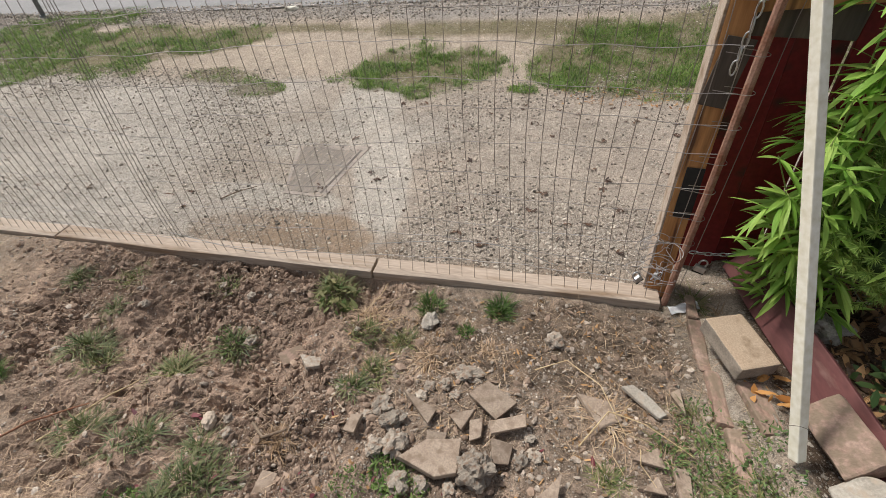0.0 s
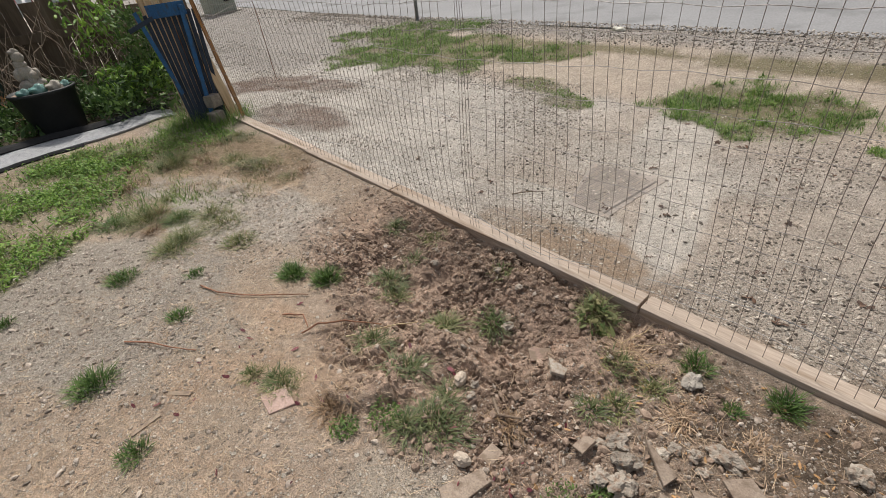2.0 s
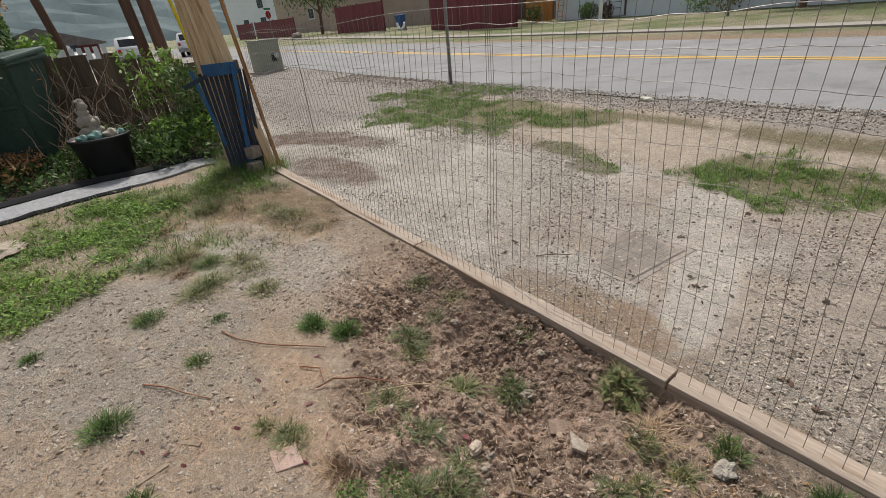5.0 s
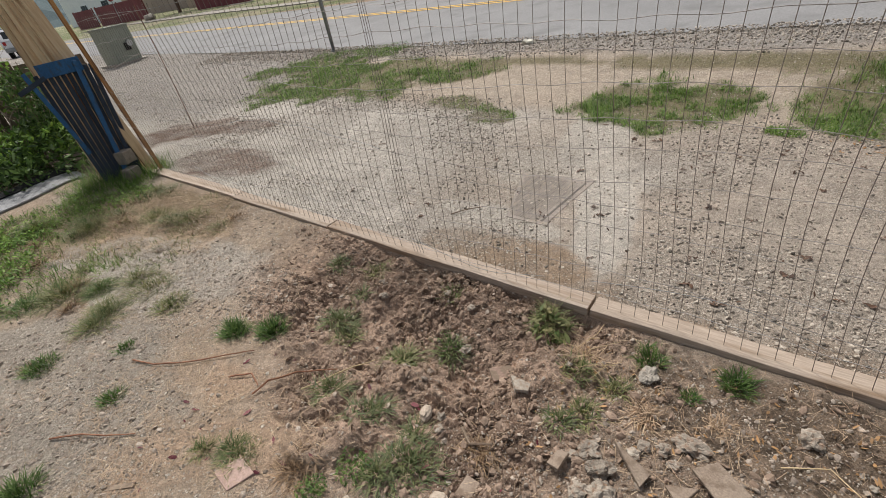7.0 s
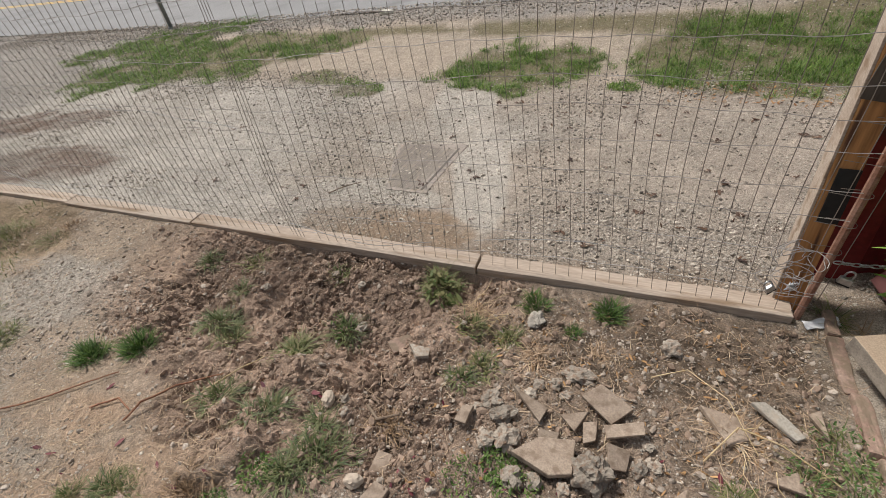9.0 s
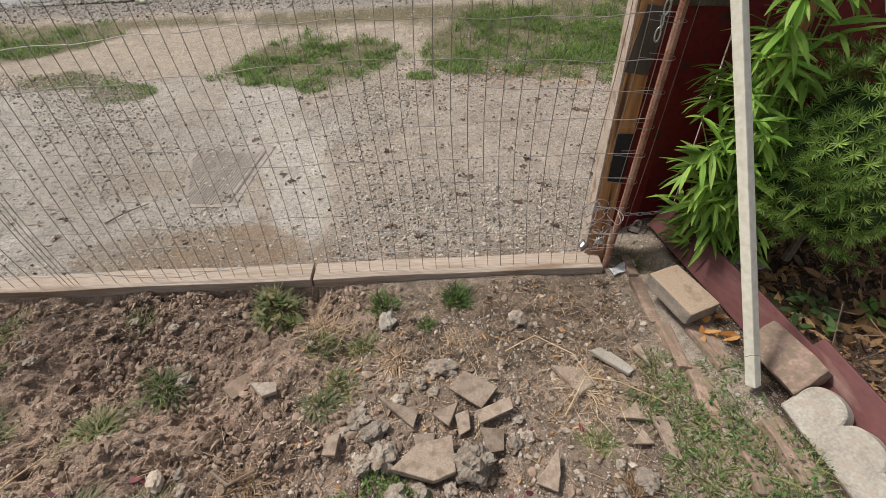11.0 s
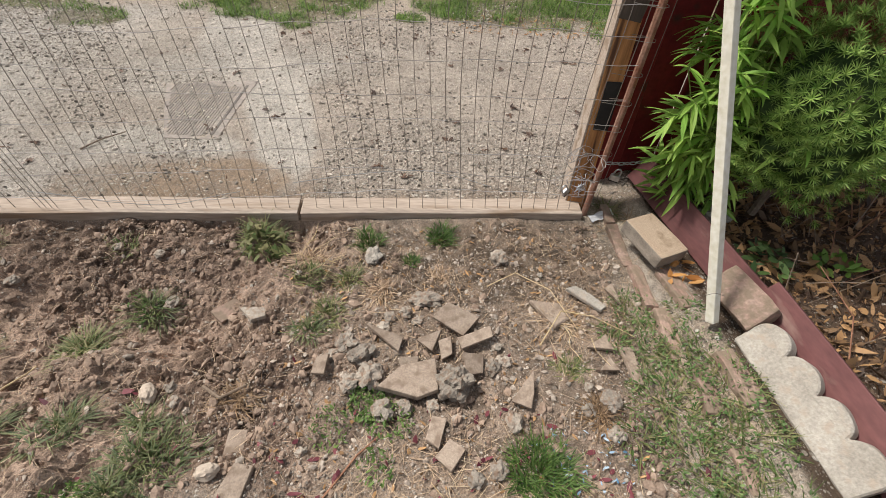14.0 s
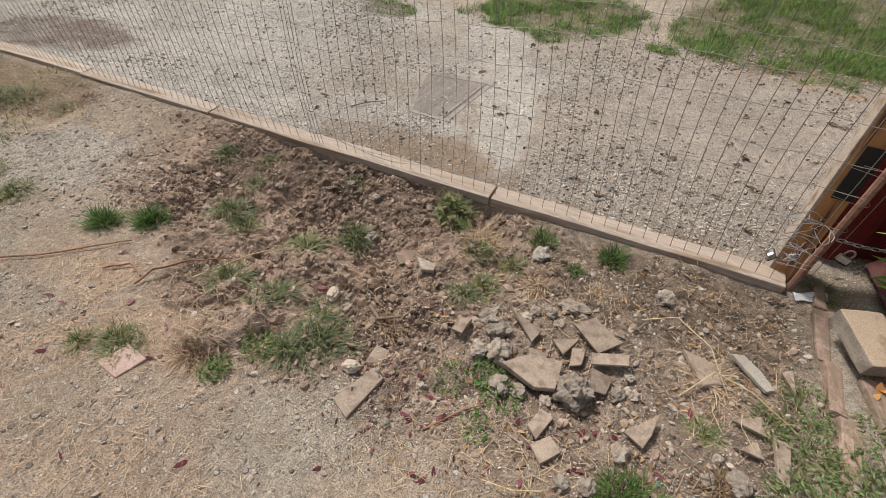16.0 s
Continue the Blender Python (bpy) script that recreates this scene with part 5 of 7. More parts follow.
# ---- bamboo ----
def long_leaf(L, w):
    """A bamboo leaf: long, pointed, folded along its middle, drooping."""
    n = 6
    v, f = [], []
    for i in range(n + 1):
        k = i / n
        ww = w * math.sin(math.pi * min(1, (k * 0.92 + 0.06))) ** 0.8 * (1 - 0.3 * k)
        z = -0.22 * L * k * k
        v += [(L * k, -ww / 2, z + 0.12 * ww), (L * k, 0, z), (L * k, ww / 2, z + 0.12 * ww)]
    for i in range(n):
        o = i * 3
        f += [(o, o + 3, o + 4, o + 1), (o + 1, o + 4, o + 5, o + 2)]
    return np.array(v), f


def leaves_at(spots, L, w):
    """Bamboo leaves joined: spots of (place, heading in radians, pitch, scale)."""
    bv, bf = long_leaf(L, w)
    vs, fs = [], []
    for (p, yaw, pitch, s) in spots:
        r = np.array((Euler((rng.uniform(-0.5, 0.5), -pitch, yaw))).to_matrix())
        o = len(vs) * len(bv)
        vs.append(bv * s @ r.T + np.array(p))
        fs += [tuple(i + o for i in q) for q in bf]
    return np.concatenate(vs).tolist(), fs


def bamboo():
    b = thing("bamboo", pose(1.5, 0.04, ground_at(1.5, 0.04)), "bright green leafy bamboo growing against the red fence", "bamboo")
    random.seed(11)
    for i in range(20):
        x0, y0 = random.uniform(-0.05, 0.22), random.uniform(-0.08, 0.12)
        lx, ly = random.uniform(-0.14, 0.08), random.uniform(-0.14, 0.05)
        if i < 6:
            lx, ly = -0.10 - 0.02 * i, -0.11 + 0.025 * i
        top = random.uniform(0.8, 1.4) if i > 9 else random.uniform(0.3, 0.75)
        pts = [(x0 + lx * k * k, y0 + ly * k * k, top * k) for k in np.linspace(0, 1, 8)]
        part("culm", tube(pts, 0.0035, 5, taper=0.5), M["bamboo_stem"], b)
        spots = []
        for k in np.arange(0.14, 1.01, 0.085 / max(0.5, top)):
            # a side shoot that ends in a fan of leaves
            out = random.uniform(0, math.tau) if random.random() < 0.4 else random.uniform(2.4, 5.0)
            reach, rise = random.uniform(0.02, 0.13), random.uniform(-0.01, 0.05)
            foot = Vector((x0 + lx * k * k, y0 + ly * k * k, top * k))
            tip = foot + Vector((reach * math.cos(out), reach * math.sin(out), rise))
            part("shoot", tube([foot, tip], 0.0014, 4), M["bamboo_stem"], b)
            for _ in range(random.randint(4, 7)):
                spots.append((tuple(foot.lerp(tip, random.uniform(0.5, 1.0))), out + random.gauss(0, 0.85), random.uniform(-0.8, 0.55), random.uniform(0.55, 1.25)))
        part("leaves", leaves_at(spots, 0.112, 0.0195), M["bamboo_leaf"], b)
    # the one long shoot that reaches over the bush
    pts = [(0.12, -0.22, 0.40), (0.17, -0.24, 0.47), (0.22, -0.25, 0.55)]
    part("culm", tube(pts, 0.002, 5), M["bamboo_stem"], b)
    part("leaves", leaves_at([(pts[2], 0.3, 0.7, 1.5), (pts[1], 2.6, -0.2, 1.0), (pts[2], -0.6, -0.1, 0.8), (pts[1], -2.0, -0.2, 0.8), (pts[0], 3.6, 0.0, 0.9)], 0.12, 0.021), M["bamboo_leaf"], b)
    return b


bamboo()


# ---- needle bush ----
def bush():
    b = thing("needle_bush", pose(1.79, -0.05, 0.05), "dense rounded green bush with whorls of fine needles", "bush")
    part("trunk", tube([(0, 0, 0), (0.01, 0.0, 0.15), (0.0, 0.01, 0.35)], 0.016, 7, taper=0.5), M["vine"], b)
    for j in range(9):
        a = j * 2.4
        part("branch", tube([(0, 0, 0.08 + 0.02 * j), (0.1 * math.cos(a), 0.1 * math.sin(a), 0.2 + 0.03 * j), (0.2 * math.cos(a), 0.2 * math.sin(a), 0.28 + 0.045 * j)], 0.007, 5, taper=0.4), M["vine"], b)
    n = 960
    i = np.arange(n)
    th = i * 2.39996
    zz = 1 - 1.75 * (i + 0.5) / n
    rr = np.sqrt(1 - zz * zz)
    lump = 1 + 0.38 * np.array([noise.noise(Vector((rr[k] * math.cos(th[k]) * 2.6, rr[k] * math.sin(th[k]) * 2.6, zz[k] * 2.6))) for k in range(n)])
    lump = lump * rng.uniform(0.80, 1.03, n)
    cx, cy, cz = 0.29 * rr * np.cos(th) * lump, 0.27 * rr * np.sin(th) * lump, 0.43 + 0.33 * zz * lump
    px, py, pz, hh, tt, ll = [], [], [], [], [], []
    vs, fs = [], []
    for k in range(n):
        out = Vector((rr[k] * math.cos(th[k]), rr[k] * math.sin(th[k]), zz[k] + 0.35)).normalized()
        side = out.cross(Vector((0.2, 0.5, 0.8))).normalized()
        up = out.cross(side)
        c = Vector((cx[k], cy[k], cz[k]))
        for m in range(26):
            a = m * 2.39996
            spread = 0.45 + 0.75 * (m / 26)
            d = (out * math.cos(spread * 1.15) + (side * math.cos(a) + up * math.sin(a)) * math.sin(spread * 1.15)).normalized()
            L = 0.030 * (0.8 + 0.4 * ((m * 7 + k * 3) % 10) / 10)
            w = d.cross(out).normalized() * 0.0014
            root = c + out * 0.012 * (1 - m / 26)
            o = len(vs)
            vs += [tuple(root - w), tuple(root + w), tuple(root + d * L * 0.6 + w * 0.8), tuple(root + d * L * 0.6 - w * 0.8), tuple(root + d * L)]
            fs += [(o, o + 1, o + 2, o + 3), (o + 3, o + 2, o + 4)]
    part("needles", (vs, fs), M["needle"], b)
    # solid dark lump stands in for the shade between the needles
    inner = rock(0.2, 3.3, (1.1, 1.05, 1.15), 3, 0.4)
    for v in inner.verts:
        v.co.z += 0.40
    core = part("inner_foliage", inner, M["dark_core"], b, "dark green lump standing in for the bush's shaded inside")
    return b


# near-black green: the bush's inner shade put into colour
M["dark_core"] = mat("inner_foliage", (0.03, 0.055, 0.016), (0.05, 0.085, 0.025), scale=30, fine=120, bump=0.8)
bush()
for i in range(34):
    random.seed(300 + i)
    x, y, a, r = random.uniform(1.68, 2.35), random.uniform(-0.75, 0.1), random.uniform(0, math.tau), random.uniform(0.1, 0.32)
    pts = [(x, y, ground_at(x, y)), (x + 0.5 * r * math.cos(a), y + 0.5 * r * math.sin(a), ground_at(x, y) + random.uniform(0.05, 0.28)), (x + r * math.cos(a + 0.3), y + r * math.sin(a + 0.3), ground_at(x, y) + random.uniform(0.02, 0.2))]
    tagged(part("dead_stem", tube(pts, random.uniform(0.0012, 0.003), 5, taper=0.5), M["twig" if i % 3 == 0 else "vine"]), "dry bare stem arching out of the leaf litter", "stem", "dead stems in the bed")
weed(1.72, -0.30, 0.10, 0.10, 60, 0.03, "ivy", "dark broad-leaved seedling under the bush")
weed(1.95, -0.33, 0.07, 0.08, 30, 0.03, "clover", "small green seedling in the leaf litter")


# ---- twigs, roots, scraps ----
def twig(points, r, label, material="twig"):
    pts = [Vector((x, y, ground_at(x, y) + z)) for x, y, z in points]
    fine = []
    for a, b in zip(pts, pts[1:]):
        fine += [a.lerp(b, k) + Vector((0, 0, 0.004)) * noise.noise(a * 5 + Vector((k * 3, 0, 0))) for k in (0, 0.33, 0.66)]
    ob = part("twig", tube(fine + [pts[-1]], r, 6, taper=0.6), M[material])
    return tagged(ob, label, "twig", "twigs on the ground")


twig([(-1.60, -1.20, 0.008), (-1.48, -1.16, 0.012), (-1.35, -1.07, 0.01), (-1.22, -0.95, 0.012), (-1.14, -0.87, 0.008)], 0.0042, "reddish brown root lying on the soil")
twig([(-1.1, -1.02, 0.008), (-1.02, -0.96, 0.015), (-0.95, -0.98, 0.008)], 0.004, "thin reddish root on the soil")
twig([(-1.45, -1.57, 0.008), (-1.35, -1.49, 0.014), (-1.26, -1.44, 0.012), (-1.17, -1.37, 0.006)], 0.004, "short reddish brown stick on the bare soil")
twig([(-0.93, -1.02, 0.008), (-0.91, -0.95, 0.03), (-0.87, -0.85, 0.04), (-0.8, -0.76, 0.025), (-0.72, -0.68, 0.0)], 0.0042, "arched brown root over the turned soil")
twig([(-0.78, -0.9, 0.01), (-0.7, -0.7, 0.03), (-0.66, -0.62, 0.01)], 0.0035, "thin pale twig on the turned soil", "stem")
twig([(-0.16, -0.70, 0.02), (-0.1, -0.74, 0.02), (-0.02, -0.72, 0.02)], 0.006, "short tan stick in the grass", "vine")
twig([(0.70, -0.36, 0.01), (0.80, -0.33, 0.05), (0.90, -0.42, 0.06), (0.97, -0.55, 0.01)], 0.0018, "pale arched dry stem over the tiles", "stem")
twig([(0.84, -0.6, 0.01), (0.92, -0.5, 0.05), (1.02, -0.52, 0.04), (1.15, -0.58, 0.01)], 0.0025, "pale dry stem in the straw", "stem")
twig([(-0.6, -1.75, 0.006), (-0.52, -1.7, 0.008), (-0.45, -1.62, 0.006)], 0.005, "reddish stick on the straw")
twig([(-1.05, 0.47, 0.008), (-0.98, 0.56, 0.012), (-0.92, 0.63, 0.008)], 0.004, "thin brown stick lying on the drive", "vine")
twig([(0.22, -1.02, 0.006), (0.30, -0.92, 0.01), (0.36, -0.86, 0.006)], 0.003, "thin brown twig on the soil")
for i in range(16):
    random.seed(40 + i)
    cx, cy = ((0.93, -0.53), (0.15, -0.28), (0.5, -1.02), (0.1, -0.2))[i % 4]
    cx, cy, a, r = cx + random.uniform(-0.08, 0.08), cy + random.uniform(-0.06, 0.06), random.uniform(0, math.tau), random.uniform(0.07, 0.16)
    bend = random.uniform(-0.5, 0.5)
    twig([(cx, cy, 0.01), (cx + r * 0.5 * math.cos(a), cy + r * 0.5 * math.sin(a), random.uniform(0.02, 0.05)), (cx + r * math.cos(a + bend), cy + r * math.sin(a + bend), random.uniform(0.006, 0.02))], random.uniform(0.0012, 0.0022), "thin pale dry grass stem on the soil", "stem")
# fine chips over the rubble
x, y = sample(15000, -0.1, 1.2, -1.2, -0.04, lambda x, y: 0.25 + 0.55 * step(0.4, 0.6, fbm(x, y, 0.25, 3, 64)))
s = 0.0013 + 0.0035 * rng.uniform(0, 1, len(x)) ** 3
stuff("fine_chips", scatter(*unit_stone(4.7), x, y, height(x, y) + s * 0.3, s), GRAVEL, "fine tan and grey chips strewn over the rubble soil", "gravel")
for x, y, t, L in ((-1.0, -1.5, 40, 0.12), (-0.93, -1.62, 100, 0.1)):
    bm = box(L, 0.018, 0.006, bevel=0.001)
    rough_up(bm, 0.002, 0.03, x)
    ob = part("wood_splinter", bm, M["vine"])
    ob.matrix_basis = on_ground(x, y, t, 0.001)
    tagged(ob, "flat pale wood splinter on bare soil", "wood splinter", "wood splinters")


def plastic_scrap():
    v, f = sheet(np.linspace(-0.06, 0.06, 14), np.linspace(-0.018, 0.018, 6), lambda x, y: 0.004 * np.sin(90 * x + 60 * y) + 0.004 * np.sin(150 * y) + 0.006)
    ob = part("plastic_scrap", (v.tolist(), f.tolist()), mat("white_plastic_film", (0.55, 0.56, 0.58), (0.7, 0.7, 0.72), rough=0.4, scale=30, fine=90, bump=0.2), smooth=True)
    ob.modifiers.new("thickness", "SOLIDIFY").thickness = 0.001
    ob.matrix_basis = on_ground(1.22, 0.02, 25, 0.008)
    return tagged(ob, "crumpled pale plastic film caught by the gate post", "plastic scrap")


plastic_scrap()


# ---- ribbed cover in the drive ----
def cover():
    lie = Matrix.Translation((-0.655, 0.93, ground_at(-0.655, 0.93) - 0.001)) @ pose(0, 0, 0, math.degrees(-0.033), math.degrees(0.02), -4) @ Matrix.Diagonal((1.12, 1.08, 1, 1))
    c = thing("ribbed_cover", lie, "grey ribbed metal cover half buried in the drive", "ground cover")
    part("plate", prism([(-0.26, 0.19), (-0.03, 0.25), (0.17, 0.28), (0.165, -0.02), (0.17, -0.31), (-0.05, -0.32), (-0.16, -0.06)], 0.004), M["cover"], c)
    for i in range(26):
        u = -0.21 + i * 0.0127
        y0 = -0.29 + max(0, -u - 0.05) * 2.6
        part("rib", box(0.0055, 0.2 - y0, 0.004, Matrix.Translation((u, (0.2 + y0) / 2, 0.0045)), 0.001), M["cover"], c)
    part("rim", box(0.012, 0.5, 0.005, Matrix.Translation((0.135, -0.03, 0.0035)), 0.001), M["cover_dark"], c, "dark slot beside the ribs")
    return c


M["cover_dark"] = mat("dark_rim_metal", (0.10, 0.085, 0.075), (0.16, 0.14, 0.12), rough=0.8, bump=0.3)
M["cover"] = mat("worn_cover_metal", (0.19, 0.165, 0.145), (0.29, 0.25, 0.215), rough=0.85, metal=0.0, scale=10, fine=90, bump=0.3, dirt=(0.33, 0.275, 0.215), dirt_amount=0.25)
cover()


# ---- the planted corner behind the yard ----
BINGREEN = mat("dark_green_plastic", (0.032, 0.062, 0.050), (0.042, 0.078, 0.062), rough=0.55, scale=2, fine=30, bump=0.05, rand=0)
BINGREY = mat("grey_plastic", (0.17, 0.175, 0.18), (0.21, 0.215, 0.22), rough=0.6, scale=2, fine=30, bump=0.05, rand=0)


def frustum(w0, d0, w1, d1, h, bevel=0.02):
    bm = bmesh.new()
    low = [bm.verts.new((x * w0 / 2, y * d0 / 2, 0)) for x, y in ((-1, -1), (1, -1), (1, 1), (-1, 1))]
    high = [bm.verts.new((x * w1 / 2, y * d1 / 2, h)) for x, y in ((-1, -1), (1, -1), (1, 1), (-1, 1))]
    bm.faces.new(low[::-1])
    bm.faces.new(high)
    for i in range(4):
        bm.faces.new((low[i], low[(i + 1) % 4], high[(i + 1) % 4], high[i]))
    bmesh.ops.bevel(bm, geom=list(bm.edges), offset=bevel, segments=3, affect="EDGES")
    return bm


def bin_(m, plastic, label):
    """A wheeled refuse bin; its front faces +x."""
    b = thing("wheeled_bin", m, label, "wheeled bin", "bins in the corner")
    part("body", frustum(0.42, 0.36, 0.67, 0.61, 0.96, 0.025), plastic, b)
    part("rim", box(0.72, 0.66, 0.035, Matrix.Translation((0, 0, 0.955)), 0.01), plastic, b)
    lid = box(0.74, 0.68, 0.05, Matrix.Translation((0.01, 0, 0.995)) @ pose(0, 0, 0, 0, 2, 0), 0.018)
    part("lid", lid, plastic, b)
    for y in (-0.24, -0.08, 0.08, 0.24):
        part("lid_rib", box(0.03, 0.035, 0.05, Matrix.Translation((0.375, y, 0.955)), 0.006), plastic, b)
    part("panel_fold", box(0.008, 0.2, 0.03, Matrix.Translation((0.305, 0.12, 0.62)) @ pose(0, 0, 0, 0, -5, 0), 0.004), plastic, b)
    part("label_bars", box(0.004, 0.03, 0.012, Matrix.Translation((0.322, 0.22, 0.86)) @ pose(0, 0, 0, 0, 5, 0)), M["white"], b, "small pale printed bars")
    for y in (-0.25, 0.25):
        w = part("wheel", tube([(-0.22, y - 0.02, 0.10), (-0.22, y + 0.02, 0.10)], 0.10, 18), M["black"], b)
        part("hub", tube([(-0.22, y - 0.024, 0.10), (-0.22, y + 0.024, 0.10)], 0.035, 10), BINGREY, w)
    part("handle", tube([(-0.36, -0.22, 0.93), (-0.41, -0.2, 0.93), (-0.41, 0.2, 0.93), (-0.36, 0.22, 0.93)], 0.014, 8), plastic, b)
    return b


bin_(pose(-5.91, -1.80, ground_at(-5.91, -1.8) - 0.03, 1.5, 3, -24) @ Matrix.Scale(1.1, 4), BINGREEN, "dark green wheeled bin with closed lid among ivy")
bin_(pose(-5.97, -2.53, ground_at(-5.97, -2.53) - 0.02, 1, -2, -14) @ Matrix.Scale(0.94, 4), BINGREY, "grey wheeled bin with closed lid, overgrown by vines")


def planter():
    p = thing("planter_tub", pose(-5.05, -1.25, ground_at(-5.05, -1.25)) @ Matrix.Scale(0.93, 4), "round black plastic planter tub beside the path", "planter")
    n = 28
    bm = bmesh.new()
    prof = [(0.21, 0.0), (0.215, 0.01), (0.265, 0.36), (0.28, 0.365), (0.285, 0.39), (0.265, 0.395), (0.258, 0.35), (0.0, 0.34)]
    rings = [[bm.verts.new((r * math.cos(k * math.tau / n), r * math.sin(k * math.tau / n), z)) for k in range(n)] if r else [bm.verts.new((0, 0, z))] for r, z in prof]
    for a, b in zip(rings, rings[1:]):
        for k in range(n):
            if len(b) == 1:
                bm.faces.new((a[k], a[(k + 1) % n], b[0]))
            else:
                bm.faces.new((a[k], a[(k + 1) % n], b[(k + 1) % n], b[k]))
    part("tub", bm, M["black"], p, smooth=True)
    part("soil", tube([(0, 0, 0.34), (0, 0, 0.372)], 0.255, 20), SOIL, p)
    return p


planter()


def ornament():
    """A seated garden figure as one plain rounded shape."""
    bm = bmesh.new()
    for x, y, z, r, sz in ((0, 0, 0.05, 0.13, 0.55), (0.03, 0.07, 0.07, 0.07, 0.7), (0.05, -0.07, 0.08, 0.06, 0.8), (-0.01, 0.0, 0.17, 0.085, 1.05), (0.05, 0.03, 0.15, 0.05, 1.0), (0.02, -0.085, 0.17, 0.035, 1.5), (0.03, 0.09, 0.16, 0.035, 1.4), (0.05, 0.0, 0.10, 0.05, 0.8), (0.0, 0.0, 0.255, 0.06, 0.7), (0.01, 0.005, 0.315, 0.055, 0.95), (-0.01, 0.0, 0.36, 0.048, 0.55)):
        made = bmesh.ops.create_icosphere(bm, subdivisions=3, radius=r, matrix=Matrix.Translation((x, y, z)) @ Matrix.Diagonal((1, 1, sz, 1)))
    rough_up(bm, 0.014, 0.03, 4)
    ob = part("garden_statue", bm, M["concrete"], smooth=True)
    ob.matrix_basis = pose(-5.09, -1.29, ground_at(-5.05, -1.25) + 0.34, 0, 0, 20) @ Matrix.Diagonal((0.8, 0.8, 0.95, 1))
    return tagged(ob, "weathered pale concrete garden statue sitting in the tub", "statue")


ornament()
TEAL = mat("teal_glaze", (0.10, 0.22, 0.20), (0.20, 0.32, 0.29), rough=0.4, scale=15, fine=80, bump=0.2)
for x, y, r, mm, label in ((-4.90, -1.27, 0.06, TEAL, "teal glazed ornament shell in the tub"), (-4.91, -1.15, 0.06, M["concrete"], "pale ornament stone in the tub"), (-4.91, -1.38, 0.05, TEAL, "small teal glazed ornament in the tub"), (-4.96, -1.07, 0.045, TEAL, "teal glazed ornament in the tub")):
    ob = part("ornament_stone", rock(r, x * 3 + y, (1, 1, 0.8), 3, 0.5), mm, smooth=True)
    ob.matrix_basis = pose(x, y, ground_at(-5.05, -1.25) + 0.345 + r * 0.55)
    tagged(ob, label, "ornament", "ornaments in the tub")
weed(-5.0, -1.05, 0.2, 0.1, 90, 0.03, "ivy", "succulent leaves growing in the tub").matrix_basis = pose(-5.07, -1.13, ground_at(-5.05, -1.25) + 0.35)


# ---- path strip with its fabric edge ----
def path_x(y, side):
    """The path's edges, seen from above."""
    return -4.18 - 0.24 * (y + 2.9) + -0.07 * max(0.0, -0.9 - y) + (0.17 if side > 0 else -0.17) * (1 - 0.3 * (y + 2.9) / 2.6) + 0.02 * math.sin(5 * y)


def strip(name, edge0, edge1, up, material, label, category, y0=-5.5, y1=-0.35, n=70, wave=0.0):
    v, f = [], []
    for i in range(n + 1):
        y = y0 + (y1 - y0) * i / n
        for k in range(5):
            x = edge0(y) + (edge1(y) - edge0(y)) * k / 4
            v.append((x, y, ground_at(x, y) + up + wave * noise.noise(Vector((x * 6, y * 6, 1))) + wave * 1.2 * math.sin(k / 4 * math.pi)))
    for i in range(n):
        for k in range(4):
            o = i * 5 + k
            f.append((o, o + 1, o + 6, o + 5))
    ob = part(name, (v, f), material)
    ob.modifiers.new("thickness", "SOLIDIFY").thickness = 0.012
    return tagged(ob, label, category, kind="structure" if category == "path" else "")


PALE = by_island(mat("pale_path_gravel", (0.27, 0.272, 0.28), (0.35, 0.352, 0.36), scale=30, fine=160, bump=0.6, rand=0), 0.88, 1.1)
strip("path", lambda y: path_x(y, -1), lambda y: path_x(y, 1), 0.02, PALE, "narrow path of pale grey gravel along the bed", "path")
x = rng.uniform(-4.9, -3.2, 12000)
y = rng.uniform(-5.0, -0.4, 12000)
lo, hi = np.array([path_x(q, -1) for q in y]), np.array([path_x(q, 1) for q in y])
keep = (x > lo) & (x < hi)
x, y = x[keep], y[keep]
s = 0.002 + 0.003 * rng.uniform(0, 1, len(x))
stuff("path_stones", scatter(*unit_stone(9.9), x, y, height(x, y) + 0.020, s), PALE, "pale grey stones of the gravel path", "gravel")
FABRIC = mat("black_weed_fabric", (0.012, 0.012, 0.013), (0.022, 0.022, 0.023), rough=1.0, scale=6, fine=60, bump=0.2)
strip("edging_fabric", lambda y: path_x(y, -1) - 0.13, lambda y: path_x(y, -1) + 0.02, 0.03, FABRIC, "black weed fabric folded along the path", "weed fabric", wave=0.016)
strip("edging_fabric", lambda y: path_x(y, 1) - 0.01, lambda y: path_x(y, 1) + 0.05, 0.012, FABRIC, "thin black edging strip on the lawn side", "weed fabric", y0=-5.0, y1=-1.2, wave=0.012)
for x, y, r in ((-3.72, -2.12, 0.14), (-3.35, -2.85, 0.15)):
    ob = part("flat_stone", rock(r, x, (1.3, 1, 0.25), 3, 0.4), M["stone"])
    ob.matrix_basis = on_ground(x, y, 20, 0.01)
    tagged(ob, "flat grey stone beside the path", "stone", "flat stones by the path")


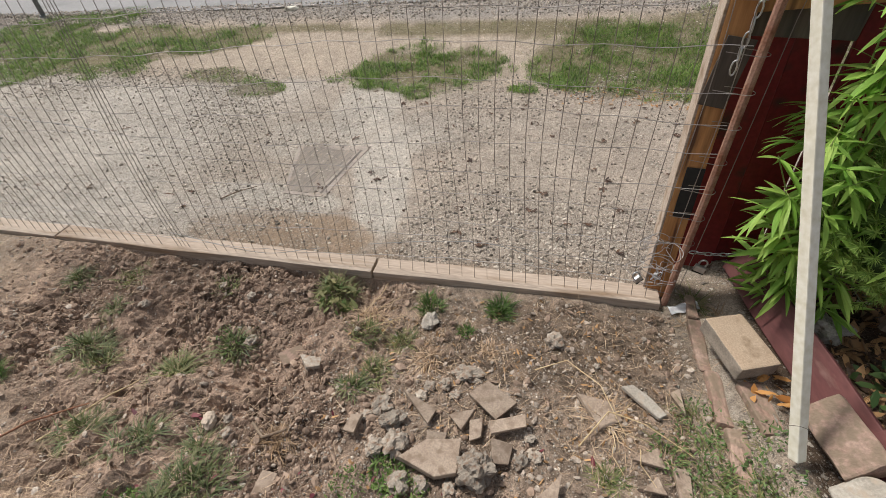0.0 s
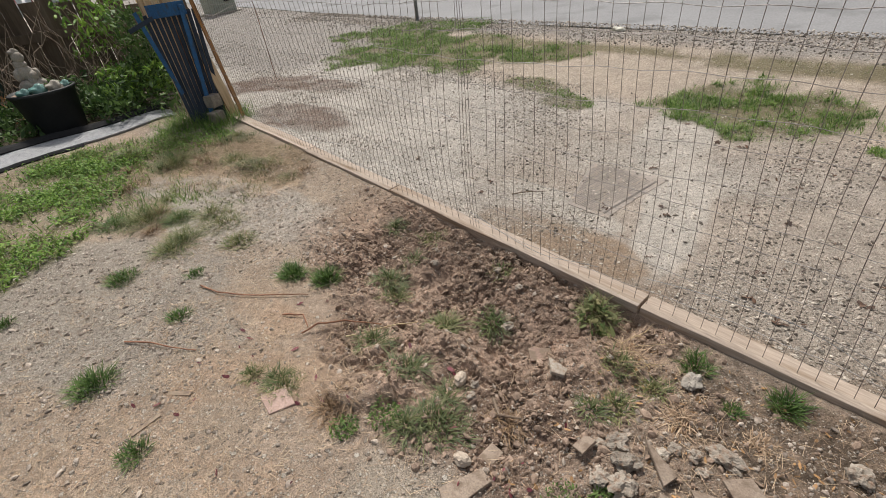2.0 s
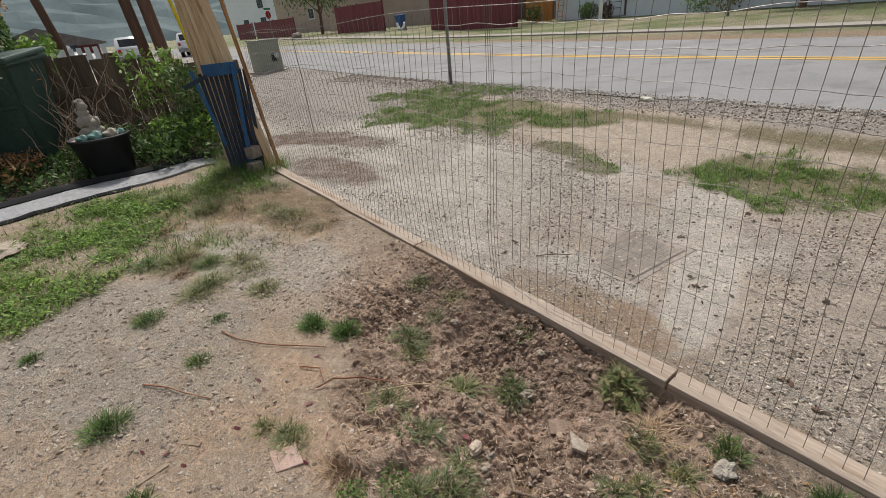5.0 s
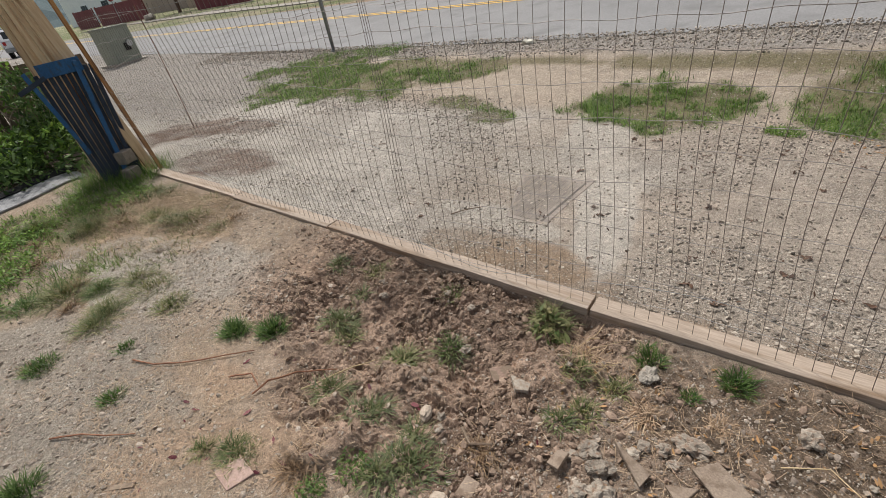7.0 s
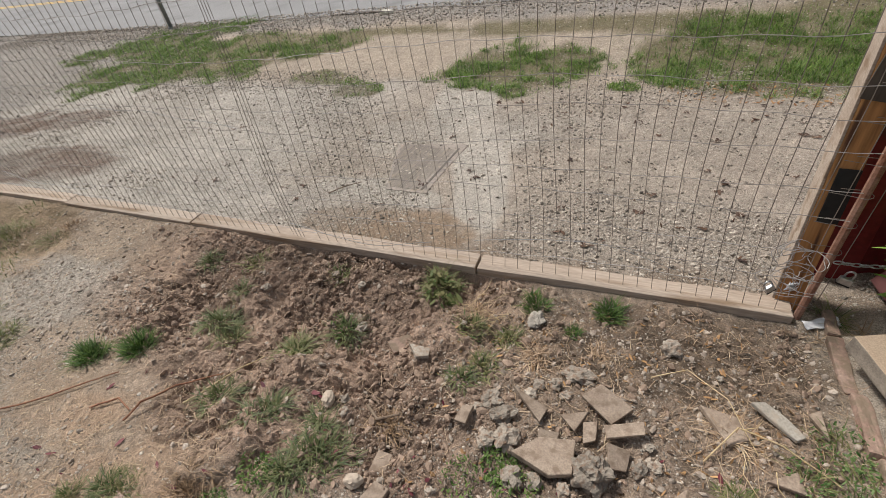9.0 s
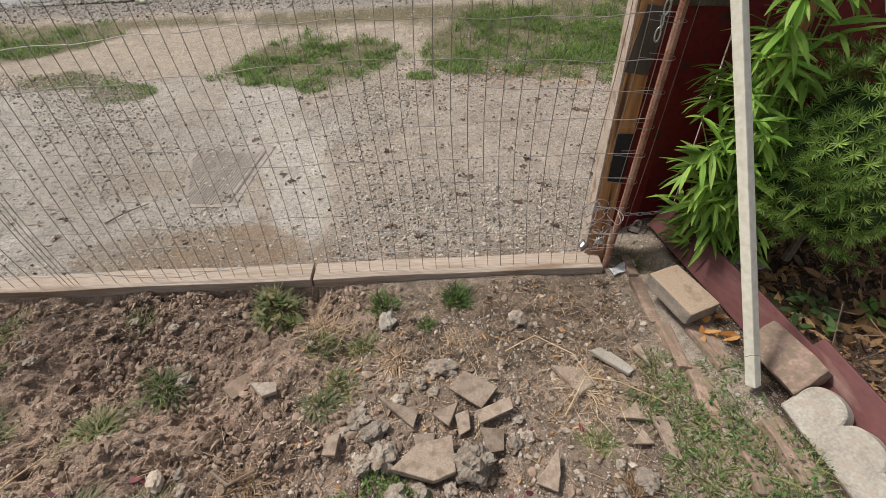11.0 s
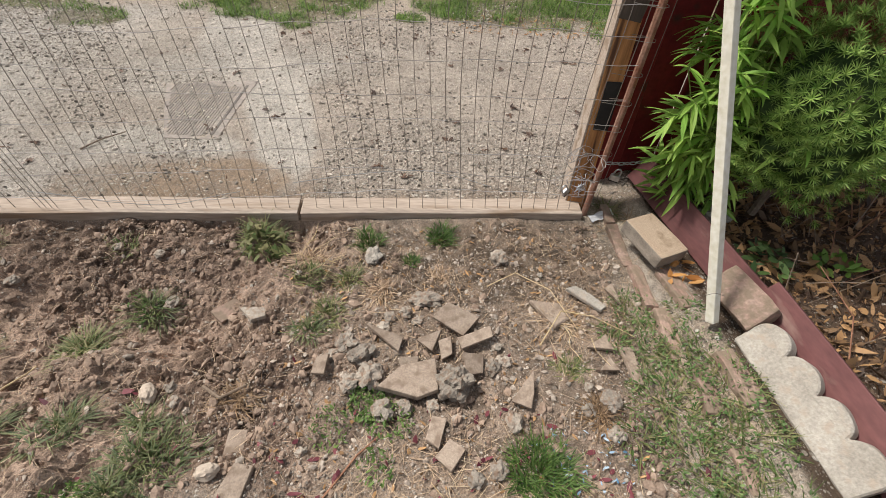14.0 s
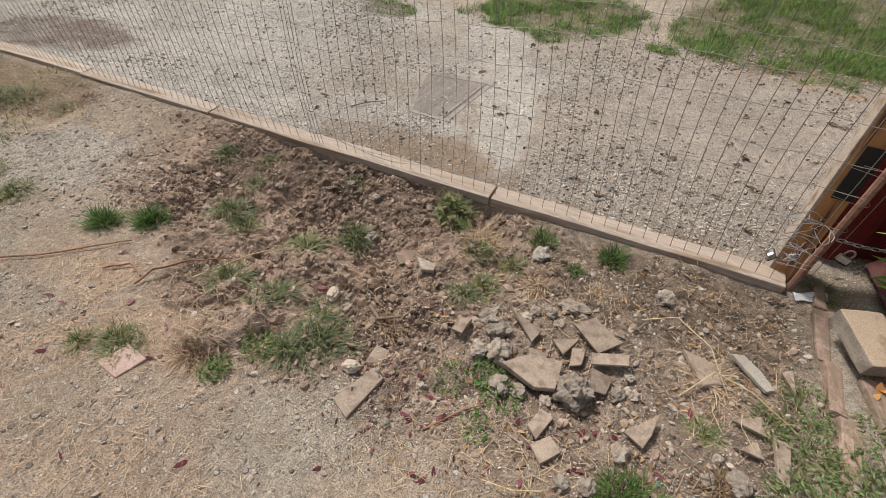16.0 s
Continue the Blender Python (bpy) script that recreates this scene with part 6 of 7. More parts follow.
# ---- lawn ----
def lawn(cx, cy, rx, ry, turn, n, seed):
    x, y = sample(n, cx - 1.3, cx + 1.3, cy - 1.0, cy + 1.0, lambda x, y: blob(x, y, cx, cy, rx, ry, turn, 0.7, seed) * (x > path_edge(y)) * (0.12 + 0.88 * step(0.36, 0.56, fbm(x, y, 0.35, 3, 66))))
    s = rng.uniform(0.008, 0.018, len(x))
    stuff("lawn", scatter(LEAF_V, LEAF_F, x, y, height(x, y) + rng.uniform(0.005, 0.05, len(x)), s, tumble=0.7), M["clover"], "low bright green lawn of clover and grass", "lawn")
    k = len(x) // 3
    data = blades(x[:k], y[:k], height(x[:k], y[:k]), rng.uniform(0.03, 0.085, k), rng.uniform(0.003, 0.006, k), rng.uniform(0.1, 0.8, k), rng.uniform(0, 0.5, k), rng.uniform(0, math.tau, k))
    stuff("lawn_blades", data, M["grass"], "green grass blades in the lawn", "lawn")


def path_edge(y):
    return -3.92 - 0.24 * (y + 2.9) - 0.07 * np.maximum(0.0, -0.9 - y)


for i, (cx, cy, rx, ry, turn) in enumerate(LAWN):
    lawn(cx, cy, rx, ry, turn, 26000 if i < 3 else 14000, 20 + i)
grass_patch(-4.05, -1.0, 0.32, 0.6, 12, 9000, 0.07, 96, "grass", "green grass between the lawn and the path")
grass_patch(-3.7, -0.55, 0.5, 0.35, 20, 7000, 0.07, 95, "grass_mixed", "fading grass beside the leaning planks")
grass_patch(-4.35, -0.25, 0.45, 0.35, 0, 5200, 0.2, 97, "grass", "long green grass around the concrete blocks")
grass_patch(-3.3, -0.75, 0.9, 0.5, 20, 9000, 0.07, 98, "grass_mixed", "dying yellow-green grass at the lawn's edge")
grass_patch(-3.3, -1.6, 1.1, 0.6, 30, 9000, 0.07, 99, "grass_mixed", "dying yellow-green grass at the lawn's edge")


grass_patch(-3.25, -0.75, 0.8, 0.4, 20, 5000, 0.035, 93, "brown_tuft", "dead brown grass at the lawn's edge")
grass_patch(-3.0, -1.15, 0.45, 0.25, 30, 2500, 0.08, 94, "grass", "fresh green grass at the lawn's edge")
for x, y, r, h, n in ((-2.7, -1.35, 0.12, 0.08, 380), (-2.45, -1.05, 0.1, 0.07, 300), (-3.55, -0.75, 0.14, 0.1, 420), (-3.9, -1.0, 0.13, 0.1, 420), (-2.5, -2.5, 0.14, 0.07, 420), (-2.2, -2.45, 0.10, 0.06, 300)):
    tuft(x, y, r, h, n, "tuft", "green grass tuft at the edge of the lawn", 0.8)


# ---- ivy, hedge, vines ----
def foliage(name, n, box_, leaf, material, label, category="ivy", dens=None):
    x0, x1, y0, y1, z0, z1 = box_
    x, y, z = rng.uniform(x0, x1, n), rng.uniform(y0, y1, n), rng.uniform(z0, z1, n)
    if dens is not None:
        keep = dens(x, y, z)
        x, y, z = x[keep], y[keep], z[keep]
    z = z + 0.15 * step(3.5, 5.6, -x) if z0 < 0.5 else z
    return stuff(name, scatter(LEAF_V, LEAF_F, x, y, z, leaf * rng.uniform(0.5, 1.2, len(x)), tumble=1.3), M[material], label, category)


foliage("ivy_cover", 30000, (-6.6, -4.55, -5.0, -0.5, 0.10, 0.42), 0.034, "ivy", "dark ivy ground cover below the bins", dens=lambda x, y, z: (z < 0.16 + 0.28 * fbm(x, y, 0.5, 3, 101)) & (x < -4.55 - 0.24 * (y + 2.9)))
foliage("ivy_cover", 6500, (-5.6, -4.6, -3.2, -1.0, 0.15, 0.40), 0.027, "dead_leaf", "withered brown leaves in the ivy", dens=lambda x, y, z: (x < -4.6 - 0.24 * (y + 2.9)) & (fbm(x, y, 0.5, 3, 105) > 0.5))
foliage("bed_plants", 3600, (-6.0, -4.7, -0.95, 0.0, 0.12, 0.6), 0.035, "ivy", "leafy green plants beside the planter tub", dens=lambda x, y, z: z < 0.15 + 0.5 * fbm(x, y, 0.4, 3, 107))
foliage("bed_plants", 700, (-5.7, -4.9, -0.8, -0.1, 0.2, 0.5), 0.035, "clover", "light green leafy plants beside the planter tub")
foliage("hedge", 52000, (-7.4, -6.1, -6.5, -1.6, 0.9, 2.6), 0.05, "ivy", "dark overgrown hedge above the bins", "hedge", lambda x, y, z: (z > 1.1 + 0.2 * step(-2.6, -1.85, y)) & (fbm(x + z, y - z, 0.5, 3, 109) > 0.30))
foliage("red_vine", 11000, (-6.35, -5.7, -4.6, -1.5, 1.12, 1.9), 0.032, "dead_leaf", "rust-coloured vine leaves hanging over the bins", "vine", lambda x, y, z: (fbm(x + z, y - z, 0.5, 3, 111) > 0.5))
foliage("green_shrub", 900, (-6.2, -5.6, -0.8, -0.2, 0.7, 1.3), 0.038, "clover", "light green shrub against the old fence", "shrub", lambda x, y, z: fbm(x + z, y - z, 0.3, 3, 113) > 0.47)
foliage("dark_shrub", 900, (-5.6, -5.2, -0.45, -0.1, 0.3, 0.95), 0.035, "ivy", "dark upright shrub beside the leaning boards", "shrub")
foliage("light_shrub", 1500, (-9.5, -8.2, -2.6, -1.2, 0.9, 1.6), 0.07, "clover", "yellow-green shrub beyond the old fence", "shrub", lambda x, y, z: fbm(x + z, y - z, 0.4, 3, 115) > 0.45)


def vines():
    random.seed(5)
    for i in range(120):
        a = Vector((random.uniform(-6.05, -5.35), random.uniform(-1.7, 0.0), random.uniform(0.15, 0.5)))
        b = a + Vector((random.uniform(-0.4, 0.3), random.uniform(-0.5, 0.5), random.uniform(0.4, 0.9)))
        pts = [a.lerp(b, k) + Vector((noise.noise(Vector((i, k * 3, 0))), noise.noise(Vector((k * 3, i, 5))), noise.noise(Vector((5, i, k * 3))))) * 0.12 for k in np.linspace(0, 1, 8)]
        tagged(part("bare_vine", tube(pts, random.uniform(0.0025, 0.007), 5, taper=0.5), M["pale_vine" if i % 2 else "vine"]), "bare grey vine stem climbing the old fence", "vine", "bare vines")
    for i in range(6):
        y = -2.02 - 0.11 * i
        pts = [Vector((-5.45 + 0.05 * math.sin(i * 2 + k * 4), y + 0.08 * math.sin(k * 3 + i) - 0.06 * k, 1.3 - k * (0.55 + 0.25 * (i % 3)))) for k in np.linspace(0, 1, 10)]
        tagged(part("bare_vine", tube(pts, 0.006, 5, taper=0.4), M["vine"]), "thin vine hanging over the bins", "vine", "bare vines")
        n = 150
        k = rng.integers(0, 10, n)
        at_ = np.array([tuple(q) for q in pts])[k] + rng.normal(0, 1, (n, 3)) * np.array([0.03, 0.03, 0.05])
        stuff("vine_leaves", scatter(LEAF_V, LEAF_F, at_[:, 0], at_[:, 1], at_[:, 2], 0.028 * rng.uniform(0.5, 1.2, n), tumble=1.3), M["dead_leaf" if i % 3 == 1 else "ivy"], "withering leaves on a hanging vine", "vine")


vines()


# ---- old fence, leaning boards, blue trestle ----
def old_fence():
    f = thing("old_board_fence", Matrix(), "weathered brown board fence covered by vines", "fence")
    random.seed(3)
    a, b = Vector((-7.3, -6.0, 0)), Vector((-6.15, 0.55, 0))
    n = 42
    for i in range(n):
        p = a.lerp(b, (i + 0.5) / n)
        h = 1.0 + random.uniform(-0.05, 0.05)
        m = Matrix.Translation((p.x, p.y, ground_at(p.x, p.y))) @ pose(0, 0, 0, random.uniform(-2, 2), 0, math.degrees(math.atan2(b.y - a.y, b.x - a.x)))
        part("board", box(0.152, 0.02, h, m, 0.003, base=True), M["oldwood"], f)
    for z in (0.3, 0.82):
        mid = (a + b) / 2
        m = Matrix.Translation((mid.x + 0.03, mid.y, z + 0.1)) @ pose(0, 0, 0, 0, 0, math.degrees(math.atan2(b.y - a.y, b.x - a.x)))
        part("rail", box((b - a).length, 0.04, 0.09, m, 0.004), M["oldwood"], f)
    return f


M["oldwood"] = mat("brown_old_wood", (0.10, 0.075, 0.055), (0.17, 0.13, 0.095), stretch=(1, 1, 0.1), scale=12, fine=80, bump=0.4)
M["planktan"] = mat("tan_plank", (0.58, 0.42, 0.25), (0.68, 0.53, 0.35), stretch=(1, 1, 0.07), scale=10, fine=80, bump=0.25, dirt=(0.30, 0.16, 0.07), dirt_amount=0.25)
M["bluepaint"] = mat("blue_paint", (0.02, 0.085, 0.20), (0.03, 0.12, 0.27), rough=0.6, scale=8, fine=70, bump=0.2, dirt=(0.05, 0.06, 0.07), dirt_amount=0.25)
M["darkblue"] = mat("faded_dark_blue_slat", (0.022, 0.032, 0.05), (0.04, 0.055, 0.08), rough=0.7, scale=8, fine=70, bump=0.3)
old_fence()


def leaning_boards():
    for i in range(6):
        y = 0.06 - 0.072 * i
        foot = Vector((-4.24 - 0.06 * i, y + 0.01 * i, ground_at(-4.24 - 0.06 * i, y) - 0.01))
        L = 2.35 - 0.06 * i
        m = Matrix.Translation(foot) @ pose(0, 0, 0, 4 - i, -13.9 + 0.8 * i, 0)
        ob = part("leaning_board", box(0.022, 0.085, L, base=True, bevel=0.003), M["planktan"])
        ob.matrix_basis = m
        tagged(ob, "long tan plank leaning at the end of the fence", "plank", "leaning planks")
    edge = part("leaning_board", box(0.03, 0.03, 2.3, base=True, bevel=0.003), M["cedar"])
    edge.matrix_basis = Matrix.Translation((-4.10, 0.085, ground_at(-4.1, 0.085) - 0.01)) @ pose(0, 0, 0, 1, -13.0, 0)
    tagged(edge, "narrow brown board leaning at the end of the fence", "plank", "leaning planks")


leaning_boards()


def trestle():
    t = thing("blue_trestle", pose(-4.29, -0.17, ground_at(-4.27, -0.10), 0, -7, -12) @ Matrix.Diagonal((1, 0.74, 1.2, 1)), "blue painted wooden trestle folded upright against the planks", "trestle")
    part("top_rail", box(0.03, 0.42, 0.09, Matrix.Translation((0, 0, 0.83)), 0.003), M["bluepaint"], t)
    part("leg", box(0.03, 0.05, 0.86, Matrix.Translation((0.02, 0.03, 0.0)) @ pose(0, 0, 0, -9, 0, 0), 0.003, base=True), M["bluepaint"], t)
    part("leg", box(0.03, 0.045, 0.6, Matrix.Translation((0.02, -0.19, 0.26)) @ pose(0, 0, 0, 14, 0, 0), 0.003, base=True), M["bluepaint"], t)
    for i in range(10):
        part("slat", box(0.02, 0.044, 0.82, Matrix.Translation((-0.03 - 0.012 * (i % 2), -0.19 + 0.043 * i, 0.0)) @ pose(0, 0, 0, 4 - 1.2 * i, 0, 0), 0.003, base=True), M["darkblue"], t)
    part("brace", box(0.02, 0.3, 0.03, Matrix.Translation((0.03, -0.32, 0.76)) @ pose(0, 0, 0, 12, 0, 0), 0.003), M["darkblue"], t, "dark loose arm")
    return t


trestle()
for x, y, z, t in ((-4.2, -0.13, 0.0, 20), (-4.27, -0.09, 0.14, 28)):
    brick_block("concrete_block", pose(x, y, ground_at(x, y) + z + 0.06, 0, 0, t), (0.10, 0.12, 0.11), M["paver_edge"], "small grey concrete block in the grass", "concrete block", "concrete blocks", seed=x * 9, wear=0.006)


# ---- street side ----
GALV = mat("grey_galvanised_pole", (0.22, 0.23, 0.24), (0.30, 0.31, 0.32), rough=0.5, metal=0.5, scale=8, fine=60, bump=0.1)
WHITEP = mat("white_house_paint", (0.72, 0.78, 0.82), (0.78, 0.83, 0.86), rough=0.7, scale=1.5, fine=40, bump=0.1, rand=0)
BEIGE = mat("beige_stucco", (0.40, 0.325, 0.26), (0.44, 0.365, 0.30), scale=0.6, fine=30, bump=0.3, rand=0)
BROWNW = mat("brown_siding", (0.11, 0.075, 0.06), (0.15, 0.10, 0.08), scale=1, fine=30, bump=0.2, rand=0)
MAROONF = mat("maroon_fence_paint", (0.145, 0.035, 0.045), (0.19, 0.055, 0.06), rough=0.7, stretch=(1, 1, 0.15), scale=5, fine=40, bump=0.2, rand=0.12)
ORANGEW = mat("orange_stained_gate", (0.50, 0.22, 0.06), (0.58, 0.28, 0.09), stretch=(1, 1, 0.1), scale=4, fine=40, bump=0.2)
ROOF = mat("grey_shingle_roof", (0.12, 0.11, 0.105), (0.18, 0.165, 0.155), scale=3, fine=40, bump=0.4)
GLASS = mat("dark_window_glass", (0.03, 0.035, 0.04), (0.05, 0.055, 0.06), rough=0.05, scale=2, fine=20, bump=0, rand=0)
TAN = mat("sage_box_paint", (0.26, 0.28, 0.23), (0.31, 0.33, 0.27), rough=0.6, scale=2, fine=50, bump=0.1)
CARW = mat("white_car_paint", (0.66, 0.67, 0.69), (0.70, 0.71, 0.72), rough=0.25, scale=2, fine=30, bump=0, rand=0.05)
REDL = mat("red_lamp_plastic", (0.35, 0.02, 0.02), (0.45, 0.03, 0.03), rough=0.3, bump=0)
POLEWOOD = mat("brown_utility_pole", (0.10, 0.06, 0.045), (0.16, 0.10, 0.075), stretch=(1, 1, 0.08), scale=8, fine=60, bump=0.4)
BLUEP = mat("blue_plastic", (0.03, 0.08, 0.22), (0.04, 0.11, 0.28), rough=0.5, bump=0.1)
YELP = mat("yellow_guard", (0.70, 0.52, 0.03), (0.76, 0.60, 0.06), rough=0.5, bump=0.1)


def gz(x, y):
    return float(base_height(np.array([x]), np.array([y]))[0])


def sign_pole(x, y, h, r, label, mm=GALV, lean=0.0):
    p = thing("street_pole", pose(x, y, gz(x, y) - 0.02, 0, lean, 0), label, "pole")
    part("shaft", tube([(0, 0, 0), (0, 0, h)], r, 12), mm, p, smooth=True)
    part("foot", tube([(0, 0, 0), (0, 0, 0.05)], r * 1.6, 12), mm, p)
    return p


sign_pole(-6.72, 4.58, 3.0, 0.032, "grey steel sign pole standing in the verge grass")
sign_pole(-15.6, 22.6, 2.6, 0.10, "white pole on the lawn across the street", WHITEP)
sign_pole(-8.6, 21.2, 3.2, 0.05, "thin grey pole across the street", GALV, 4)


def utility_box():
    b = thing("utility_box", pose(-16.1, 4.4, gz(-16.1, 4.4), 0, 0, 15), "sage green utility cabinet on the gravel", "utility cabinet")
    part("cabinet", box(0.6, 0.80, 0.95, base=True, bevel=0.02), TAN, b)
    part("cap", box(0.64, 0.84, 0.05, Matrix.Translation((0, 0, 0.97)), 0.012), TAN, b)
    part("meter", tube([(0.3, 0.18, 0.5), (0.36, 0.18, 0.5)], 0.09, 14), M["metal"], b, "round pale meter")
    # black block added in place of the shadow beside the meter
    part("meter_shadow_box", box(0.06, 0.16, 0.2, Matrix.Translation((0.32, 0.1, 0.42)), 0.01), M["black"], b, "dark block put in as the meter's shadow")
    part("plinth", box(0.75, 1.05, 0.08, Matrix.Translation((0, 0, 0.0)), 0.01), M["concrete"], b)
    return b


utility_box()
ob = part("litter", rock(0.07, 2.0, (1.2, 0.8, 0.5), 2, 0.7), M["white"])
ob.matrix_basis = pose(-2.65, 4.5, 0.12)
tagged(ob, "crumpled white litter at the road's edge", "litter")


def panel_fence(x0, x1, y, h, label, n_boards, mm=MAROONF, turn=0.0):
    z = gz((x0 + x1) / 2, y)
    f = thing("board_fence", pose((x0 + x1) / 2, y, z, 0, 0, turn), label, "fence", "fences across the street")
    w = (x1 - x0) / n_boards
    for i in range(n_boards):
        part("board", box(w - 0.015, 0.03, h, Matrix.Translation((-(x1 - x0) / 2 + (i + 0.5) * w, 0, 0.02)), 0.0, base=True), mm, f)
    for z in (0.3, h - 0.3):
        part("rail", box(x1 - x0, 0.04, 0.1, Matrix.Translation((0, 0.04, z))), mm, f)
    for x in (-(x1 - x0) / 2, 0, (x1 - x0) / 2):
        part("post", box(0.1, 0.1, h + 0.1, Matrix.Translation((x, 0.1, 0)), base=True), mm, f)
    return f


panel_fence(-40.8, -33.1, 20, 2.05, "dark red board fence across the street", 40)
panel_fence(-27.5, -19.6, 20.3, 2.0, "dark red board fence beside the lawn", 40)
panel_fence(-62, -50.3, 20, 1.75, "dark red board fence far up the street", 40)
panel_fence(-69, -63, 20, 1.75, "dark red board fence far up the street", 24)
panel_fence(-23.6, -21.5, 25.7, 1.7, "orange stained board gate beside the house", 12, ORANGEW)


def window(parent, x, z, w, h, y, panes, mm=WHITEP):
    win = part("window", box(w + 0.16, 0.10, h + 0.16, Matrix.Translation((x, y, z)), 0.01), mm, parent)
    for i in range(panes):
        pw = w / panes
        part("pane", box(pw - 0.06, 0.02, h, Matrix.Translation((x - w / 2 + (i + 0.5) * pw, y - 0.055, z))), GLASS, win)
    part("sill", box(w + 0.3, 0.16, 0.06, Matrix.Translation((x, y - 0.05, z - h / 2 - 0.1)), 0.01), mm, win)
    return win


def house(name, x0, x1, y, depth, h, wall, label, windows=(), roof=ROOF, door=None, eave=0.6, base=None):
    """A low building whose front faces the street."""
    w = x1 - x0
    base = gz((x0 + x1) / 2, y) + 0.1 if base is None else base
    b = thing(name, pose((x0 + x1) / 2, y, base), label, "house")
    part("wall", box(w, depth, h + 0.6, Matrix.Translation((0, depth / 2, -0.6)), base=True), wall, b)
    bm = bmesh.new()
    pts = [(-w / 2 - eave, -eave, h), (w / 2 + eave, -eave, h), (w / 2 + eave, depth + eave, h), (-w / 2 - eave, depth + eave, h)]
    low = [bm.verts.new(p) for p in pts]
    low2 = [bm.verts.new((p[0], p[1], h + 0.14)) for p in pts]
    ridge = [bm.verts.new((-w / 2 - eave, depth / 2, h + 1.6)), bm.verts.new((w / 2 + eave, depth / 2, h + 1.6))]
    bm.faces.new(low[::-1])
    for i in range(4):
        bm.faces.new((low[i], low[(i + 1) % 4], low2[(i + 1) % 4], low2[i]))
    bm.faces.new((low2[0], low2[1], ridge[1], ridge[0]))
    bm.faces.new((low2[2], low2[3], ridge[0], ridge[1]))
    bm.faces.new((low2[1], low2[2], ridge[1]))
    bm.faces.new((low2[3], low2[0], ridge[0]))
    part("roof", bm, roof, b)
    for wx, wz, ww, wh, panes in windows:
        window(b, wx, wz, ww, wh, -0.02, panes)
    if door:
        d = part("door", box(0.95, 0.08, 2.05, Matrix.Translation((door, -0.05, -0.02)), 0.01, base=True), WHITEP, b, "white panelled front door")
        part("door_frame", box(1.15, 0.05, 2.18, Matrix.Translation((door, -0.02, -0.02)), 0.01, base=True), BROWNW, d)
        for i in range(5):
            part("panel_line", box(0.5, 0.02, 0.03, Matrix.Translation((door, -0.1, 0.4 + 0.32 * i))), GLASS, d)
    return b


house("white_house", -21.3, -4.0, 26, 9, 2.7, WHITEP, "low white house with a wide window behind a lawn", ((-2.4, 1.55, 2.5, 1.25, 2), (-6.0, 1.7, 1.2, 0.9, 1), (5.5, 1.5, 1.6, 1.2, 2)), door=-4.1)
house("brown_house", -33.5, -22.6, 29, 9, 3.0, BROWNW, "dark brown sided house behind a red fence", ((-1.0, 1.9, 1.8, 1.0, 2),))
house("beige_building", -56, -35.5, 27, 10, 5.6, BEIGE, "plain beige stuccoed building behind the fences", ((-4.5, 1.3, 1.4, 1.1, 2), (7.0, 3.8, 2.0, 1.2, 2)))
house("beige_building", -80, -58, 30, 10, 6.2, BEIGE, "plain beige building far up the street", ((2.0, 2.2, 1.6, 1.2, 2),))
house("white_building", -118, -84, 34, 14, 8.0, WHITEP, "large white building far up the street", ((-6, 2.2, 3.0, 1.4, 3), (4, 2.2, 3.0, 1.4, 3), (4, 5.2, 3.0, 1.4, 3)))
house("red_building", -66, -54, -5, 8, 1.5, MAROONF, "low red-walled building beyond the parked cars", base=0.1)


def ladder(x, y, z):
    l = thing("ladder", pose(x, y, z, -9, 0, 0), "dark orange ladder leaning at the house", "ladder")
    for dx in (-0.2, 0.2):
        part("rail", box(0.04, 0.03, 2.1, Matrix.Translation((dx, 0, 0)), base=True), ORANGEW, l)
    for i in range(6):
        part("rung", box(0.4, 0.03, 0.03, Matrix.Translation((0, 0, 0.25 + 0.32 * i))), ORANGEW, l)


ladder(-20.6, 25.5, gz(-20.6, 25.5))


def tree(x, y, h, crown_r, n, seed, label, leaf="ivy", size=0.16):
    t = thing("tree", pose(x, y, gz(x, y)), label, "tree")
    random.seed(seed)
    part("trunk", tube([(0, 0, -0.1), (0.1, 0.05, h * 0.3), (0.0, 0.1, h * 0.6), (0.05, 0.1, h * 0.85)], 0.16, 8, taper=0.35), POLEWOOD, t)
    tips = []
    for i in range(8):
        a = i * 2.4 + seed
        tip = Vector((crown_r * 0.75 * math.cos(a), crown_r * 0.75 * math.sin(a), h * (0.62 + 0.05 * i)))
        tips.append(tip)
        part("limb", tube([(0.06, 0.06, h * (0.3 + 0.05 * i)), tip * 0.55 + Vector((0, 0, h * 0.24)), tip], 0.06, 6, taper=0.3), POLEWOOD, t)
    k = rng.integers(0, len(tips), n)
    c = np.array([tuple(q) for q in tips])[k] + rng.normal(0, crown_r * 0.27, (n, 3))
    part("crown", scatter(LEAF_V, LEAF_F, c[:, 0], c[:, 1], c[:, 2], size * rng.uniform(0.5, 1.2, n), tumble=1.5), M[leaf], t)
    return t


tree(-46.0, 21, 5.0, 2.6, 2600, 2, "small dark-leaved street tree beside a fence")
tree(-24.5, 23.5, 5.0, 2.4, 2400, 5, "dark small tree beside the brown house")
tree(-7.0, 24.5, 4.6, 2.2, 2200, 8, "dark leafy tree before the white house")


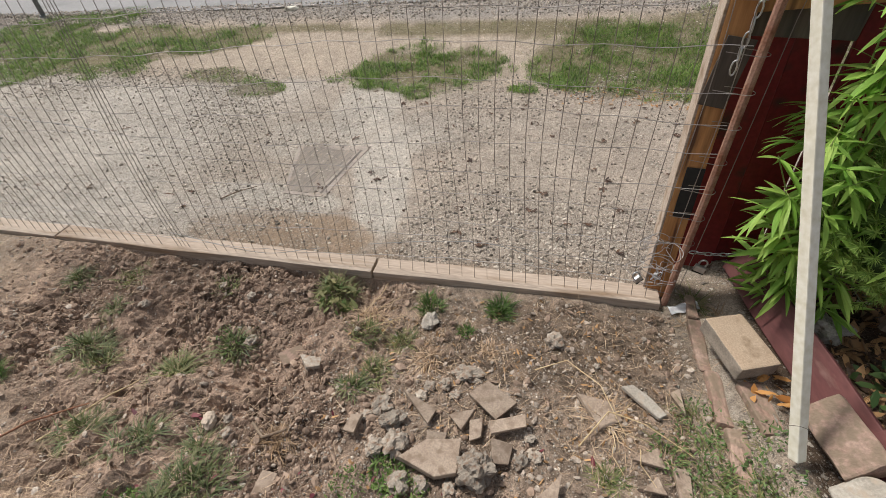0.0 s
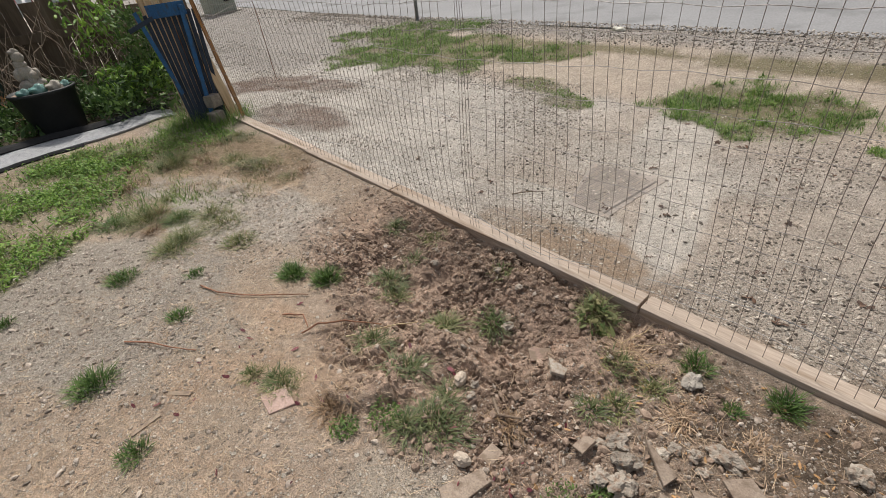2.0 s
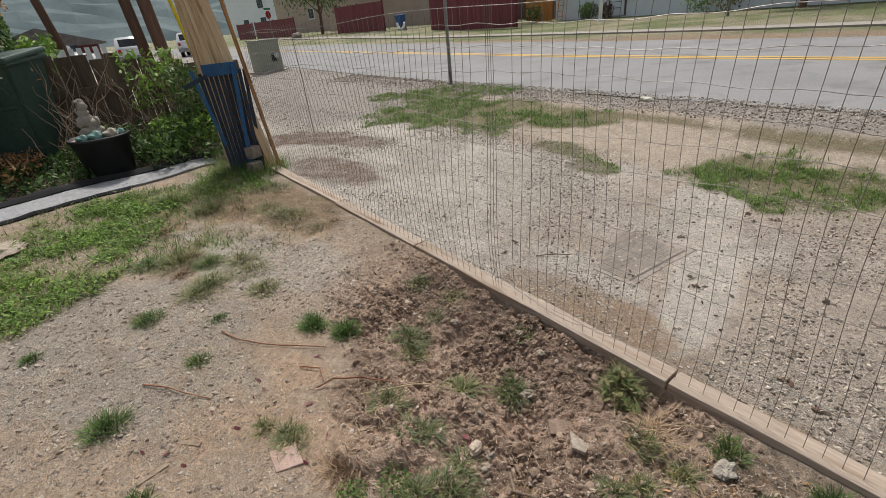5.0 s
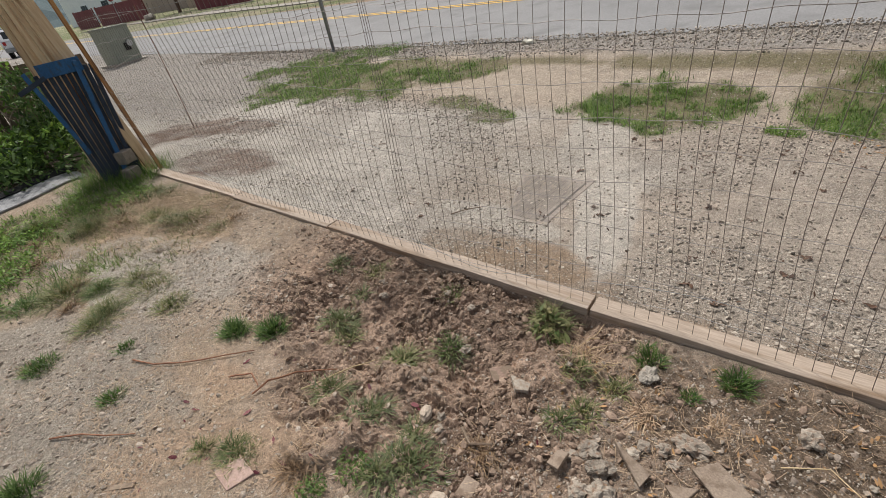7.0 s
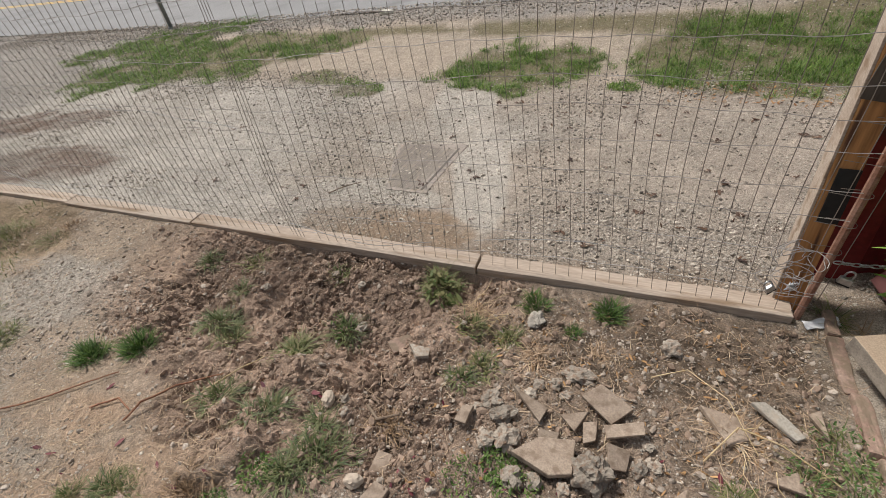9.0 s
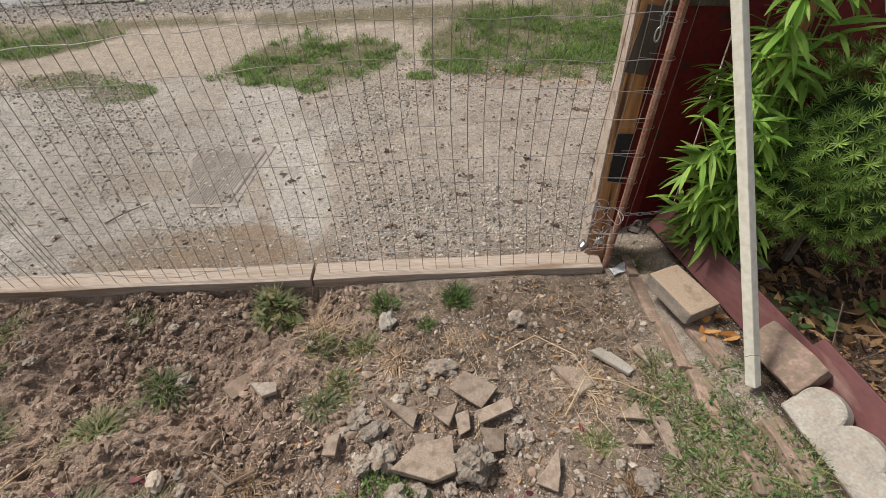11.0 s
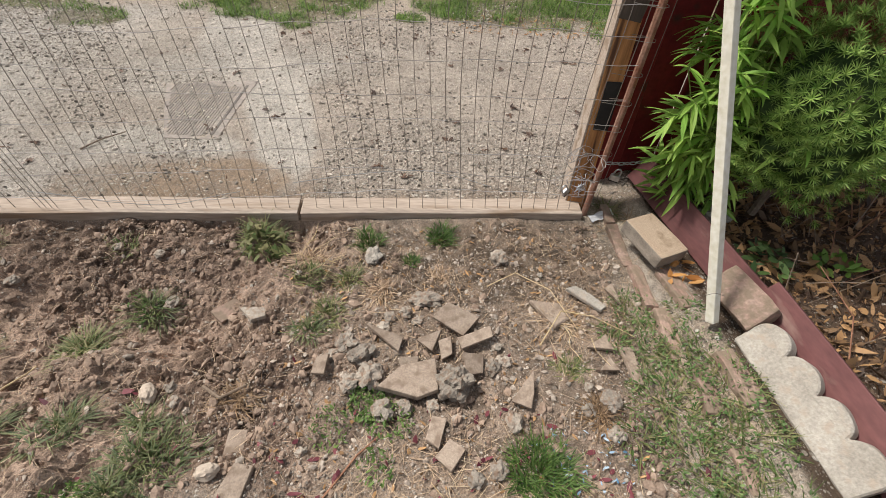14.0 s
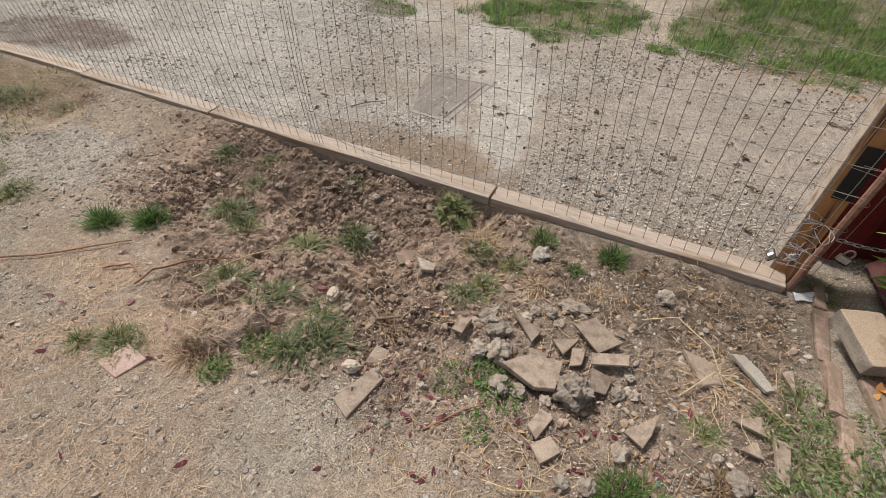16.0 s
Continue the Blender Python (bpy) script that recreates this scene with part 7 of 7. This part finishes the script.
def garden_shrub(x, y, r, n, leaf, label, size=0.08):
    c = rng.normal(0, 1, (n, 3))
    c = c / np.linalg.norm(c, axis=1)[:, None] * r * rng.uniform(0.4, 1.05, (n, 1))
    ob = part("shrub", scatter(LEAF_V, LEAF_F, c[:, 0], c[:, 1], c[:, 2] + r * 0.85, size * rng.uniform(0.6, 1.2, n), tumble=1.5), M[leaf])
    ob.matrix_basis = pose(x, y, gz(x, y))
    return tagged(ob, label, "shrub", "shrubs across the street")


garden_shrub(-17.8, 24.6, 0.55, 700, "ivy", "rounded green shrub on the lawn")
garden_shrub(-16.9, 25.0, 0.5, 500, "dark_leaf", "dark shrub before the white house")
garden_shrub(-11.6, 25.0, 0.8, 420, "clover", "loose leafy rose bush under the window")
garden_shrub(-10.2, 24.8, 0.75, 420, "grass_mixed", "yellowing bush beside the white house")
garden_shrub(-22.2, 24.8, 0.6, 500, "ivy", "dark shrub beside the orange gate")
bin_(pose(-31.6, 20.6, gz(-31.6, 20.6), 0, 0, -90), BLUEP, "blue wheeled bin standing in the gap of the fence")
ring = bmesh.new()
tube([(0.45 * math.cos(a), 0, 0.45 + 0.45 * math.sin(a)) for a in np.linspace(math.pi, math.tau, 12)], 0.09, 8, bm=ring)
ob = part("half_tyre", ring, WHITEP, smooth=True)
ob.matrix_basis = pose(-30.9, 20.1, gz(-30.9, 20.1) + 0.08)
tagged(ob, "half of a white painted tyre on the ground", "tyre")
ob = part("white_boulder", rock(0.45, 3.0, (1.3, 1, 0.7), 3, 0.3), M["concrete"], smooth=True)
ob.matrix_basis = pose(-46.5, 18.5, gz(-46.5, 18.5) + 0.2)
tagged(ob, "pale boulder beside the street", "boulder")


def stop_sign():
    s = thing("stop_sign", pose(-52, 15.6 + 0.055 * 48, 0.1, 0, 0, -65), "red octagonal stop sign on a pole", "sign")
    part("pole", tube([(0, 0.03, 0), (0, 0.03, 2.9)], 0.03, 8), GALV, s)
    pts = [(0.38 * math.cos(a), 0.38 * math.sin(a)) for a in np.arange(8) * math.tau / 8 + math.tau / 16]
    plate = part("plate", prism(pts, 0.01), REDL, s)
    plate.matrix_basis = pose(0, 0, 2.6, 90, 0, 0)
    part("lettering_bar", box(0.5, 0.004, 0.14, Matrix.Translation((0, -0.013, 2.6))), WHITEP, s, "pale bar of lettering")
    part("street_name", box(0.9, 0.01, 0.18, Matrix.Translation((0, 0, 3.15))), M["green_paint"], s, "green street name plate")
    return s


stop_sign()


def pole(x, y, h, r, lean, label):
    p = part("utility_pole", tube([(0, 0, -0.2), (lean * 0.5, 0, h / 2), (lean, 0, h)], r, 12, taper=0.85), POLEWOOD, smooth=True)
    p.matrix_basis = pose(x, y, gz(x, y), 0, 0, 90)
    return tagged(p, label, "utility pole", "utility poles")


pole(-13.6, 0.70, 8, 0.13, -0.5, "dark brown wooden utility pole")
pole(-13.2, 1.0, 8, 0.15, -0.4, "reddish brown wooden utility pole")
pole(-15.5, -0.75, 8, 0.10, -1.0, "leaning grey-brown utility pole")
ob = part("guy_guard", tube([(0, 0, 0), (0.1, -0.35, 2.6)], 0.05, 8), YELP)
ob.matrix_basis = pose(-14.3, 1.95, gz(-14, 1.9))
tagged(ob, "yellow plastic guard on a guy wire", "wire guard")


def car(m, label, length=4.6, width=1.8, h=1.65, paint=CARW, suv=True):
    """A parked car, its rear facing +x."""
    c = thing("parked_car", m, label, "car", "parked cars")
    prof = [(-length / 2, 0.35), (-length / 2, 0.8), (-length * 0.25, 0.98), (-length * 0.08, h), (length * (0.40 if suv else 0.2), h), (length * (0.48 if suv else 0.36), 1.02), (length / 2, 0.95), (length / 2, 0.35)]
    bm = bmesh.new()
    sides = []
    for y in (-1, 1):
        sides.append([bm.verts.new((x, y * width / 2 * (0.86 if z > 1.1 else 1), z)) for x, z in prof])
    bm.faces.new(sides[0])
    bm.faces.new(sides[1][::-1])
    for i in range(len(prof)):
        k = (i + 1) % len(prof)
        bm.faces.new((sides[0][i], sides[1][i], sides[1][k], sides[0][k]))
    bmesh.ops.recalc_face_normals(bm, faces=bm.faces[:])
    bmesh.ops.bevel(bm, geom=list(bm.edges), offset=0.06, segments=2, affect="EDGES")
    part("body", bm, paint, c, smooth=True)
    x0 = length * (0.455 if suv else 0.29)
    part("rear_window", box(0.03, width * 0.72, 0.42, Matrix.Translation((x0, 0, 1.32)) @ pose(0, 0, 0, 0, -12 if suv else -45, 0), 0.01), GLASS, c)
    for y in (-1, 1):
        part("side_window", box(length * 0.4, 0.03, 0.36, Matrix.Translation((length * 0.14, y * width * 0.448, 1.28)), 0.01), GLASS, c)
        part("tail_light", box(0.05, 0.16, 0.2, Matrix.Translation((length / 2 - 0.02, y * width * 0.4, 0.88)), 0.01), REDL, c)
        for x in (-length * 0.3, length * 0.3):
            w = part("wheel", tube([(x, y * (width / 2 - 0.2), 0.33), (x, y * (width / 2 + 0.01), 0.33)], 0.33, 16), M["black"], c)
            part("rim", tube([(x, y * (width / 2 - 0.1), 0.33), (x, y * (width / 2 + 0.02), 0.33)], 0.2, 12), M["metal"], w)
    part("bumper", box(0.12, width * 0.95, 0.22, Matrix.Translation((length / 2, 0, 0.5)), 0.03), GALV, c)
    return c


car(pose(-37, 3.3, 0.1, 0, 0, -6), "white sport utility car parked with its rear to the yard")
car(pose(-42, 8.2, 0.1, 0, 0, -20), "white car parked beside the utility poles")
car(pose(-33, -1.4, 0.1, 0, 0, 70), "silver sedan parked beyond the old fence", h=1.45, suv=False)


def picket(x, y):
    f = thing("picket_fence", pose(x, y, gz(x, y)), "short white picket fence beyond the old fence", "fence")
    for i in range(8):
        part("picket", box(0.02, 0.07, 1.1, Matrix.Translation((0, 0.11 * i, 0)), base=True), WHITEP, f)
    part("rail", box(0.03, 0.9, 0.08, Matrix.Translation((-0.02, 0.4, 0.8))), WHITEP, f)


picket(-9.2, -1.35)


# ---- wooded hill on the horizon ----
def hill():
    n, m = 90, 14
    v, f = [], []
    for i in range(n):
        a = radians(60 + 170 * i / (n - 1))
        top = 48 + 26 * noise.noise(Vector((i * 0.13, 0, 3))) + 10 * noise.noise(Vector((i * 0.6, 0, 7)))
        for j in range(m):
            k = j / (m - 1)
            r = 420 + 160 * k
            v.append((r * math.cos(a + 0.0) * 1.0, r * math.sin(a), top * math.sin(k * math.pi / 2) + 5 * noise.noise(Vector((i * 0.9, j * 0.9, 0)))))
    for i in range(n - 1):
        for j in range(m - 1):
            o = i * m + j
            f.append((o, o + 1, o + m + 1, o + m))
    # distance haze is put into the hill's blue-green colours
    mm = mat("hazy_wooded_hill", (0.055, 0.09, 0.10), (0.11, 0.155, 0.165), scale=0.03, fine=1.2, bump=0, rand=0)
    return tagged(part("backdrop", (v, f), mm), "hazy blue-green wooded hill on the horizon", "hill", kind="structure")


hill()
